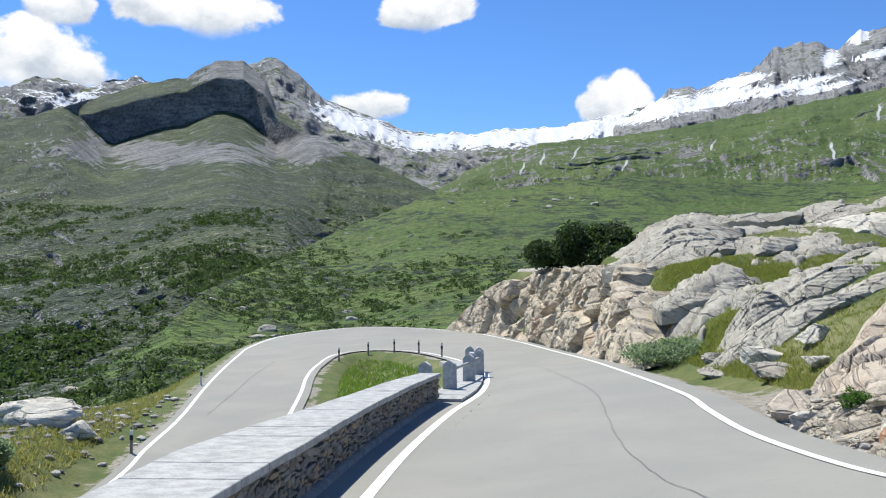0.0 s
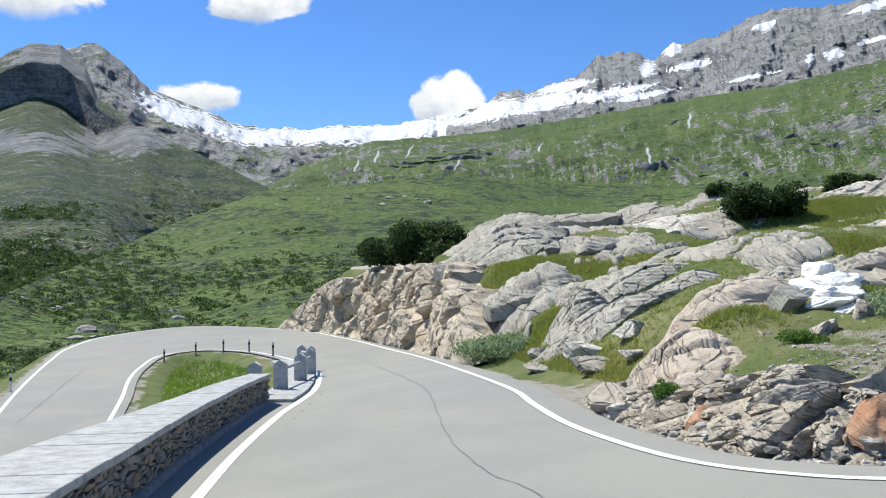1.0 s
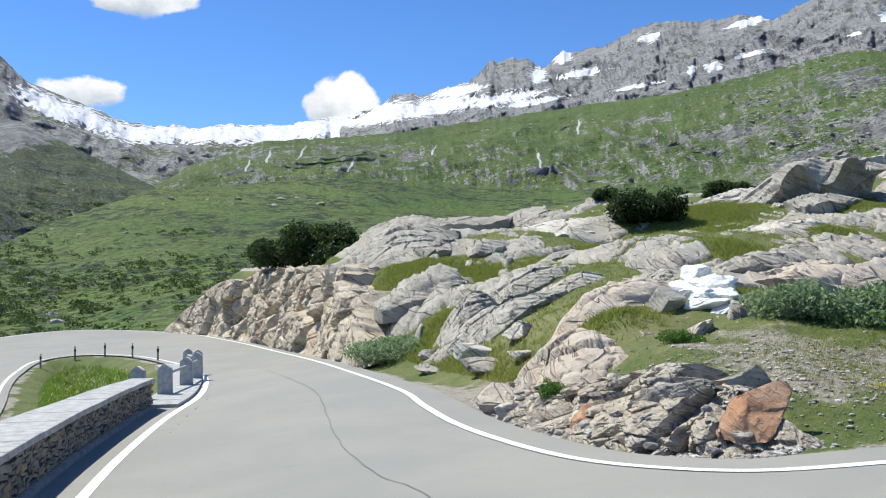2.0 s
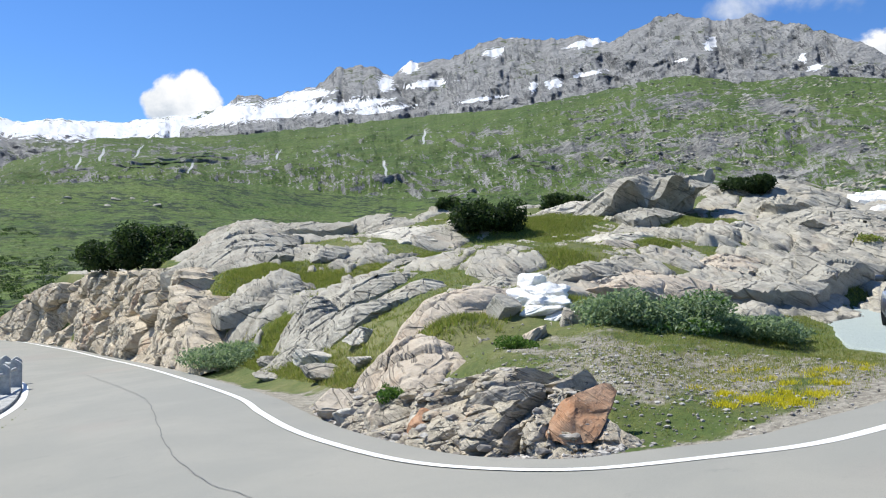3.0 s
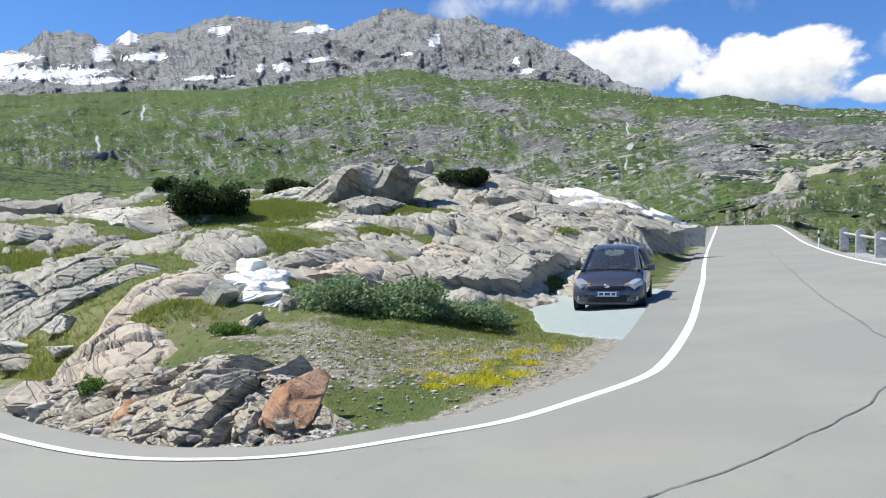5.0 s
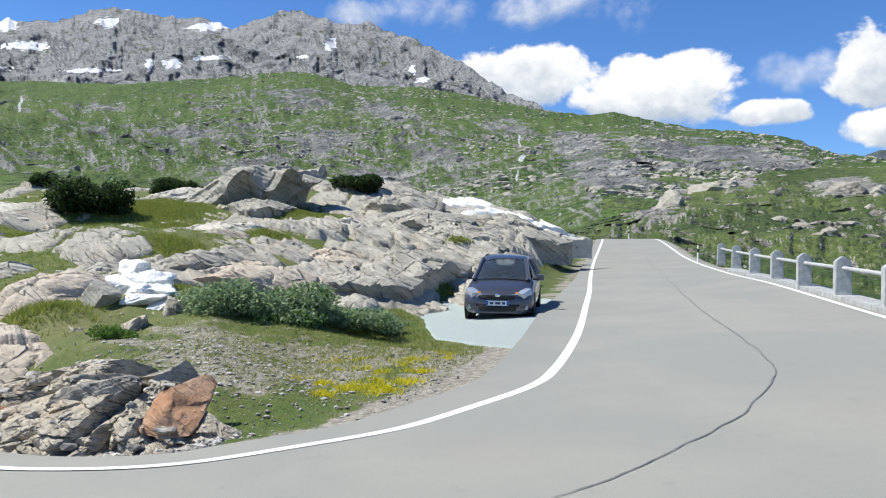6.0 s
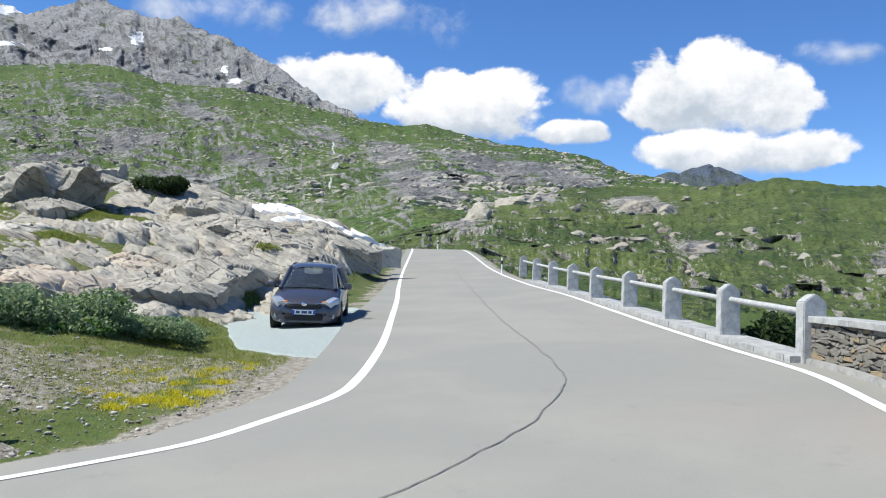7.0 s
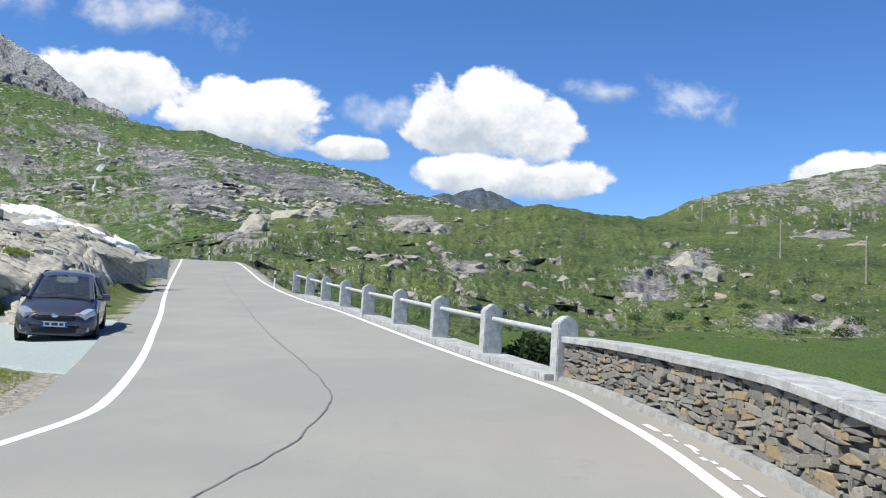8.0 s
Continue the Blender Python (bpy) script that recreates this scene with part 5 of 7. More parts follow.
# crags standing out of the hillside across the road: bearing, elevation, size in degrees, lean
for i, (az, el, wide, tall, kind) in enumerate([(76.3, 6.3, 3.6, 1.5, 0), (78.2, 6.0, 2.2, 1.0, 1), (80.2, 3.9, 2.4, 1.3, 0), (69.0, 6.6, 4.5, 1.6, 1), (66.2, 5.6, 3.0, 1.8, 1), (93.6, 4.5, 3.6, 1.6, 1), (95.0, 3.8, 2.0, 1.4, 1),
                                                (98.6, 1.2, 3.2, 1.1, 0), (102.6, 1.3, 1.8, 1.1, 0), (86.0, 3.4, 1.2, 0.5, 1), (83.0, 5.0, 1.3, 0.5, 1), (72.5, 4.6, 1.6, 0.7, 1)]):
    x, y, z, d = on_slope(az, el, SKY_EAST, [(57, 95), (64, 70), (72, 42), (80, 24), (112, 19)], [(57, 170), (75, 240), (90, 210), (112, 190)], [(57, 1.5), (66, 1.0), (76, -2.4), (84, -6.2), (112, -7.5)])
    k = d * 0.01745
    rock(x, y, (wide * k, wide * k * 0.8, tall * k * 1.6), 230 + i, (DARK_GNEISS, GNEISS)[kind], "layered crag standing out of the turf", 0.5, 90 - az + 15 * (i % 3), (6, 12 - 5 * (i % 4)), z - 0.3 * tall * k, cuts=12, layers=tall * k * 0.22, rough=0.06, detail=4)


# ---- parapet walls, posts and kerbs ----
def at_index(line, k):
    """A point on a line by its pair number, with the way the line runs."""
    i = k * PER
    j = int(min(max(i, 0), len(line) - 2))
    f = i - j
    d = line[j + 1] - line[j]
    return line[j] * (1 - f) + line[j + 1] * f, d / np.linalg.norm(d[:2])


def stone_wall_material():
    n = Nodes("wall_stone", 0.9)
    c = n.ramp(n.chance(), (0.0, (0.126, 0.118, 0.102)), (0.3, (0.181, 0.170, 0.144)), (0.55, (0.239, 0.224, 0.192)), (0.76, (0.202, 0.185, 0.155)), (0.86, (0.302, 0.235, 0.143)), (0.94, (0.269, 0.197, 0.118)), (1.0, (0.289, 0.271, 0.239)))
    p = n.place()
    f = n.noise(p, 22, 6, 0.65)
    c = n.mix(n.math("MULTIPLY", n.step(f, 0.45, 0.68), 0.5), c, n.mix(0.6, c, (0.07, 0.065, 0.06)))
    c = n.mix(n.math("MULTIPLY", n.step(n.noise(p, 60, 3), 0.6, 0.7), 0.4), c, (0.6, 0.59, 0.55))
    return n.done(c, n.bump(f, 0.7, 0.02), 0.92)


WALL_STONE = stone_wall_material()
# mortar, its colour darkened for the shadow in the joints between stones
MORTAR = plain("joint_shade_mortar", (0.07, 0.065, 0.058), (0.13, 0.12, 0.105), 8.0, 0.95, 0.5, 0.02)
CAP = plain("granite_slab", (0.27, 0.272, 0.265), (0.44, 0.44, 0.425), 5.0, 0.8, 0.5, 0.015, by_object=0.5)
CONCRETE = plain("concrete_footing", (0.17, 0.167, 0.155), (0.27, 0.265, 0.25), 6.0, 0.9, 0.4, 0.012)

W0, W1 = 7.62, 19.42
CAP_THICK = 0.095


def wall_tall(k):
    return float(np.interp(k, [7.6, 8.5, 9.5, 10.5, 11.5, 13, 14.5], [0.60, 0.67, 0.74, 0.79, 0.77, 0.68, 0.62]))


def wall_thick(k):
    return float(np.interp(k, [7.5, 9, 10, 11, 12.5, 14, 16.2, 16.8, 17.1, 17.6, 18.2, 19.1, 19.45], [0.42, 0.44, 0.46, 0.50, 0.70, 0.95, 1.0, 1.2, 1.12, 0.92, 0.74, 0.56, 0.40]))


def build_wall():
    ks = np.arange(W0, W1 + 1e-6, (W1 - W0) / 240)
    face = aside(WALL_LINE, -WALL_GAP)
    pts = [at_index(face, k) for k in ks]
    thick = [wall_thick(k) for k in ks]
    wall = new("parapet_wall")
    # core
    rows = []
    for (p, d), t, WALL_TALL in zip(pts, thick, [wall_tall(k) for k in ks]):
        nrm = np.array([-d[1], d[0], 0])  # away from the road: the wall side lies to the left of the run
        rows.append([p + nrm * 0.05 + (0, 0, -0.25), p + nrm * 0.05 + (0, 0, WALL_TALL - 0.005), p + nrm * (t - 0.05) + (0, 0, WALL_TALL - 0.005), p + nrm * (t - 0.05) + (0, 0, -3.0)])
    me = grid_mesh("core", np.array(rows).transpose(1, 0, 2), flip=False)
    for q in me.polygons:
        q.use_smooth = False
    part("core", me, MORTAR, wall)
    # end faces
    for r in (rows[0], rows[-1]):
        bm = bmesh.new()
        bm.faces.new([bm.verts.new(v) for v in r])
        bmesh.ops.solidify(bm, geom=bm.faces[:], thickness=0.03)
        part("end_face", bm, MORTAR, wall)
    # footing strip
    foot = []
    for (p, d) in pts:
        nrm = np.array([-d[1], d[0], 0])
        foot.append([p - nrm * 0.10 + (0, 0, -0.1), p - nrm * 0.08 + (0, 0, 0.075), p + nrm * 0.06 + (0, 0, 0.09)])
    me = grid_mesh("footing", np.array(foot).transpose(1, 0, 2))
    part("footing", me, CONCRETE, wall, "low concrete footing")
    # cap slabs
    length = np.cumsum([0] + [np.linalg.norm(pts[i + 1][0] - pts[i][0]) for i in range(len(pts) - 1)])
    rnd = random.Random(5)
    s = 0.0
    slab = 0
    while s < length[-1] - 0.15:
        e = min(s + rnd.uniform(0.85, 1.25), length[-1])
        if length[-1] - e < 0.4:
            e = length[-1]
        bm = bmesh.new()
        lo, hi = [], []
        for t in np.linspace(s + 0.006, e - 0.006, 4):
            k = float(np.interp(t, length, ks))
            p, d = at_index(face, k)
            nrm = np.array([-d[1], d[0], 0])
            w = wall_thick(k)
            lift = np.array((0, 0, wall_tall(k) + 0.004 * (slab % 3)))
            for edge in (-0.06, w + 0.06):
                lo.append(bm.verts.new(p + nrm * edge + lift))
                hi.append(bm.verts.new(p + nrm * edge + lift + (0, 0, CAP_THICK)))
        for i in range(3):
            a, b, c, e2 = 2 * i, 2 * i + 1, 2 * i + 3, 2 * i + 2
            bm.faces.new((hi[a], hi[b], hi[c], hi[e2]))
            bm.faces.new((lo[e2], lo[c], lo[b], lo[a]))
            bm.faces.new((lo[a], hi[a], hi[e2], lo[e2]))
            bm.faces.new((lo[b], lo[c], hi[c], hi[b]))
        bm.faces.new((lo[0], lo[1], hi[1], hi[0]))
        bm.faces.new((lo[7], lo[6], hi[6], hi[7]))
        bmesh.ops.recalc_face_normals(bm, faces=bm.faces[:])
        bmesh.ops.bevel(bm, geom=[x for x in bm.edges if x.calc_face_angle(0) > 0.6], offset=0.008, segments=1, affect="EDGES")
        part("cap_slab", bm, CAP, wall)
        slab += 1
        s = e
    return tagged(wall, "rubble stone parapet wall with pale granite cap slabs", "wall"), face, ks, length


parapet, WALL_FACE, _ks, _len = build_wall()


def stone_forms(seed, count=10):
    """A few stone faces with chipped corners, one unit across and half a unit deep."""
    rnd = random.Random(seed)
    out = []
    for _ in range(count):
        bm = bmesh.new()
        n = rnd.choice((4, 4, 5, 5))
        ring = []
        for i in range(n):
            a = 2 * math.pi * (i + 0.5 + rnd.uniform(-0.13, 0.13)) / n
            c, s = math.cos(a), math.sin(a)
            k = 0.5 / max(abs(c), abs(s)) ** 0.95
            ring.append((c * k * rnd.uniform(0.86, 1.0), s * k * rnd.uniform(0.86, 1.0)))
        back = [bm.verts.new((u, 0.5, v)) for u, v in ring]
        front = [bm.verts.new((u * 0.985, -0.06 - 0.10 * rnd.random(), v * 0.98)) for u, v in ring]
        tip = (rnd.uniform(-0.04, 0.04), rnd.uniform(-0.04, 0.04))
        inner = [bm.verts.new((u * 0.86 + tip[0] * 0.5, -0.15 + tip[0] * u + tip[1] * v - 0.05 * rnd.random(), v * 0.80)) for u, v in ring]
        for i in range(n):
            j = (i + 1) % n
            bm.faces.new((back[i], back[j], front[j], front[i]))
            bm.faces.new((front[i], front[j], inner[j], inner[i]))
        bm.faces.new(inner)
        bmesh.ops.recalc_face_normals(bm, faces=bm.faces[:])
        me = finish(bm, "stone")
        me.materials.append(WALL_STONE)
        out.append(me)
    return out


# granite posts with a gabled head and a socket for the rail
POST_W, POST_D, POST_H = 0.36, 0.26, 0.98


def post_thing():
    bm = bmesh.new()
    w, d, h = POST_W / 2, POST_D / 2, POST_H - 0.12
    prof = [(-w * 1.06, -0.1), (w * 1.06, -0.1), (w, h * 0.55), (w * 0.98, h), (0.02, POST_H), (-0.02, POST_H), (-w * 0.98, h), (-w, h * 0.55)]
    f = [bm.verts.new((x, -d, z)) for x, z in prof]
    b = [bm.verts.new((x, d, z)) for x, z in prof]
    bm.faces.new(f)
    bm.faces.new(b[::-1])
    for i in range(len(prof)):
        j = (i + 1) % len(prof)
        bm.faces.new((f[j], f[i], b[i], b[j]))
    bmesh.ops.recalc_face_normals(bm, faces=bm.faces[:])
    bmesh.ops.bevel(bm, geom=[e for e in bm.edges if e.calc_face_angle(0) > 0.5], offset=0.016, segments=2, affect="EDGES")
    me = finish(bm, "guard_post", True, 40)
    me.materials.append(GRANITE)
    return me


POST = post_thing()
SOCKET = plain("dark_socket", (0.03, 0.03, 0.03), (0.06, 0.06, 0.06), 20.0, 0.95)


def guard_post(p, d, group, label):
    """A post facing along the road, with the rail's sockets let into its two sides."""
    ob = new("guard_post", POST)
    ob.matrix_world = pose(float(p[0]), float(p[1]), float(p[2]), 0, 0, math.degrees(math.atan2(d[1], d[0])) + 90)
    tagged(ob, label, "post", group)
    return ob


def rail(a, b, group):
    a, b = Vector([float(v) for v in a]), Vector([float(v) for v in b])
    bm = bmesh.new()
    bmesh.ops.create_cone(bm, cap_ends=True, segments=10, radius1=0.05, radius2=0.05, depth=(b - a).length)
    for v in bm.verts:
        v.co.x += 0.006 * math.sin(v.co.z * 3)
    me = finish(bm, "rail", True, 40)
    me.materials.append(GRANITE)
    ob = new("guard_rail", me)
    ob.matrix_world = Matrix.Translation((a + b) / 2) @ (b - a).to_track_quat("Z", "Y").to_matrix().to_4x4()
    return tagged(ob, "round weathered grey rail between stone posts", "rail", group)


def kerb(name, k0, k1, near, far, tall, label):
    """A raised granite strip along the wall side of the road, in blocks."""
    base = aside(WALL_LINE, -near)
    top = new(name)
    s = k0
    while s < k1 - 1e-6:
        p, d = at_index(base, s)
        step_ = 1.1 / (np.linalg.norm(at_index(base, min(s + 0.05, 35.9))[0] - p) / 0.05)
        e = min(s + step_, k1)
        bm = bmesh.new()
        lo, hi = [], []
        for t in (s + 0.004, (s + e) / 2, e - 0.004):
            q, d = at_index(base, t)
            nrm = np.array([-d[1], d[0], 0])
            for w in (0, far - near):
                lo.append(bm.verts.new(q + nrm * w + (0, 0, -0.5 if w else -0.1)))
                hi.append(bm.verts.new(q + nrm * w + (0, 0, tall)))
        for i in range(2):
            a, b, c, f = 2 * i, 2 * i + 1, 2 * i + 3, 2 * i + 2
            bm.faces.new((hi[a], hi[b], hi[c], hi[f]))
            bm.faces.new((lo[a], hi[a], hi[f], lo[f]))
            bm.faces.new((lo[b], lo[c], hi[c], hi[b]))
        bm.faces.new((lo[0], lo[1], hi[1], hi[0]))
        bm.faces.new((lo[5], lo[4], hi[4], hi[5]))
        bmesh.ops.recalc_face_normals(bm, faces=bm.faces[:])
        part("kerb_stone", bm, CAP, top)
        s = e
    return tagged(top, label, "kerb")


FENCE_OFF = 0.85
kerb("kerb", 2.9, 7.60, 0.30, 0.95, 0.10, "low granite kerb under the stone posts beside the road")
kerb("kerb", 19.44, 22.6, 0.22, 1.25, 0.08, "low granite kerb under the stone posts at the hairpin")


def post_row(spots, group, label):
    """Posts at the given places on their kerb, with rails between them."""
    pts = [np.array((x, y, 0.097 * x - 0.031 * y - 0.01)) for x, y in spots]
    for i, p in enumerate(pts):
        a, b = pts[max(i - 1, 0)], pts[min(i + 1, len(pts) - 1)]
        guard_post(p, (b - a) / np.linalg.norm((b - a)[:2]), group, label)
    for a, b in zip(pts, pts[1:]):
        t = (b - a) / np.linalg.norm(b - a)
        rail(a + t * (POST_D / 2 - 0.06) + (0, 0, 0.70), b - t * (POST_D / 2 - 0.06) + (0, 0, 0.70), group)


post_row([(14.36, 0.80), (17.03, 2.37), (19.74, 3.94), (22.8, 5.65), (25.8, 7.4), (29.0, 9.15), (32.5, 11.05), (36.6, 13.2), (41.5, 15.7)], "stone posts along the upper road", "pale granite post with a gabled head on the kerb")
post_row([(0.05, 25.4), (0.68, 28.4), (1.10, 31.3), (1.22, 34.2), (0.95, 37.2)], "stone posts at the hairpin", "grey granite post with a gabled head, in shade")
guard_post(np.array((-0.62, 24.2, -0.74)), np.array((0.2, 0.98, 0)), "stone posts at the hairpin", "grey granite post behind the end of the wall")


# ---- the lay-by and the parked car ----
GRAVEL = plain("pale_gravel", (0.30, 0.345, 0.325), (0.46, 0.51, 0.485), 28.0, 0.95, 0.9, 0.02, by_object=-1)


def build_layby():
    s_, v = np.meshgrid(np.linspace(0, 1, 130), np.linspace(0.7, 4.5, 48), indexing="ij")
    start = np.interp(v, [0.7, 0.95, 2.1, 3.0, 4.4, 4.6], [15.5, 15.7, 16.7, 18.0, 23.6, 25.0]) + 0.3 * fbm(v * 1.3, v * 0 + 3, 4, 71)
    u = start + (27.6 + 0.3 * fbm(v, v * 0 + 5, 3, 72) - start) * s_
    v = v + 0.18 * fbm(u * 0.8, u * 0 + 9, 4, 73) * smooth(v, 3.4, 4.4)
    x, y = 0.875 * u - 0.484 * v, 0.484 * u + 0.875 * v
    z = land(x, y) + 0.035 + 0.012 * fbm(x * 3, y * 3, 3, 75)
    rim = np.minimum(np.minimum(u - start, 27.6 - u), np.minimum(v - 0.7, 4.5 - v))
    z = z - 0.10 * (1 - smooth(rim + 0.25 * fbm(x * 2, y * 2, 3, 77), 0.0, 0.35))
    me = grid_mesh("lay_by", np.stack([x, y, z], -1), flip=False)
    me.materials.append(GRAVEL)
    return tagged(new("lay_by", me), "lay-by of pale crushed gravel beside the road", "gravel", kind="structure")


build_layby()


def car_paint():
    n = Nodes("grey_car_paint", 0.32)
    n.bsdf.inputs["Coat Weight"].default_value = 0.8
    n.bsdf.inputs["Coat Roughness"].default_value = 0.05
    flake = n.noise(n.own(), 260, 2)
    return n.done(n.mix(flake, (0.055, 0.055, 0.070), (0.095, 0.095, 0.115)), None, 0.34, 0.55)


def flat(name, colour, rough=0.5, metal=0.0, through_=0.0):
    n = Nodes(name, rough)
    v = n.noise(n.own(), 14, 4)
    if through_:
        n.bsdf.inputs["Transmission Weight"].default_value = through_
    return n.done(n.mix(n.math("MULTIPLY", v, 0.35), colour, tuple(c * 0.7 for c in colour)), None, rough, metal)


PAINT = car_paint()
TRIM = flat("black_trim", (0.018, 0.018, 0.02), 0.6)
CABIN = flat("dark_cabin", (0.02, 0.022, 0.026), 0.85)
GLASS = flat("tinted_glass", (0.62, 0.68, 0.68), 0.02, 0.0, 0.96)
GLASS.node_tree.nodes["Principled BSDF"].inputs["Specular IOR Level"].default_value = 0.22
LAMP = flat("lamp_lens", (0.46, 0.49, 0.53), 0.12, 0.45)
AMBER = flat("amber_lens", (0.85, 0.30, 0.04), 0.25)
CHROME = flat("chrome", (0.75, 0.75, 0.76), 0.12, 1.0)
RUBBER = flat("tyre_rubber", (0.022, 0.022, 0.022), 0.85)
ALLOY = flat("alloy_rim", (0.45, 0.45, 0.46), 0.3, 0.9)
PLATE = flat("plate_white", (0.75, 0.77, 0.80), 0.5)
PLATE_BLUE = flat("plate_blue", (0.03, 0.08, 0.38), 0.5)
INK = flat("plate_ink", (0.06, 0.07, 0.12), 0.6)


def loft(rings, name, closed=True):
    return grid_mesh(name, np.array(rings), closed=closed)


def panel(name, corners, material, parent, bow=0.03, thick=0.012, label="", n=6):
    """A bowed pane or panel: corners go round; bow lifts its middle along the normal."""
    a, b, c, d = (np.array(v, float) for v in corners)
    nrm = np.cross(b - a, d - a)
    nrm /= np.linalg.norm(nrm)
    u, v = np.meshgrid(np.linspace(0, 1, n), np.linspace(0, 1, n), indexing="ij")
    u, v = u[..., None], v[..., None]
    p = a * (1 - u) * (1 - v) + b * u * (1 - v) + c * u * v + d * (1 - u) * v + nrm * bow * 4 * np.maximum(u * (1 - u), 0) * (0.4 + 2.4 * v * (1 - v))
    me = grid_mesh(name, p)
    bm = bmesh.new()
    bm.from_mesh(me)
    bpy.data.meshes.remove(me)
    bmesh.ops.solidify(bm, geom=bm.faces[:], thickness=-thick)
    bmesh.ops.recalc_face_normals(bm, faces=bm.faces[:])
    return part(name, bm, material, parent, label, True, 50)


def lump(name, at, size, material, parent, label="", turn=(0, 0, 0), sub=3, square=0.6):
    """A rounded block."""
    bm = bmesh.new()
    bmesh.ops.create_cube(bm, size=1)
    bmesh.ops.subdivide_edges(bm, edges=bm.edges[:], cuts=sub, use_grid_fill=True)
    for v in bm.verts:
        s = v.co.normalized() * 0.56
        v.co = v.co * square + s * (1 - square)
        v.co = Vector((v.co.x * size[0], v.co.y * size[1], v.co.z * size[2]))
    bmesh.ops.transform(bm, matrix=pose(*at, *turn), verts=bm.verts[:])
    return part(name, bm, material, parent, label, True, 50)


def build_car():
    car = new("car")
    # lower body: stations from nose to tail (x, half width, bottom, shoulder, top)
    st = [(1.97, 0.52, 0.26, 0.47, 0.52), (1.93, 0.66, 0.19, 0.54, 0.61), (1.82, 0.77, 0.16, 0.61, 0.70), (1.58, 0.845, 0.16, 0.70, 0.81), (1.15, 0.85, 0.17, 0.79, 0.91), (0.85, 0.85, 0.18, 0.86, 0.97),
          (0.4, 0.85, 0.19, 0.91, 1.00), (-0.3, 0.85, 0.19, 0.94, 1.00), (-1.0, 0.85, 0.19, 0.97, 1.02), (-1.5, 0.84, 0.20, 0.99, 1.04), (-1.8, 0.79, 0.24, 0.98, 1.02), (-1.93, 0.70, 0.30, 0.90, 0.95), (-1.96, 0.60, 0.36, 0.80, 0.85)]
    rings = []
    for x, w, zb, zs, zt in st:
        half = [(0.0, zb), (w * 0.70, zb), (w * 0.93, zb + 0.05), (w * 0.99, zb + 0.16), (w, (zb + zs) * 0.5), (w * 0.985, zs - 0.06), (w * 0.94, zs), (w * 0.84, (zs + zt) / 2 + 0.02), (w * 0.55, zt - 0.005), (0.0, zt + 0.015)]
        ring = [(x, y, z) for y, z in half] + [(x, -y, z) for y, z in half[-2:0:-1]]
        rings.append(ring)
    me = loft(rings, "body")
    bm = bmesh.new()
    bm.from_mesh(me)
    bpy.data.meshes.remove(me)
    bm.verts.ensure_lookup_table()
    n = len(rings[0])
    bm.faces.new([bm.verts[i] for i in range(n)][::-1])
    bm.faces.new([bm.verts[(len(rings) - 1) * n + i] for i in range(n)])
    bmesh.ops.recalc_face_normals(bm, faces=bm.faces[:])
    part("body", bm, PAINT, car, "", True, 55)
    # cabin core, dark, under the glass
    def ring4(z, xf, xr, wf, wr):
        return [(xf, -wf, z), (xf, wf, z), ((xf + xr) / 2, (wf + wr) / 2 + 0.04, z), (xr, wr, z), (xr, -wr, z), ((xf + xr) / 2, -(wf + wr) / 2 - 0.04, z)]
    core = [ring4(0.80, -0.45, -1.78, 0.62, 0.62), ring4(1.15, -0.50, -1.60, 0.58, 0.58), ring4(1.20, -0.55, -1.50, 0.56, 0.56)]
    me = loft(core, "cabin")
    part("cabin", me, CABIN, car, "dark rear of the cabin")
    # roof
    rr = []
    for x, w, z in [(0.24, 0.44, 1.435), (0.12, 0.53, 1.468), (-0.3, 0.57, 1.515), (-0.8, 0.575, 1.525), (-1.25, 0.55, 1.49), (-1.5, 0.52, 1.43)]:
        half = [(0, z + 0.02), (w * 0.45, z + 0.012), (w * 0.8, z - 0.012), (w * 0.98, z - 0.045), (w * 1.06, z - 0.10)]
        rr.append([(x, -y, q) for y, q in half[::-1]] + [(x, y, q) for y, q in half[1:]])
    me = grid_mesh("roof", np.array(rr))
    part("roof", me, PAINT, car)
    # glass
    panel("windscreen", [(1.00, -0.69, 0.945), (1.00, 0.69, 0.945), (0.15, 0.52, 1.425), (0.15, -0.52, 1.425)], GLASS, car, 0.09, label="tinted windscreen")
    panel("rear_window", [(-1.84, 0.58, 1.02), (-1.84, -0.58, 1.02), (-1.50, -0.50, 1.40), (-1.50, 0.50, 1.40)], GLASS, car, 0.03)
    for s in (1, -1):
        c = [(0.62, 0.76 * s, 0.97), (-0.42, 0.785 * s, 0.985), (-0.42, 0.60 * s, 1.40), (0.10, 0.575 * s, 1.40)]
        d = [(-0.48, 0.785 * s, 0.985), (-1.42, 0.75 * s, 1.03), (-1.28, 0.585 * s, 1.38), (-0.48, 0.60 * s, 1.40)]
        for q in (c, d):
            panel("side_window", q[::-1] if s > 0 else q, GLASS, car, 0.012)
        # pillars
        for a, b, w in [((1.04, 0.68, 0.93), (0.14, 0.55, 1.43), 0.055), ((-0.45, 0.79, 0.97), (-0.45, 0.60, 1.41), 0.05), ((-1.66, 0.71, 1.0), (-1.40, 0.56, 1.42), 0.16)]:
            a, b = Vector((a[0], a[1] * s, a[2])), Vector((b[0], b[1] * s, b[2]))
            bm = bmesh.new()
            bmesh.ops.create_cone(bm, cap_ends=True, segments=10, radius1=w, radius2=w * 0.85, depth=(b - a).length)
            bmesh.ops.transform(bm, matrix=Matrix.Translation((a + b) / 2) @ (b - a).to_track_quat("Z", "Y").to_matrix().to_4x4(), verts=bm.verts[:])
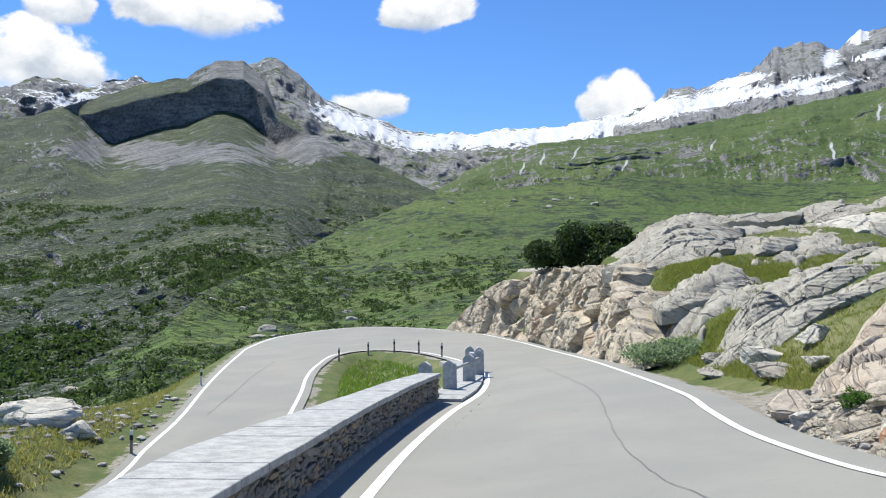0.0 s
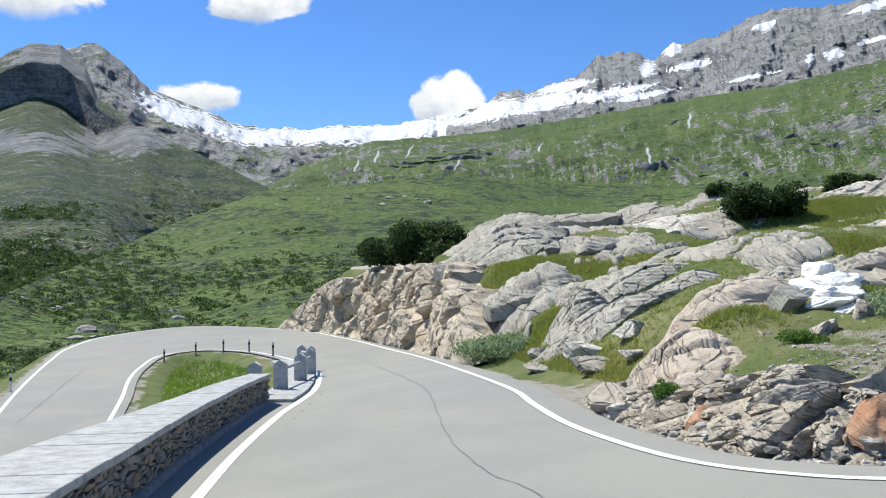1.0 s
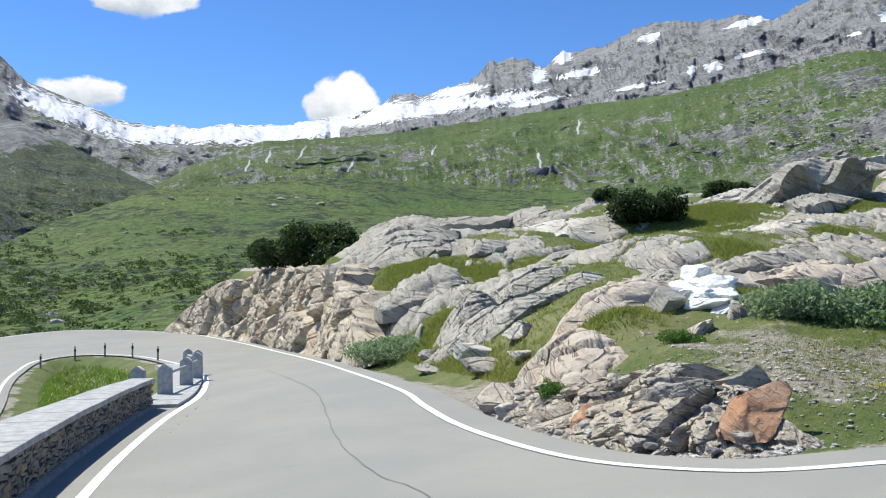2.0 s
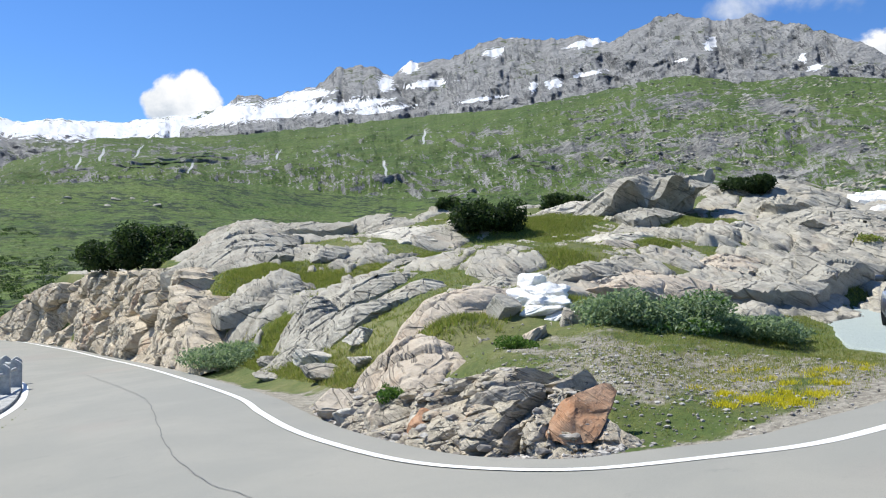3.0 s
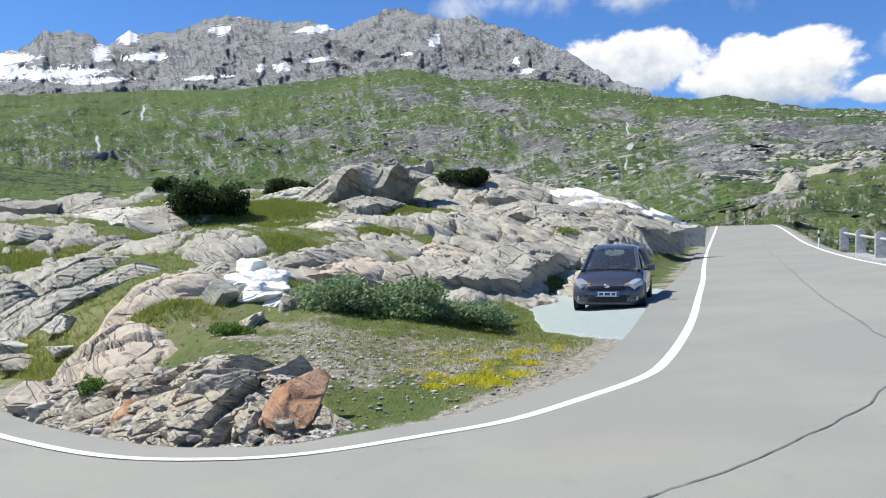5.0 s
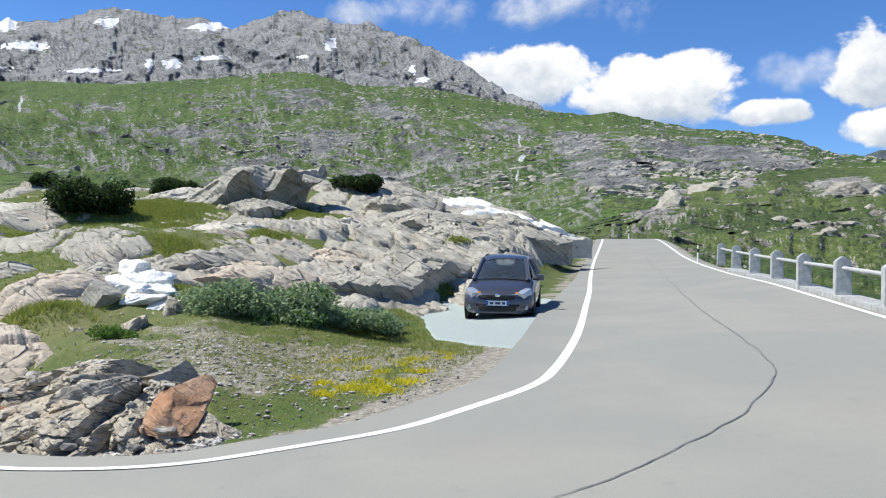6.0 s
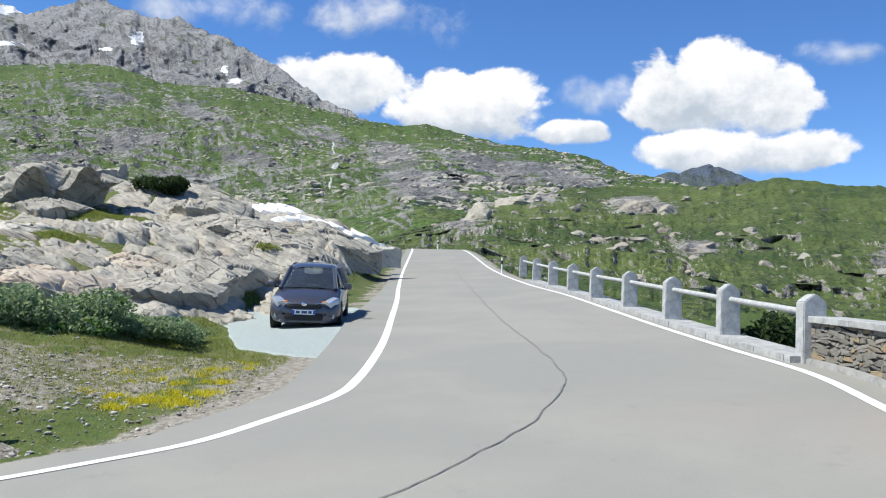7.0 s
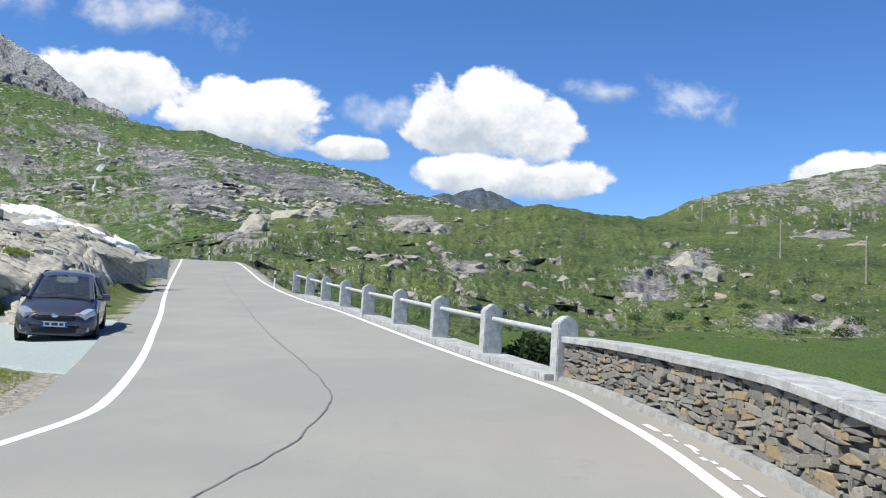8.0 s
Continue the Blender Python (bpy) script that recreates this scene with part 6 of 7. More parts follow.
            part("pillar", bm, PAINT, car, "", True)
        # mirror
        lump("mirror", (0.70, 0.96 * s, 1.00), (0.15, 0.20, 0.15), PAINT, car)
        lump("mirror_foot", (0.70, 0.84 * s, 0.95), (0.07, 0.14, 0.05), TRIM, car)
        # lamps
        head = lump("headlight", (1.72, 0.60 * s, 0.655), (0.40, 0.30, 0.17), LAMP, car, "clear swept-back headlight", (0, 18, -32 * s))
        lump("indicator", (1.80, 0.46 * s, 0.645), (0.16, 0.11, 0.10), AMBER, head, "amber indicator")
        fog = lump("fog_lamp", (1.84, 0.66 * s, 0.34), (0.14, 0.12, 0.11), LAMP, car)
        lump("door_handle", (-0.25, 0.855 * s, 0.86), (0.17, 0.03, 0.03), PAINT, car)
        lump("tail_light", (-1.86, 0.66 * s, 0.90), (0.16, 0.16, 0.34), flat("red_lens", (0.5, 0.02, 0.02), 0.2), car)
    # nose
    lump("grille", (1.91, 0, 0.575), (0.17, 0.84, 0.12), TRIM, car, "slim black grille")
    lump("grille_bar", (1.965, 0, 0.60), (0.05, 0.62, 0.025), CHROME, car, "chrome bar")
    for s in (1, -1):
        lump("grille_wing", (1.90, 0.30 * s, 0.635), (0.05, 0.50, 0.022), CHROME, car, "chrome strip rising towards the headlight", (9 * s, 0, -14 * s))
    lump("badge", (1.985, 0, 0.625), (0.03, 0.13, 0.085), CHROME, car, "oval chrome emblem", square=0.0)
    lump("air_intake", (1.90, 0, 0.33), (0.18, 0.98, 0.19), TRIM, car, "wide black air intake")
    lump("bumper_lip", (1.88, 0, 0.225), (0.16, 1.24, 0.06), PAINT, car)
    for y in (0.36, -0.36):
        lump("seat", (-0.1, y, 1.02), (0.16, 0.42, 0.55), TRIM, car, "dark front seat back")
        lump("headrest", (-0.13, y, 1.33), (0.10, 0.24, 0.17), TRIM, car)
    lump("dashboard", (0.72, 0, 0.90), (0.50, 1.2, 0.12), TRIM, car, "dark dashboard under the windscreen")
    plate = lump("number_plate", (1.985, 0, 0.44), (0.02, 0.54, 0.115), PLATE, car, "white plate with blue ends", square=0.96)
    for y, w, m in [(-0.245, 0.05, PLATE_BLUE), (0.245, 0.05, PLATE_BLUE), (-0.14, 0.09, INK), (0.01, 0.13, INK), (0.15, 0.08, INK)]:
        lump("plate_mark", (1.998, y, 0.44), (0.008, w, 0.10 if m is PLATE_BLUE else 0.06), m, plate, square=0.97)
    for y in (-0.32, 0.18):
        lump("wiper", (0.93, y, 0.985), (0.05, 0.56, 0.02), TRIM, car, turn=(8 if y > 0 else 4, -20, 6))
    # wheels
    for x in (1.22, -1.28):
        for s in (1, -1):
            wheel = new("wheel")
            wheel.parent = car
            bm = bmesh.new()
            prof = [(0.19, -0.10), (0.285, -0.10), (0.305, -0.07), (0.31, 0.0), (0.305, 0.07), (0.285, 0.10), (0.19, 0.10)]
            ring = [[bm.verts.new((r * math.cos(t), o, r * math.sin(t))) for r, o in prof] for t in [2 * math.pi * i / 28 for i in range(28)]]
            for i in range(28):
                for k in range(len(prof) - 1):
                    bm.faces.new((ring[i][k], ring[i][k + 1], ring[(i + 1) % 28][k + 1], ring[(i + 1) % 28][k]))
            bmesh.ops.recalc_face_normals(bm, faces=bm.faces[:])
            part("tyre", bm, RUBBER, wheel, "", True)
            bm = bmesh.new()
            bmesh.ops.create_cone(bm, cap_ends=True, segments=24, radius1=0.195, radius2=0.195, depth=0.12, matrix=pose(0, 0, 0, 90))
            for i in range(5):
                bmesh.ops.create_cube(bm, size=1, matrix=pose(0, 0.075 * s, 0, 0, 72 * i, 0) @ Matrix.Translation((0.10, 0, 0)) @ Matrix.Diagonal((0.16, 0.02, 0.045, 1)))
            part("rim", bm, ALLOY, wheel)
            wheel.location = (x, 0.725 * s, 0.31)
            bm = bmesh.new()
            bmesh.ops.create_cone(bm, cap_ends=True, segments=26, radius1=0.355, radius2=0.355, depth=0.10, matrix=pose(x, 0.803 * s, 0.32, 90))
            part("wheel_arch", bm, TRIM, car)
    car.matrix_world = pose(19.53, 13.14, 0.097 * 19.53 - 0.031 * 13.14 - 0.06, 0, 4.3, 180 + 29)
    return tagged(car, "dark grey metallic hatchback parked on the gravel lay-by", "car")


build_car()


# ---- marker posts, poles, cracks ----
WHITE = plain("white_plastic", (0.66, 0.66, 0.64), (0.80, 0.80, 0.78), 4.0, 0.6, 0.1)
BLACK = plain("black_band", (0.02, 0.02, 0.02), (0.035, 0.035, 0.035), 4.0, 0.6, 0.1)
WOOD = plain("weathered_pole", (0.20, 0.18, 0.155), (0.34, 0.31, 0.27), 3.0, 0.9, 0.4)


def marker(x, y, z, tall=0.8):
    ob = new("marker_post")
    for name, lo, hi, m, r in (("stake", -0.2, tall * 0.62, WHITE if tall > 0.85 else WOOD, 0.05), ("band", tall * 0.62, tall * 0.82, BLACK, 0.056), ("head", tall * 0.82, tall, WHITE, 0.054)):
        bm = bmesh.new()
        bmesh.ops.create_cone(bm, cap_ends=True, segments=10, radius1=r, radius2=r * (0.8 if name == "head" else 1), depth=hi - lo, matrix=pose(0, 0, (lo + hi) / 2))
        part(name, bm, m, ob, "", True)
    ob.location = (x, y, z)
    return tagged(ob, "slim road marker post with a black band", "marker post", "road marker posts")


for az, d in ((-6.75, 54.0), (-4.9, 54.6), (-3.25, 53.0), (-1.7, 50.2), (-0.25, 46.0)):
    x, y = d * math.sin(radians(az)), d * math.cos(radians(az))
    marker(x, y, float(land(np.array([x]), np.array([y]))[0]), 0.8)
for az, d, tall in ((-7.8, 77.2, 0.8), (-12.1, 71.0, 0.9), (-15.2, 46.5, 0.9), (-19.3, 31.0, 0.8), (67.9, 50.0, 1.0), (63.7, 88.0, 1.0)):
    x, y = d * math.sin(radians(az)), d * math.cos(radians(az))
    marker(x, y, float(land(np.array([x]), np.array([y]))[0]), tall)


def pole(az, d, el, tall):
    bm = bmesh.new()
    bmesh.ops.create_cone(bm, cap_ends=True, segments=10, radius1=0.16, radius2=0.11, depth=tall + 4, matrix=pose(0, 0, (tall - 4) / 2))
    ob = new("utility_pole")
    part("pole", bm, WOOD, ob, "", True)
    for k in (-1, 1):
        bm = bmesh.new()
        bmesh.ops.create_cone(bm, cap_ends=True, segments=8, radius1=0.06, radius2=0.04, depth=0.25, matrix=pose(0.14 * k, 0, tall - 0.1 - 0.15 * (k > 0)))
        part("insulator", bm, WHITE, ob)
    ob.location = (d * math.sin(radians(az)), d * math.cos(radians(az)), EYE + d * math.tan(radians(el)))
    return tagged(ob, "grey wooden utility pole on the hillside", "pole", "utility poles")


pole(99.0, 150, 5.35, 5.4)
pole(103.7, 118, 3.85, 5.4)
pole(94.4, 250, 7.75, 5.2)
pole(96.1, 240, 7.0, 4.4)

_fine = np.concatenate([ROCK_LINE * (1 - k) + WALL_LINE * k for k in np.linspace(-0.05, 1.05, 45)])


def on_road(x, y):
    k = ((_fine[:, 0] - x) ** 2 + (_fine[:, 1] - y) ** 2).argmin()
    q = _fine[k]
    return q[2] + 0.097 * (x - q[0]) - 0.031 * (y - q[1])


TAR = plain("sealed_crack", (0.10, 0.10, 0.10), (0.19, 0.19, 0.185), 9.0, 0.8, 0.3, 0.005)


def crack(pts, width, seed, name="sealed_crack"):
    line = spline(pts, 14)
    line = np.column_stack([line[:, 0] + fbm(line[:, 1] * 1.3, line[:, 0] * 1.3, 4, seed) * 0.07, line[:, 1] + fbm(line[:, 0] * 1.3, line[:, 1] * 1.3, 4, seed + 3) * 0.07])
    line = np.column_stack([line, [on_road(x, y) + 0.010 for x, y in line]])
    w = width * (0.55 + 0.9 * grain(np.arange(len(line)) * 0.7, np.zeros(len(line)), seed))
    me = grid_mesh(name, np.stack([aside(line, w), aside(line, -w)]), flip=True)
    me.materials.append(TAR)
    return tagged(new(name, me), "dark sealed crack winding along the asphalt", "crack", kind="structure")


crack([(2.46, 8.0), (2.46, 9.0), (2.35, 10.5), (2.38, 12.3), (2.71, 15.4), (3.38, 20.6), (3.54, 25.4), (3.47, 34)], 0.007, 81)
crack([(5.2, 3.6), (5.95, 3.48), (7.02, 3.27), (8.16, 3.22), (9.68, 3.29), (11.5, 3.65), (12.9, 4.18), (15.8, 5.7), (21.4, 8.77), (36.4, 16.5), (58, 27.5)], 0.009, 83)
crack([(-9.6, 36), (-9.9, 42), (-10.2, 48), (-10.3, 54)], 0.014, 85)
_r = random.Random(19)
_k = int(9.2 * PER)
while _k < int(11.6 * PER):  # what the traffic has left of an older line
    _n = _r.randint(2, 4)
    _in = 0.28 + 0.08 * _r.random()
    ribbon("worn_line", [aside(WALL_LINE, -_in), aside(WALL_LINE, -_in - 0.02 - 0.07 * _r.random())], LINE, 0.006, "worn remains of an older white line beside the wall", "road marking", _k, _k + _n)
    _k += _n - (0 if _r.random() < 0.45 else 1)


# ---- plants ----
def leaf_material(name, a, b, c, shine=0.25):
    n = Nodes(name, 0.6)
    v = n.island()
    col = n.ramp(v, (0.0, a), (0.5, b), (1.0, c))
    col = n.mix(n.math("MULTIPLY", n.noise(n.place(), 1.4, 3), 0.5), col, a)
    n.bsdf.inputs["Specular IOR Level"].default_value = shine
    n.bsdf.inputs["Subsurface Weight"].default_value = 0.0
    n.done(col, None, 0.6)
    back = n.tree.nodes.new("ShaderNodeBsdfTranslucent")
    n.put(back.inputs["Color"], n.mix(0.5, col, (1.0, 1.0, 0.5), "MULTIPLY"))
    both = n.tree.nodes.new("ShaderNodeMixShader")
    both.inputs[0].default_value = 0.5
    n.tree.links.new(n.bsdf.outputs[0], both.inputs[1])
    n.tree.links.new(back.outputs[0], both.inputs[2])
    n.tree.links.new(both.outputs[0], n.tree.nodes["Material Output"].inputs["Surface"])
    return n.mat


WILLOW = leaf_material("willow_leaf", (0.12, 0.19, 0.10), (0.25, 0.34, 0.20), (0.46, 0.53, 0.36))
BRIGHT = leaf_material("bright_leaf", (0.05, 0.11, 0.02), (0.09, 0.19, 0.03), (0.16, 0.27, 0.05))
PINE = leaf_material("pine_needle", (0.020, 0.040, 0.014), (0.038, 0.068, 0.022), (0.07, 0.11, 0.036))
HEATH = leaf_material("heath", (0.15, 0.21, 0.04), (0.26, 0.30, 0.07), (0.42, 0.38, 0.15))
GRASS = leaf_material("grass_blade", (0.19, 0.22, 0.06), (0.34, 0.33, 0.12), (0.55, 0.48, 0.24))
MEADOW_GRASS = leaf_material("meadow_grass", (0.11, 0.20, 0.025), (0.19, 0.31, 0.045), (0.32, 0.41, 0.10))
YELLOW = leaf_material("yellow_flower", (0.55, 0.48, 0.02), (0.72, 0.62, 0.03), (0.80, 0.74, 0.10))
PALE_FLOWER = leaf_material("pale_flower", (0.55, 0.58, 0.45), (0.68, 0.68, 0.55), (0.75, 0.75, 0.66))
FAR_SHRUB = leaf_material("alder_shrub", (0.035, 0.065, 0.022), (0.065, 0.11, 0.035), (0.11, 0.165, 0.05))
BARK = plain("shrub_wood", (0.09, 0.07, 0.05), (0.16, 0.13, 0.10), 12.0, 0.9)


def leaves(name, centres, sizes, material, long=2.0, seed=0, up=0.25):
    """Small pointed leaves, one island each, at the given places."""
    r = np.random.RandomState(seed)
    n = len(centres)
    d = r.normal(size=(n, 3))
    d[:, 2] = np.abs(d[:, 2]) * 0.6 + up
    d /= np.linalg.norm(d, axis=1)[:, None]
    e = np.cross(d, r.normal(size=(n, 3)))
    e /= np.linalg.norm(e, axis=1)[:, None] + 1e-9
    s = np.asarray(sizes).reshape(-1, 1)
    base = centres - d * s * 0.5 * long
    tip = centres + d * s * 0.5 * long
    v = np.stack([base, centres + e * s * 0.5, tip, centres - e * s * 0.5], 1).reshape(-1, 3)
    me = bpy.data.meshes.new(name)
    me.vertices.add(4 * n)
    me.vertices.foreach_set("co", v.astype(np.float32).ravel())
    me.loops.add(4 * n)
    me.loops.foreach_set("vertex_index", np.arange(4 * n, dtype=np.int32))
    me.polygons.add(n)
    me.polygons.foreach_set("loop_start", (np.arange(n) * 4).astype(np.int32))
    me.update(calc_edges=True)
    me.materials.append(material)
    return me


def in_clumps(r, n, clumps):
    """Points in and on uneven clumps (x, y, z, rx, ry, rz)."""
    c = np.array(clumps)
    k = r.choice(len(c), n, p=(c[:, 3] * c[:, 4] * c[:, 5]) ** 0.8 / ((c[:, 3] * c[:, 4] * c[:, 5]) ** 0.8).sum())
    d = r.normal(size=(n, 3))
    d /= np.linalg.norm(d, axis=1)[:, None]
    q = (0.45 + 0.6 * r.random_sample(n) ** 0.6) * (0.85 + 0.3 * r.random_sample(n))
    p = c[k, :3] + d * q[:, None] * c[k, 3:]
    return p


def bush(x, y, size, count, leaf, material, label, seed, category="bush", long=2.2, extra=None, lumps_=7, sink=0.1):
    r = np.random.RandomState(seed)
    w, d, h = size
    clumps = [(r.uniform(-0.38, 0.38) * w, r.uniform(-0.38, 0.38) * d, h * r.uniform(0.25, 0.6), w * r.uniform(0.16, 0.3), d * r.uniform(0.18, 0.32), h * r.uniform(0.25, 0.42)) for _ in range(lumps_)]
    ob = new("bush")
    p = in_clumps(r, count, clumps)
    p = p[p[:, 2] > -0.1]
    part("foliage", leaves("foliage", p, leaf * (0.6 + 0.8 * r.random_sample(len(p))), material, long, seed), material, ob)
    if extra:
        m, share = extra
        q = in_clumps(r, int(count * share), clumps[:3])
        part("young_leaves", leaves("young_leaves", q[q[:, 2] > 0], leaf * 1.1 * np.ones((q[:, 2] > 0).sum()), m, long, seed + 1), m, ob, "fresh light green leaves")
    for c in clumps[:5]:
        a, b = Vector((c[0] * 0.5, c[1] * 0.5, -0.3)), Vector(c[:3])
        bm = bmesh.new()
        bmesh.ops.create_cone(bm, cap_ends=True, segments=6, radius1=0.03 * h + 0.01, radius2=0.01, depth=(b - a).length)
        bmesh.ops.transform(bm, matrix=Matrix.Translation((a + b) / 2) @ (b - a).to_track_quat("Z", "Y").to_matrix().to_4x4(), verts=bm.verts[:])
        part("stem", bm, BARK, ob, "", True)
    lay(ob, x, y, sink)
    return tagged(ob, label, category)


bush(11.5, 13.5, (2.3, 1.9, 0.85), 10000, 0.040, WILLOW, "low grey-green willow bush beside the rock slab", 401, extra=(BRIGHT, 0.05), lumps_=12)
bush(12.55, 12.75, (2.6, 2.2, 0.62), 11000, 0.040, WILLOW, "low grey-green willow bush with light shoots", 402, extra=(BRIGHT, 0.25), lumps_=9)
bush(14.2, 13.1, (2.0, 1.8, 0.52), 8000, 0.040, WILLOW, "low grey-green willow bush near the lay-by", 403, extra=(BRIGHT, 0.15), lumps_=10)
bush(7.15, 28.4, (2.4, 2.4, 0.9), 6000, 0.05, WILLOW, "grey-green willow bush at the foot of the slab", 404, lumps_=10)
bush(9.7, 48.6, (4.4, 2.8, 2.4), 14000, 0.10, PINE, "dark dwarf mountain pine on the rock", 405, "shrub", 2.6, sink=1.7, lumps_=22)
bush(8.4, 50.5, (4.4, 3.0, 2.4), 14000, 0.10, PINE, "dark dwarf mountain pine on the rock", 406, "shrub", 2.6, sink=0.2, lumps_=22)
bush(7.4, 56.5, (4.0, 3.0, 2.0), 11000, 0.10, PINE, "dark dwarf mountain pine over the rock face", 407, "shrub", 2.6, sink=-0.4, lumps_=18)
bush(22.4, 38.4, (3.8, 2.4, 1.9), 9000, 0.09, PINE, "dark dwarf mountain pine among heath", 408, "shrub", 2.6, lumps_=16)
bush(31.6, 44.4, (3.2, 2.0, 1.4), 5000, 0.10, PINE, "dark dwarf mountain pine beside the boulder", 409, "shrub", 2.6, lumps_=8)
bush(41.0, 38.7, (3.2, 2.2, 1.2), 5000, 0.10, PINE, "dark dwarf mountain pine on top of the knoll", 410, "shrub", 2.6, lumps_=8)
bush(25.2, 47.8, (2.0, 1.6, 1.1), 2500, 0.10, PINE, "small dark dwarf mountain pine", 411, "shrub", 2.6)
bush(5.75, 13.0, (0.5, 0.6, 0.45), 1600, 0.022, BRIGHT, "small green shrub in the broken rock", 412, sink=-0.3)
bush(27.6, 21.0, (1.6, 1.0, 0.6), 1500, 0.05, HEATH, "low green juniper on the rock", 413, sink=-0.2)
bush(8.6, 13.6, (0.8, 0.7, 0.35), 1500, 0.025, BRIGHT, "low green cushion beside the quartz", 414)
bush(17.9, 1.75, (1.6, 1.2, 1.3), 3000, 0.06, PINE, "dark shrub in the hollow behind the stone posts", 416, sink=0.2)
bush(-12.2, 23.6, (1.6, 1.4, 1.0), 2500, 0.05, WILLOW, "grey-green shrub on the bank", 415)


def tufts(name, count, place, material, label, seed, tall=0.16, blades=5, keep=None, category="grass"):
    """Grass in tufts of thin blades."""
    r = np.random.RandomState(seed)
    xy = np.array([place(r) for _ in range(count)])
    near, _ = road_near(xy[:, 0], xy[:, 1])
    pad_u, pad_v = xy[:, 0] * 0.875 + xy[:, 1] * 0.484, xy[:, 1] * 0.875 - xy[:, 0] * 0.484
    on_pad = (pad_u > np.interp(pad_v, [0.7, 0.95, 2.1, 3.0, 4.4, 4.6], [15.4, 15.6, 16.6, 17.9, 23.5, 25.0])) & (pad_u < 27.5) & (pad_v > -0.5) & (pad_v < 4.4)
    xy = xy[(near > np.where(np.hypot(xy[:, 0], xy[:, 1]) > 18, 1.3, 0.55)) & ~on_pad]
    z = land(xy[:, 0], xy[:, 1])
    n = len(xy)
    k = np.repeat(np.arange(n), blades)
    root = np.column_stack([xy[k] + r.normal(size=(n * blades, 2)) * tall * 0.35, z[k] - 0.02])
    h = tall * (0.45 + 0.8 * r.random_sample(n * blades))
    lean = r.normal(size=(n * blades, 2)) * 0.45 * h[:, None]
    tip = root + np.column_stack([lean, h])
    side = np.column_stack([r.normal(size=(n * blades, 2)), np.zeros(n * blades)])
    side *= (tall * 0.09 / (np.linalg.norm(side, axis=1) + 1e-6))[:, None]
    v = np.stack([root - side, root + side, tip], 1).reshape(-1, 3)
    me = bpy.data.meshes.new(name)
    m = n * blades
    me.vertices.add(3 * m)
    me.vertices.foreach_set("co", v.astype(np.float32).ravel())
    me.loops.add(3 * m)
    me.loops.foreach_set("vertex_index", np.arange(3 * m, dtype=np.int32))
    me.polygons.add(m)
    me.polygons.foreach_set("loop_start", (np.arange(m) * 3).astype(np.int32))
    me.update(calc_edges=True)
    me.materials.append(material)
    return tagged(new(name, me), label, category, kind="stuff")


def within(pockets):
    p = np.array(pockets)
    w = p[:, 2] * p[:, 3]

    def pick(r):
        k = r.choice(len(p), p=w / w.sum())
        return p[k, 0] + r.normal() * p[k, 2] * 0.55, p[k, 1] + r.normal() * p[k, 3] * 0.55
    return pick


tufts("dry_grass", 3500, lambda r: (9.6 + r.normal() * 2.2, 9.8 + r.normal() * 1.7), GRASS, "thin dry grass on the gravelly bank", 501, 0.055)
tufts("dry_grass", 5000, lambda r: (12.0 + r.normal() * 2.6, 10.9 + r.normal() * 1.4), GRASS, "thin dry grass before the lay-by", 502, 0.055)
tufts("heath_tufts", 42000, within([q for q in POCKETS if q[1] > 14]), HEATH, "heath and low grass in the pockets of the rock", 503, 0.13, 6, category="heath")
tufts("meadow_grass", 9000, lambda r: (r.uniform(-6.5, 1.2), r.uniform(23, 56)), MEADOW_GRASS, "flowering meadow grass inside the hairpin", 504, 0.22, 6)
tufts("pale_flowers", 900, lambda r: (r.uniform(-6.0, 0.8), r.uniform(23, 52)), PALE_FLOWER, "small whitish flowers in the meadow grass", 505, 0.22, 3, category="flowers")
tufts("verge_grass", 11000, lambda r: (-10.6 - abs(r.normal()) * 3.2, r.uniform(18, 66)), GRASS, "yellow-green grass on the bank of the lower road", 506, 0.18, 6)
tufts("verge_grass", 6000, lambda r: (6.3 + abs(r.normal()) * 0.8, r.uniform(16, 30)), GRASS, "grass beside the road below the slabs", 507, 0.09, 6)
tufts("green_plants", 4500, lambda r: (11.6 + r.normal() * 2.4, 10.6 + r.normal() * 1.6), HEATH, "low green plants between the stones of the bank", 511, 0.07, 6, category="plants")
tufts("alpine_grass", 26000, lambda r: (lambda a, d: (d * math.sin(a), d * math.cos(a)))(radians(r.uniform(9, 60)), r.uniform(18.5, 48)), HEATH, "low alpine grass and heath between the slabs", 512, 0.10, 6)
def cushions(x, y, wide, deep, count, seed):
    """Places gathered in small round cushions."""
    q = np.random.RandomState(seed)
    at = [(x + q.normal() * wide, y + q.normal() * deep, q.uniform(0.05, 0.16)) for _ in range(count)]

    def pick(r):
        c = at[r.randint(count)]
        return c[0] + r.normal() * c[2], c[1] + r.normal() * c[2]
    return pick


tufts("yellow_flowers", 260, cushions(9.3, 8.45, 0.5, 0.28, 9, 31), YELLOW, "low cushions of yellow flowers in the grass", 508, 0.09, 9, category="flowers")
tufts("yellow_flowers", 200, cushions(10.5, 9.3, 0.8, 0.5, 14, 33), YELLOW, "scattered yellow flowers in the grass", 509, 0.08, 7, category="flowers")
tufts("turf_tufts", 16000, lambda r: (lambda a, d: (d * math.sin(a), d * math.cos(a)))(radians(r.uniform(63, 108)), 16 + 50 * r.random_sample() ** 1.3), MEADOW_GRASS, "rough green turf beyond the stone posts", 510, 0.09, 6)


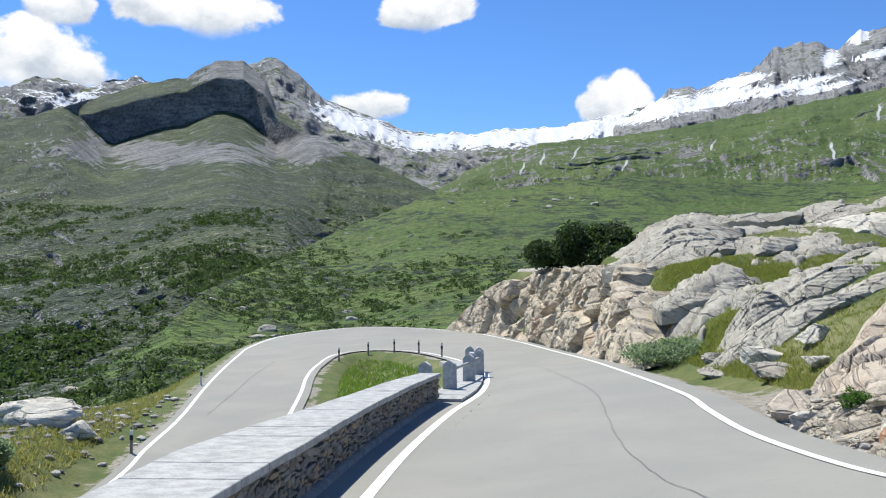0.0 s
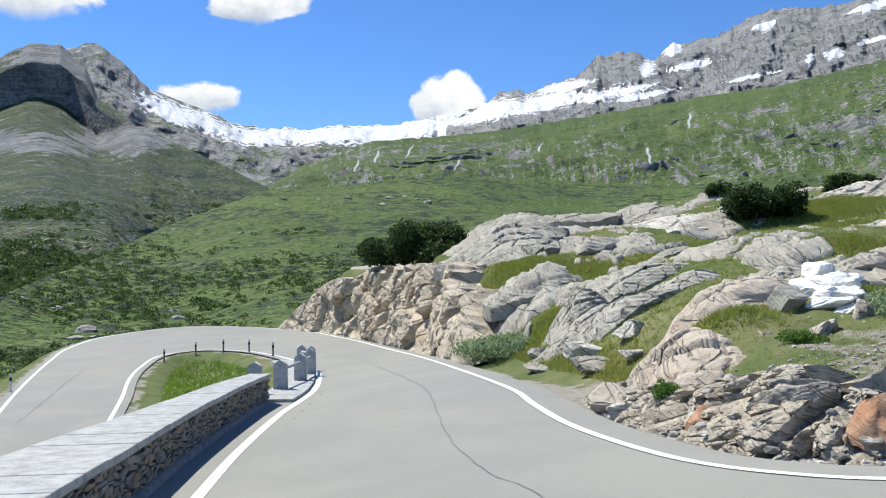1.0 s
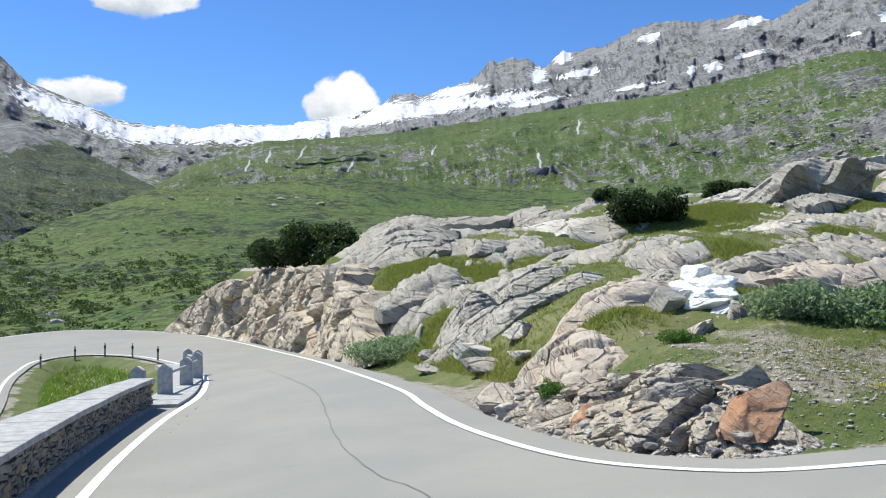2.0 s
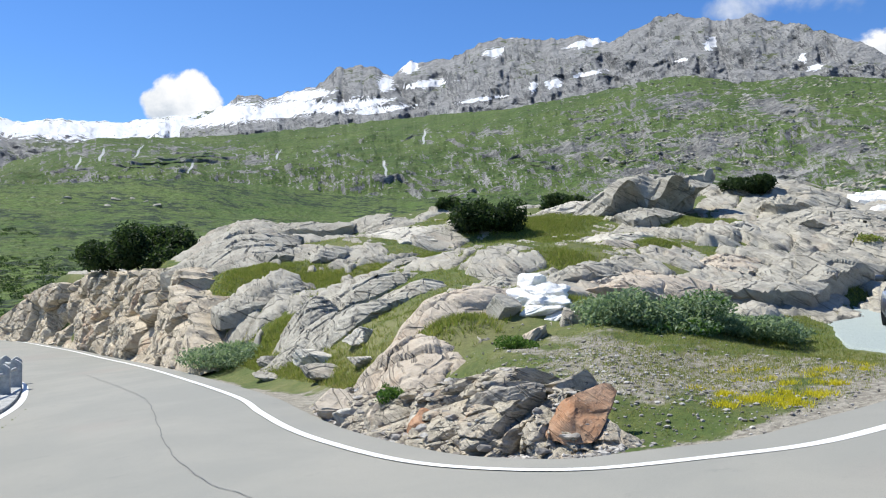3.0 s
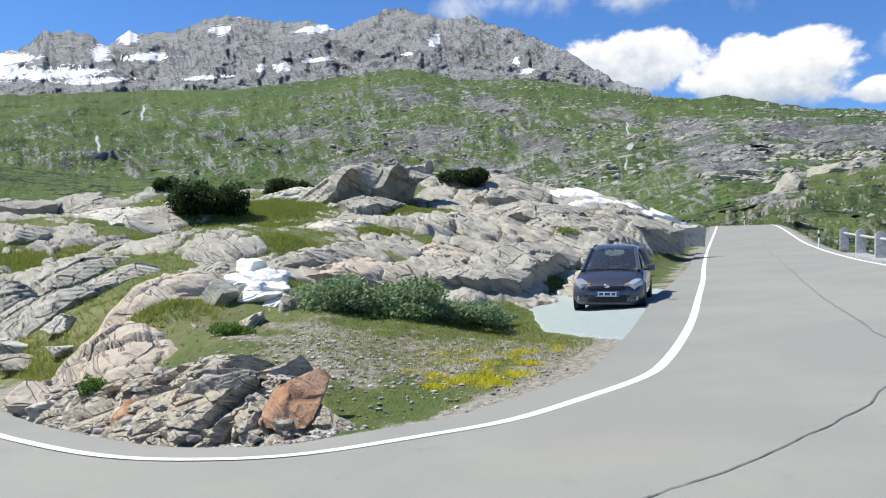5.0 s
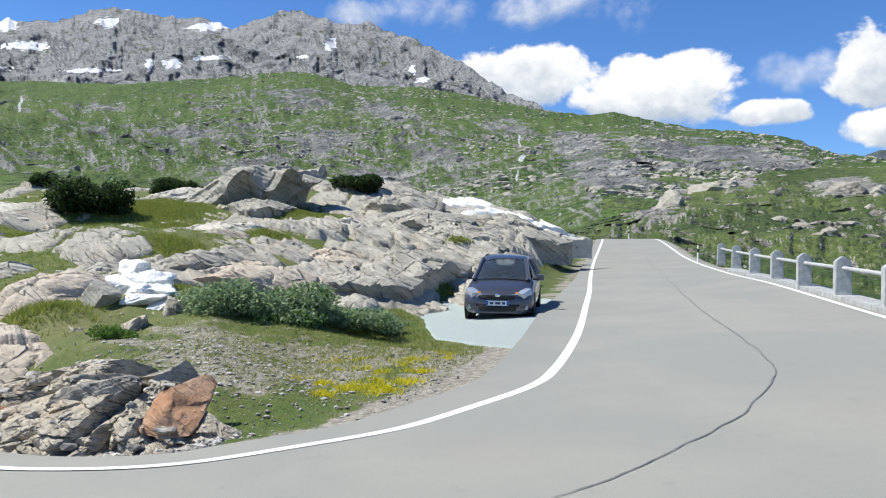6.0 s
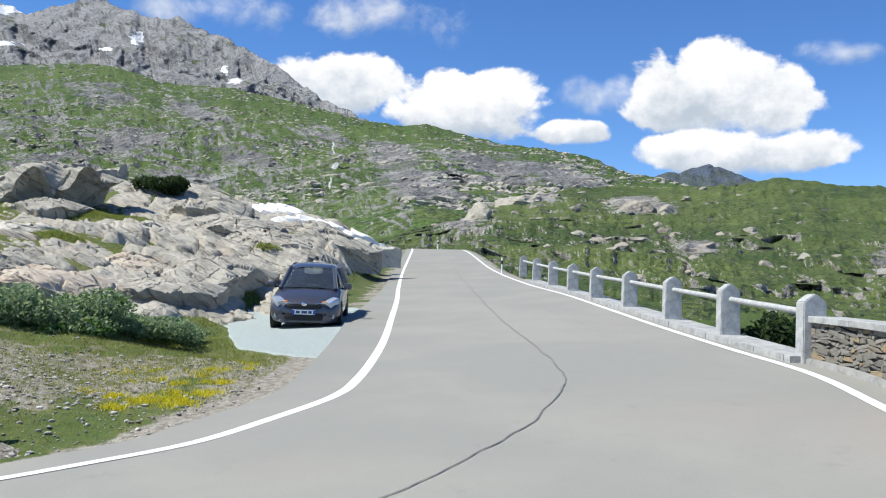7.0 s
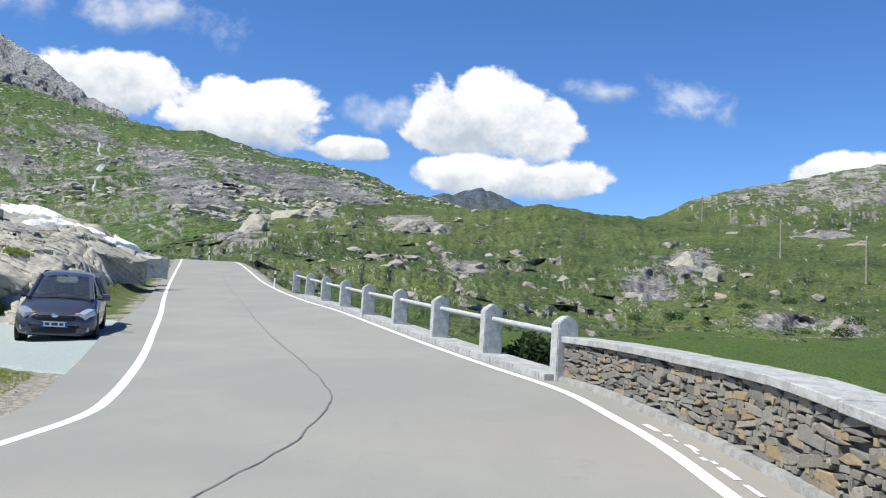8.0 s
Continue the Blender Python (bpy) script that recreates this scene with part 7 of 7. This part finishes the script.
def shrubs(owner, count, size, when, material, label, seed, name="shrubs", per=26, leaf=0.30):
    """Shrubs standing on a slope, each a few dozen leaf clumps, joined."""
    r = np.random.RandomState(seed)
    me = owner.data
    co = np.empty(len(me.vertices) * 3, np.float32)
    me.vertices.foreach_get("co", co)
    co = co.reshape(-1, 3).astype(float)
    az = np.degrees(np.arctan2(co[:, 0], co[:, 1]))
    d = np.hypot(co[:, 0], co[:, 1])
    el = np.degrees(np.arctan2(co[:, 2] - EYE, d))
    w = when(az, el, d, fbm(co[:, 0] * 0.016, co[:, 1] * 0.016, 4, seed)) / 1.0
    w = np.clip(w, 0, None) * d
    k = r.choice(len(co), count, p=w / w.sum())
    s = size * (0.5 + 1.0 * r.random_sample(count) ** 1.5)
    q = r.normal(size=(count, per, 3))
    q /= np.linalg.norm(q, axis=2)[..., None]
    q[..., 2] = np.abs(q[..., 2])
    q *= (0.6 + 0.5 * r.random_sample((count, per)))[..., None]
    p = co[k][:, None, :] + q * s[:, None, None] * np.array((0.75, 0.75, 0.55)) + r.normal(size=(count, 1, 3)) * np.array((3, 3, 0))
    leaf = np.repeat(s * leaf, per)
    me2 = leaves(name, p.reshape(-1, 3), leaf * (0.6 + 0.8 * r.random_sample(count * per)), material, 1.3, seed)
    return tagged(new(name, me2), label, "shrubs", kind="stuff")


_by = {o.name: o for o in scene.objects}
shrubs(_by["meadow_slope"], 3200, 1.5, lambda a, e, d, n: (smooth(n, -0.05, 0.3) + 0.12) * (e < 4) * (d < 420) * (a < 14), FAR_SHRUB, "dark green alder shrubs on the slope", 601, per=40, leaf=0.22)
shrubs(_by["cliff_mountain"], 6500, 2.3, lambda a, e, d, n: (smooth(n, -0.05, 0.3) + 0.06) * (e < 5.5) * (a < -3), FAR_SHRUB, "dark green alder shrubs on the mountain", 602)
shrubs(_by["turf_hill"], 26, 1.1, lambda a, e, d, n: smooth(n, 0.0, 0.3) * (e > 0.5) * (a > 92), FAR_SHRUB, "dark low shrubs on the hillside", 603, per=260, leaf=0.10)


def boulders(owner, count, size, when, material, label, seed, detail=2):
    """Rocks lying on a slope, joined."""
    rnd = random.Random(seed)
    r = np.random.RandomState(seed)
    me = owner.data
    co = np.empty(len(me.vertices) * 3, np.float32)
    me.vertices.foreach_get("co", co)
    co = co.reshape(-1, 3).astype(float)
    az = np.degrees(np.arctan2(co[:, 0], co[:, 1]))
    d = np.hypot(co[:, 0], co[:, 1])
    el = np.degrees(np.arctan2(co[:, 2] - EYE, d))
    w = np.clip(when(az, el, d, fbm(co[:, 0] * 0.03, co[:, 1] * 0.03, 4, seed)), 0, None) * d
    k = r.choice(len(co), count, p=w / w.sum())
    forms = []
    for i in range(5):
        m = rock_mesh("boulders", (1.4, 1.0, 0.6), seed + i, cuts=14, layers=0.18, rough=0.06, detail=detail, round_=1.3)
        forms.append((np.array([v.co[:] for v in m.vertices]), np.array([f.vertices[:] for f in m.polygons])))
        bpy.data.meshes.remove(m)
    vs, fs, o = [], [], 0
    for j in k:
        v, f = forms[rnd.randrange(5)]
        s = size * (0.3 + 1.6 * rnd.random() ** 2.5)
        a = rnd.random() * 6.3
        c, q = math.cos(a), math.sin(a)
        vs.append(v @ np.array([[c, q, 0], [-q, c, 0], [0, 0, 1]]) * s + co[j] + np.array((rnd.gauss(0, 0.15) * s, rnd.gauss(0, 0.15) * s, -0.05 * s)))
        fs.append(f + o)
        o += len(v)
    m2 = bpy.data.meshes.new("boulders")
    m2.from_pydata(np.concatenate(vs).tolist(), [], np.concatenate(fs).tolist())
    m2.materials.append(material)
    return tagged(new("boulders", m2), label, "rocks", kind="stuff")


boulders(_by["broken_rock"], 420, 0.11, lambda a, e, d, n: (d > 0) * smooth(n, -0.4, 0.3) * (a < 38) * (e < -4.6), STONE, "rubble lying on the broken rock", 610)
boulders(_by["turf_hill"], 170, 1.5, lambda a, e, d, n: smooth(n, -0.05, 0.35) + 0.04, DARK_GNEISS, "grey and rusty boulders scattered on the turf", 611)
boulders(_by["green_mountainside"], 6500, 3.0, lambda a, e, d, n: (smooth(n, -0.05, 0.3) + 0.03) * (0.08 + 0.92 * smooth(a, 30, 42)) * (e > 4), GNEISS, "grey crags and boulders on the mountainside", 612, 1)
boulders(_by["meadow_slope"], 160, 2.6, lambda a, e, d, n: smooth(n, 0.1, 0.4) * (d < 450), GNEISS, "small grey rocks on the green slope", 613)

# ---- stones of the parapet, the ones along the road singly ----
_forms = stone_forms(9)


def lay_stones():
    rnd = random.Random(11)
    total = _len[-1]
    rows_ = 9
    z = 0.085
    singles = []
    for row in range(rows_):
        s = rnd.uniform(-0.1, 0.0)
        while s < total - 0.05:
            w = rnd.choice((0.07, 0.12, 0.18, 0.26, 0.38)) * rnd.uniform(0.85, 1.15)
            mid = min(s + w / 2, total - 0.02)
            k = float(np.interp(mid, _len, _ks))
            h = (wall_tall(k) - 0.085) / rows_
            tall = h * rnd.choice((0.6, 0.85, 1.0, 1.15, 1.5))
            p, d = at_index(WALL_FACE, k)
            singles.append((p, d, w, tall, 0.085 + h * (row + 0.5) + rnd.uniform(-0.025, 0.025), k))
            s += w + 0.004
    near = [t for t in singles if 8.0 <= t[5] <= 11.6 or 16.3 <= t[5] <= 18.2]
    near = sorted(near, key=lambda t: t[5])
    chosen = set(id(t) for t in near[:: max(1, math.ceil(len(near) / 300))]) if len(near) > 300 else set(id(t) for t in near)
    vs, fs, o = [], [], 0
    for t in singles:
        p, d, w, tall, zz, k = t
        me = _forms[rnd.randrange(len(_forms))]
        nrm = np.array([-d[1], d[0], 0])
        ang = math.atan2(d[1], d[0])
        flip = 1 if rnd.random() < 0.5 else -1
        m = Matrix.Translation((p[0] + nrm[0] * 0.03, p[1] + nrm[1] * 0.03, p[2] + zz)) @ Matrix.Rotation(ang, 4, "Z") @ Matrix.Rotation(rnd.uniform(-0.20, 0.20), 4, "Y") @ Matrix.Diagonal((w * 1.16 * flip, 0.15 + 0.06 * rnd.random(), tall * 1.22, 1))
        if id(t) in chosen:
            ob = new("stone", me)
            ob.parent = parapet
            ob.matrix_local = m
        else:
            v = np.array([(m @ q.co)[:] for q in me.vertices])
            vs.append(v)
            fs.extend([[i + o for i in f.vertices] for f in me.polygons])
            o += len(v)
    me = bpy.data.meshes.new("stones")
    me.from_pydata(np.concatenate(vs).tolist(), [], fs)
    me.materials.append(WALL_STONE_REST)
    ob = new("stones", me)
    ob.parent = parapet
    tagged(ob, kind="stuff")


def rest_material():
    n = Nodes("wall_stone_joined", 0.9)
    c = n.ramp(n.island(), (0.0, (0.126, 0.118, 0.102)), (0.3, (0.181, 0.170, 0.144)), (0.55, (0.239, 0.224, 0.192)), (0.76, (0.202, 0.185, 0.155)), (0.86, (0.302, 0.235, 0.143)), (0.94, (0.269, 0.197, 0.118)), (1.0, (0.289, 0.271, 0.239)))
    f = n.noise(n.place(), 22, 6, 0.65)
    c = n.mix(n.math("MULTIPLY", n.step(f, 0.45, 0.68), 0.5), c, n.mix(0.6, c, (0.07, 0.065, 0.06)))
    return n.done(c, n.bump(f, 0.7, 0.02), 0.92)


WALL_STONE_REST = rest_material()
lay_stones()


# ---- clouds ----
def cloud_material(name, thin, seed):
    """A fair-weather cloud: billowed outline, bright above and greyer at its base."""
    n = Nodes(name)
    m, t = n.mat, n.tree
    t.nodes.remove(n.bsdf)
    u, v = n.attr("across"), n.attr("up")
    p = n.turn(n.place(), (1, 1, 1.25), (0, 0, 0), (seed * 371.0, seed * 113.0, 0))
    soft = n.noise(p, 1 / 330.0, 9, 0.56, 0.2)
    puff = n.cells(n.mix(0.35, p, n.math("MULTIPLY", n.noise(p, 1 / 160.0, 4), 900.0)), 1 / 190.0)
    r2 = n.math("ADD", n.math("MULTIPLY", u, u), n.math("MULTIPLY", v, v))
    body = n.math("SUBTRACT", 1.0, r2)
    flatbase = n.step(v, -0.75, -0.35)
    if thin:
        a = n.math("ADD", n.math("MULTIPLY", body, 0.55), n.math("MULTIPLY", n.math("SUBTRACT", soft, 0.5), 2.6))
        alpha = n.math("MULTIPLY", n.step(a, 0.12, 0.95), thin)
    else:
        a = n.math("ADD", n.math("MULTIPLY", body, 1.5), n.math("MULTIPLY", n.math("SUBTRACT", soft, 0.50), 4.2))
        a = n.math("SUBTRACT", a, n.math("MULTIPLY", puff, 0.30))
        alpha = n.math("MULTIPLY", n.step(a, 0.05, 0.55), n.step(n.math("ADD", v, n.math("MULTIPLY", n.math("SUBTRACT", soft, 0.5), 1.2)), -0.95, -0.45))
    # sunlit top and shaded base are put into the colour of the glow
    shade = n.math("ADD", n.math("MULTIPLY", v, 0.42), n.math("MULTIPLY", n.math("SUBTRACT", n.noise(p, 1 / 260.0, 6, 0.6), 0.5), 1.5))
    col = n.ramp(n.step(shade, -0.45, 0.25), (0.0, (0.50, 0.57, 0.66)), (0.5, (0.76, 0.80, 0.85)), (1.0, (1.0, 1.0, 1.0)))
    em = t.nodes.new("ShaderNodeEmission")
    em.inputs["Strength"].default_value = 0.76
    n.put(em.inputs["Color"], col)
    tr = t.nodes.new("ShaderNodeBsdfTransparent")
    mx = t.nodes.new("ShaderNodeMixShader")
    n.put(mx.inputs[0], alpha)
    t.links.new(tr.outputs[0], mx.inputs[1])
    t.links.new(em.outputs[0], mx.inputs[2])
    out = t.nodes["Material Output"]
    t.links.new(mx.outputs[0], out.inputs["Surface"])
    return m


CLOUDS = [
    (-25.6, 14.0, 6.2, 2.6, 0), (-23.4, 17.0, 2.4, 1.3, 0), (-15.3, 17.6, 5.8, 1.9, 0), (-0.6, 17.8, 3.6, 1.5, 0), (-4.7, 11.9, 3.3, 1.4, 0), (11.0, 12.0, 2.6, 2.1, 0),
    (48.5, 17.4, 4.5, 1.6, 0.7), (56.2, 13.6, 5.2, 2.5, 0), (65.5, 12.4, 6.2, 2.6, 0), (80.9, 13.2, 6.6, 3.3, 0), (82.4, 9.6, 8.0, 1.6, 0), (60.5, 18.0, 7.0, 1.8, 0.75),
    (87.8, 15.5, 3.2, 1.0, 0.8), (93.6, 14.6, 4.4, 2.0, 0.85), (103.5, 9.9, 5.0, 1.5, 0), (73.0, 13.4, 3.4, 1.5, 0.7), (72.0, 11.0, 3.0, 1.0, 0),
]
for i, (az, el, ra, re, thin) in enumerate(CLOUDS):
    u, v = np.meshgrid(np.linspace(-1.5, 1.5, 24), np.linspace(-1.5, 1.5, 16))
    a, e = np.radians(az + u * ra), np.radians(el + v * re)
    R = 4750.0 - 8 * i
    me = grid_mesh("cloud", np.stack([R * np.sin(a) * np.cos(e), R * np.cos(a) * np.cos(e), EYE + R * np.sin(e)], -1))
    weights(me, "across", u)
    weights(me, "up", v)
    me.materials.append(cloud_material("cloud_thin" if thin else "cloud_puffy", thin, i + 1))
    ob = tagged(new("cloud", me), "thin torn white cloud" if thin else "white fair-weather cumulus cloud", "cloud", "clouds in the sky")
    ob.visible_shadow = False
